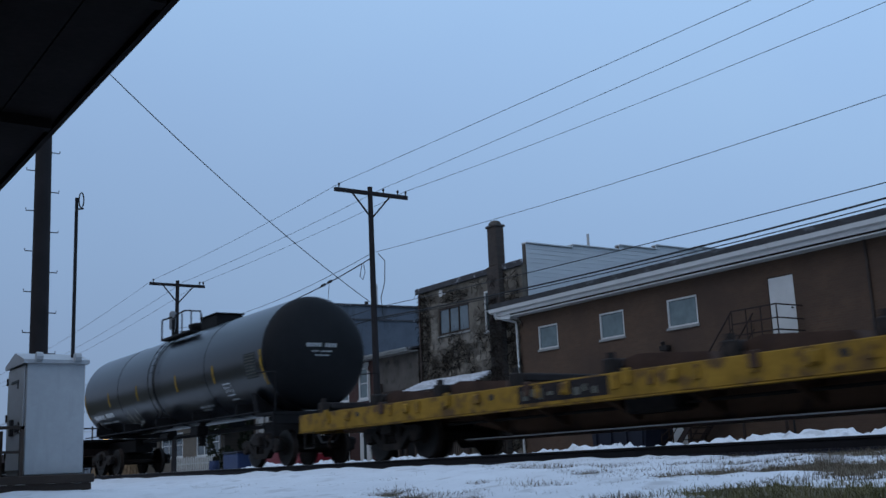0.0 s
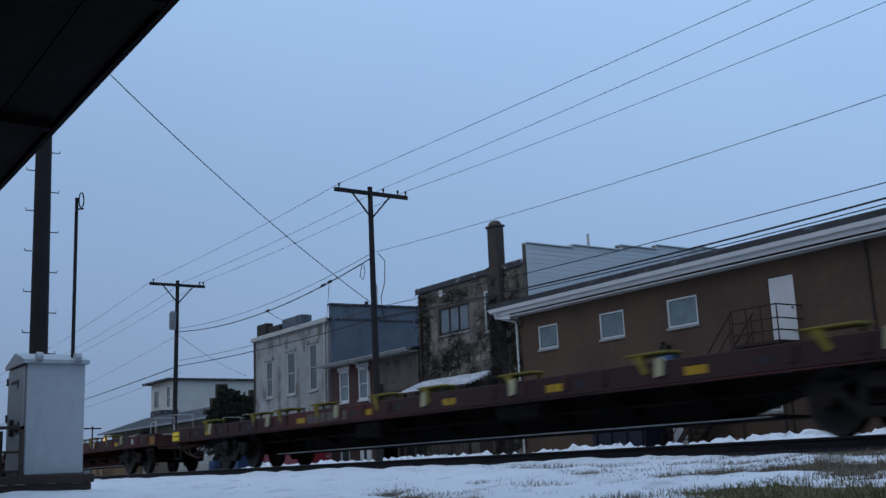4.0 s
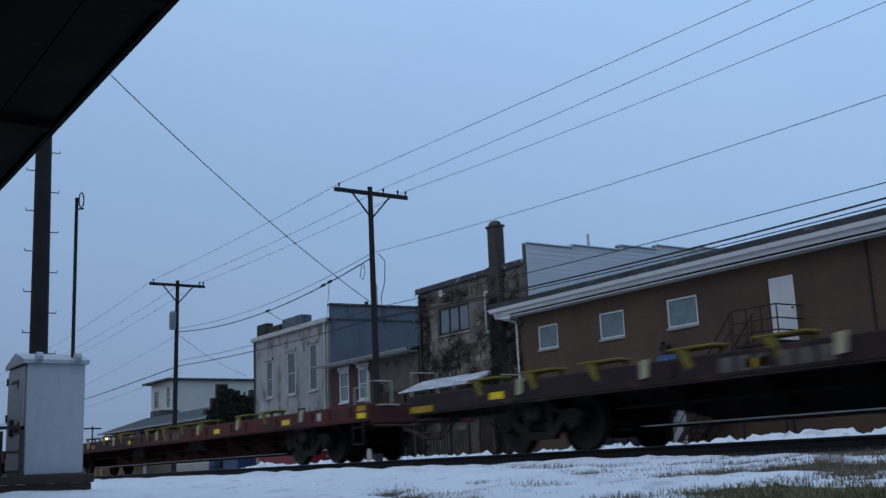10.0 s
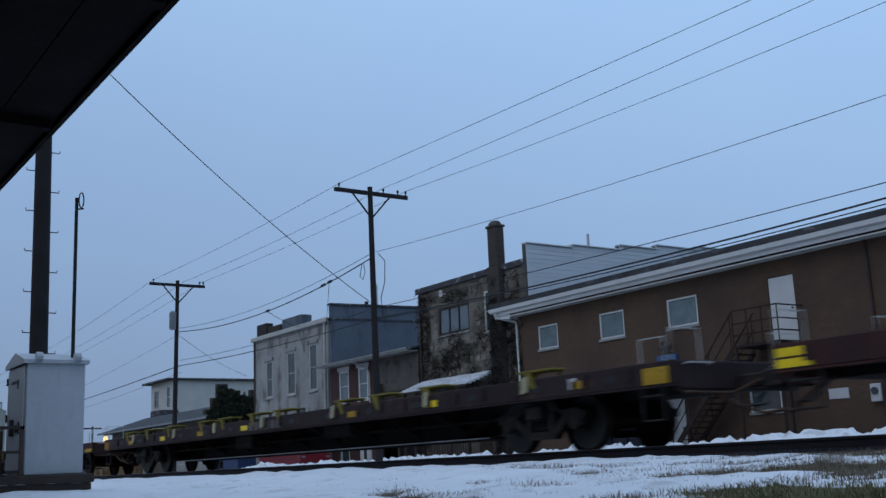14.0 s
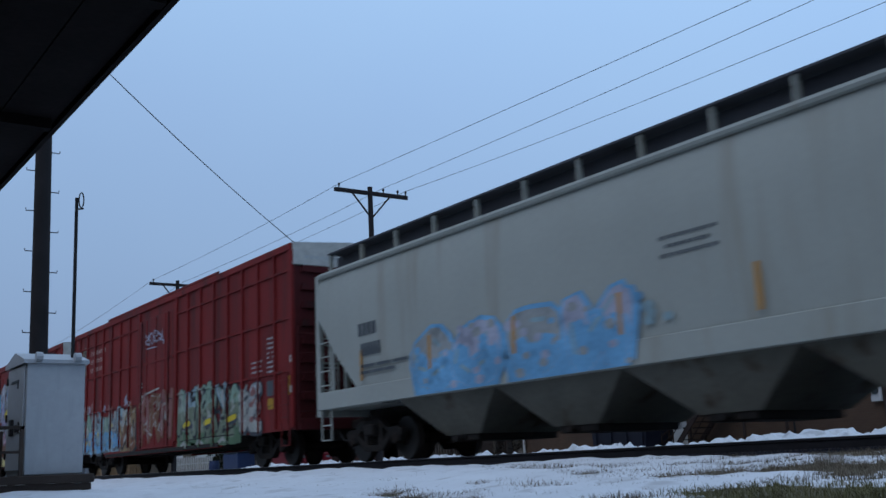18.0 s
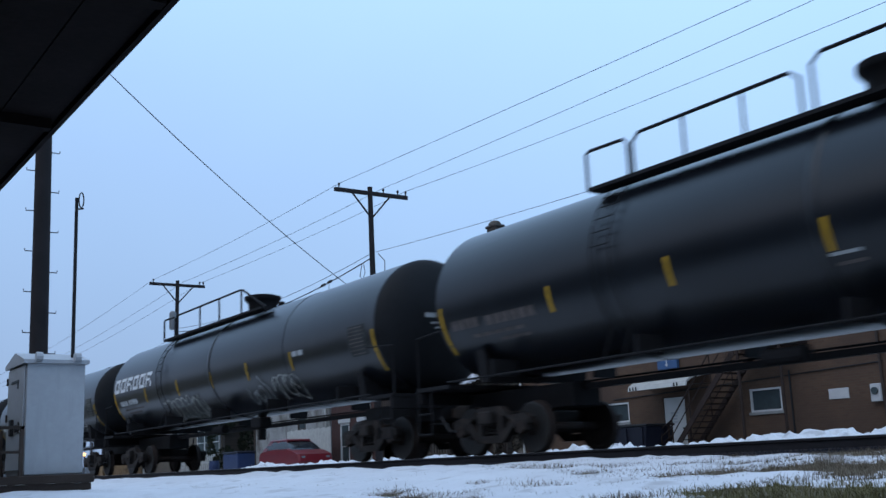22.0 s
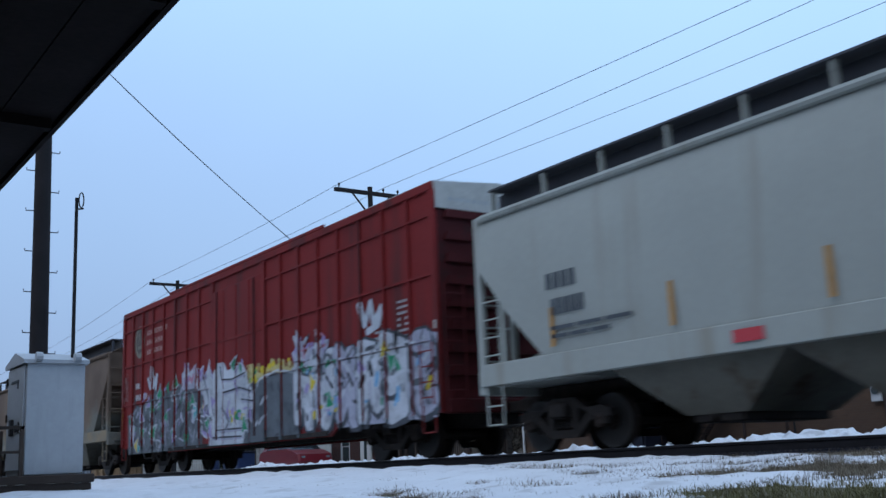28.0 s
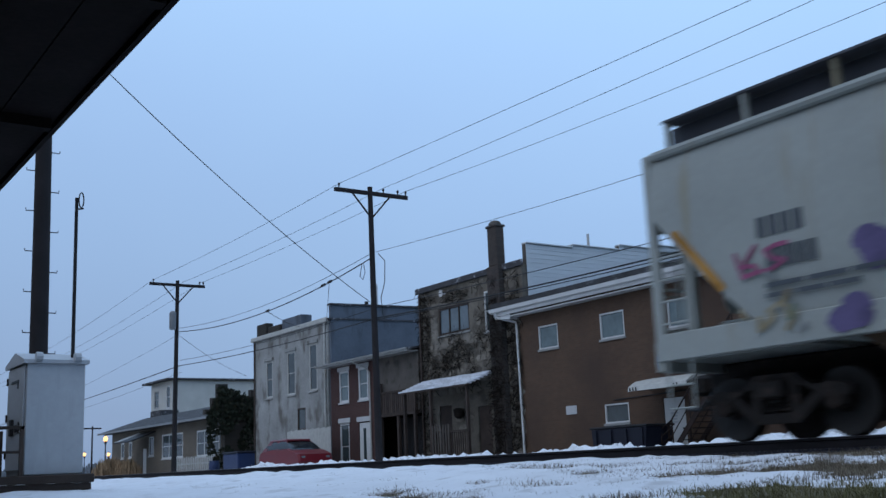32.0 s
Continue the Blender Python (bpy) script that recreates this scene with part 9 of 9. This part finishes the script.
        pn = part("dark_panel", G().box(-5.2, -W - 0.005, D - 0.32, -3.0, -W - 0.001, D - 0.03), M["flat_web"], t, "grimy dark panel with worn lettering")
        tagged(part("lettering", g, M["bar_worn"], pn), kind="stuff")
        return t
    # folding container guides along both edges
    x = -h + 2.3 + rf.uniform(0, 0.8)
    while x < h - 2.0:
        for s in (-1, 1):
            y = s * (W - 0.02)
            g = G()
            g.bbox(x - 0.43, min(y, y - s * 0.34), D + 0.11, x + 0.43, max(y, y - s * 0.34), D + 0.15, 0.012)
            g.prism([(x - 0.22, D + 0.11), (x - 0.06, D + 0.11), (x + 0.08, D - 0.14), (x - 0.02, D - 0.18)], "y", min(y - s * 0.02, y + s * 0.035), max(y - s * 0.02, y + s * 0.035))
            g.box(x - 0.35, min(y - s * 0.28, y - s * 0.33), D - 0.01, x - 0.28, max(y - s * 0.28, y - s * 0.33), D + 0.14).box(x + 0.28, min(y - s * 0.28, y - s * 0.33), D - 0.01, x + 0.35, max(y - s * 0.28, y - s * 0.33), D + 0.14)
            part("container_guide", g, M["guide_yellow"], t, "faded yellow folding container guide")
        x += rf.choice((1.5, 1.9, 2.6, 3.1))
    x = -h + 2.6
    while x < h - 1.6:
        part("reflector", G().box(x, -W - 0.006, D - 0.25, x + 0.40, -W - 0.001, D - 0.13), M["reflect_bright" if rf.random() < 0.25 else "reflect_yellow"], t)
        x += rf.choice((3.0, 4.2, 5.6))
    for k in range(7):
        x = -h + 3 + (2 * h - 6) * k / 6 + rf.uniform(-0.5, 0.5)
        part("strap", G().prism([(x, D + 0.03), (x + 0.15, D + 0.05), (x + 0.12, D - 0.21), (x - 0.03, D - 0.23)], "y", -W - 0.045, -W - 0.005), M["strap_cream"], t)
    for k in range(14):
        x = -h + 1.6 + (2 * h - 3.2) * k / 13 + 0.3
        # No hole is cut: the shade inside is painted as a black oval.
        oval = [(x + 0.15 * math.cos(a_), D - 0.17 + 0.06 * math.sin(a_)) for a_ in [6.283 * q / 10 for q in range(10)]]
        part("sill_hole", G().prism(oval, "y", -W - 0.004, -W - 0.0005), M["black_iron"], t)
    g = G()
    bars(g, rf.uniform(-6, 2), D - 0.28, 1.9, 0.2, 6, -W - 0.002, None)
    tagged(part("lettering", g, M["bar_dim"], t), kind="stuff")
    for d, plates in ((-1, REAR_PLATES), (1, FRONT_PLATES)):
        for off, w_, dz, hh, key in plates[seed]:
            xa, xb = sorted((d * (h - off), d * (h - off - w_)))
            part("end_plate", G().box(xa, -W - 0.006, D - dz, xb, -W - 0.001, D - dz + hh), M[key], t)
    part("white_tag", G().box(h - 2.25, -W - 0.006, D - 0.25, h - 2.08, -W - 0.001, D - 0.08), M["white_worn"], t)
    return t


flat(-22.1, 4.6, "flat_yellow", "belly_brown", 1, "yellow flat car with rusty empty stanchions", True)
tank(-39.45, -24.05, False, "black tank car with short top walkway, white stencils", [(0.62, 1.15, 1.94, 0.14, 5, "bar_white"), (1.95, 0.9, 1.96, 0.14, 4, "bar_white"), (0.75, 1.3, 1.78, 0.06, 5, "bar_grey"), (2.2, 0.7, 1.78, 0.06, 3, "bar_grey"), (10.3, 1.05, 1.74, 0.05, 4, "bar_grey"), (10.3, 0.7, 1.66, 0.04, 3, "bar_grey")],
     [(-3.75, -2.5, 1.62, 2.05, "g_bone", 13)], -0.45, True, r=1.455, cz=2.815, plate=4.95, housing=True, strips=(4.48, 1.64, -1.9, -4.85), band=(-0.53, -0.05), ends=(-0.81, 0.06))
FLATS = [(-66.95, -40.5, "flat_brown", "dark brown empty flat car with faded yellow guides"), (-95.0, -68.55, "flat_rust", "rusty brown empty flat car with yellow guides"),
         (-122.9, -96.45, "flat_red", "oxide-red empty flat car with yellow guides"), (-151.0, -124.55, "flat_brown", "dark brown empty flat car with yellow guides"),
         (-178.85, -152.6, "flat_brown", "grimy dark brown empty flat car with yellow guides"), (-206.9, -180.45, "flat_red", "rust-red empty flat car with yellow guides"),
         (-234.8, -208.5, "flat_rust", "dark rust-brown empty flat car with bright reflectors"), (-263.1, -236.5, "flat_brown", "dark brown empty flat car with worn guides"),
         (-291.1, -264.6, "flat_rust", "rusty empty flat car coupled to a pale hopper")]
for k, (a, b, c, lab) in enumerate(FLATS):
    flat(a, b, c, "flat_red" if c == "flat_red" else "flat_web", 20 + k, lab)
hopper(-311.6, -292.7, "hop_grey", "hop_low", "clean pale grey covered hopper with blue graffiti", 4, 4.63, paint_h1)
boxcar(-331.4, -312.8, paint_a)
boxcar(-351.8, -333.0, paint_b)
tank(-371.5, -354.2, True, "long black tank car with wide top walkway and yellow square", [(0.35, 0.85, 2.26, 0.17, 4, "bar_dim"), (1.4, 1.4, 2.24, 0.17, 6, "bar_dim"), (0.9, 1.5, 2.08, 0.06, 5, "bar_dim"), (1.6, 0.9, 1.96, 0.05, 3, "bar_dim"), (8.4, 0.6, 2.16, 0.04, 1, "bar_grey"), (8.5, 0.5, 2.04, 0.04, 1, "bar_dim")], None, r=1.47, cz=2.83,
     strips=(-5.45, -2.8, -0.15, 2.1, 4.85), band=(-0.61, -0.19), data="bar_dim", square=0.85)
tank(-391.35, -373.9, True, "long black tank car with big white block lettering", [(0.12, 3.75, 2.66, 0.45, 6, "bar_white"), (0.55, 0.72, 2.22, 0.15, 4, "bar_grey"), (1.4, 0.85, 2.23, 0.15, 5, "bar_grey"), (0.8, 1.9, 2.06, 0.05, 6, "bar_dim"), (1.0, 1.3, 1.95, 0.05, 4, "bar_dim"), (13.6, 0.6, 2.5, 0.12, 2, "bar_grey")],
     [(-4.2, -1.3, 1.50, 2.15, "g_bone", 30), (-3.9, -1.6, 1.55, 2.05, "g_grey", 18), (1.75, 2.95, 1.55, 2.02, "g_silver", 22), (3.3, 4.7, 1.55, 2.15, "g_bone", 18)], r=1.43, cz=2.80, strips=(-5.6, -2.8, -0.2, 2.2, 4.75), data="bar_dim", joined=True)
tank(-409.4, -393.95, False, "black tank car with white stencils and pale spray marks", [(0.62, 0.85, 2.26, 0.15, 4, "bar_white"), (1.65, 0.8, 2.28, 0.15, 4, "bar_white"), (0.75, 0.35, 2.06, 0.09, 1, "bar_white"), (1.2, 0.5, 2.05, 0.09, 1, "bar_white"), (1.8, 0.55, 2.05, 0.09, 1, "bar_white"), (0.8, 1.6, 1.92, 0.06, 3, "bar_grey"), (2.5, 0.35, 2.1, 0.26, 1, "bar_dim"), (9.9, 0.5, 2.05, 0.04, 1, "bar_white"), (9.9, 0.5, 1.96, 0.04, 1, "bar_white"), (9.95, 0.5, 1.87, 0.04, 1, "bar_white"), (6.6, 0.5, 1.45, 0.1, 1, "bar_grey"), (7.3, 0.6, 1.44, 0.1, 1, "bar_grey")],
     [(0.8, 2.15, 1.80, 2.05, "g_pale", 22), (2.95, 4.25, 1.92, 2.25, "g_pale", 26)], -0.6, True, r=1.33, cz=2.74, plate=5.3, strips=(-4.55, -1.6, 0.72, 4.4), band=(-0.62, -0.19), ends=(-0.97, -0.22))
tank(-427.05, -411.65, False, "black tank car with dull gold stencils", [(0.75, 0.95, 2.34, 0.18, 4, "bar_gold"), (1.85, 1.15, 2.32, 0.18, 6, "bar_gold"), (0.95, 0.9, 2.16, 0.06, 4, "bar_olive"), (1.0, 0.35, 2.02, 0.06, 1, "bar_olive"), (1.5, 0.5, 2.02, 0.06, 2, "bar_olive"), (2.2, 0.7, 2.03, 0.06, 2, "bar_olive")], None, -1.2, r=1.40, cz=2.79,
     data="bar_grey", strips=(4.38, 1.4, -1.3, -4.3), band=(-0.34, 0.11), ends=(-0.53, 0.38))
tank(-445.4, -428.75, True, "grimy black tank car with pale drips and patches", [(0.5, 0.45, 2.05, 0.16, 1, "bar_grey"), (1.1, 0.4, 2.04, 0.16, 1, "bar_grey"), (9.5, 0.55, 1.72, 0.22, 1, "reflect_yellow"), (14.6, 0.5, 1.85, 0.30, 1, "g_pink"), (10.9, 0.4, 2.05, 0.16, 1, "bar_white"), (12.0, 0.35, 2.1, 0.22, 1, "bar_grey")],
     [(-4.2, -1.8, 1.75, 2.2, "g_pale", 26), (-1.6, 0.6, 1.75, 2.1, "g_grey", 20), (2.3, 4.3, 2.0, 2.3, "g_bone", 9)], r=1.45, cz=2.82, strips=(4.3, 1.5, -1.5, -4.4), band=(-0.75, -0.35), ends=(-1.1, -0.35))
hopper(-467.0, -447.9, "hop_grey", "hop_low", "pale grey covered hopper with orange reflectors", 4, 4.63, paint_h2)
boxcar(-486.8, -468.25, paint_c)
hopper(-506.75, -488.4, "hop_brown", "hop_low", "rust-brown covered hopper with olive patches", 4, 4.64, paint_h3, True)
hopper(-527.35, -508.15, "hop_grey_worn", "hop_low_brown", "stained grey covered hopper with purple graffiti, last car", 4, 4.64, paint_h4)


# ---- what moves: every car rolls past at one steady speed, its wheels turning ----
def motions():
    for car, u in CARS:
        walk(car, [(t, Matrix.Translation((u + SPEED * t, TRACK, RAIL))) for t in (0.0, 8.0, 16.0, 24.0, 32.0)])
    turn = {}
    for s in (-1, 1):
        first = next(w for w, side in WHEELSETS if side == s)
        rows = [(k / FPS, pose(s * BASE, 0, WHEEL_R, 0, math.degrees(SPEED * k / FPS / WHEEL_R), 0)) for k in range(32 * FPS + 1)]
        walk(first, rows)
        turn[s] = first
    for w, s in WHEELSETS:
        if w is not turn[s]:
            w.rotation_mode = "QUATERNION"
            keys = w.animation_data_create()
            keys.action = turn[s].animation_data.action
            keys.action_slot = turn[s].animation_data.action_slot


motions()
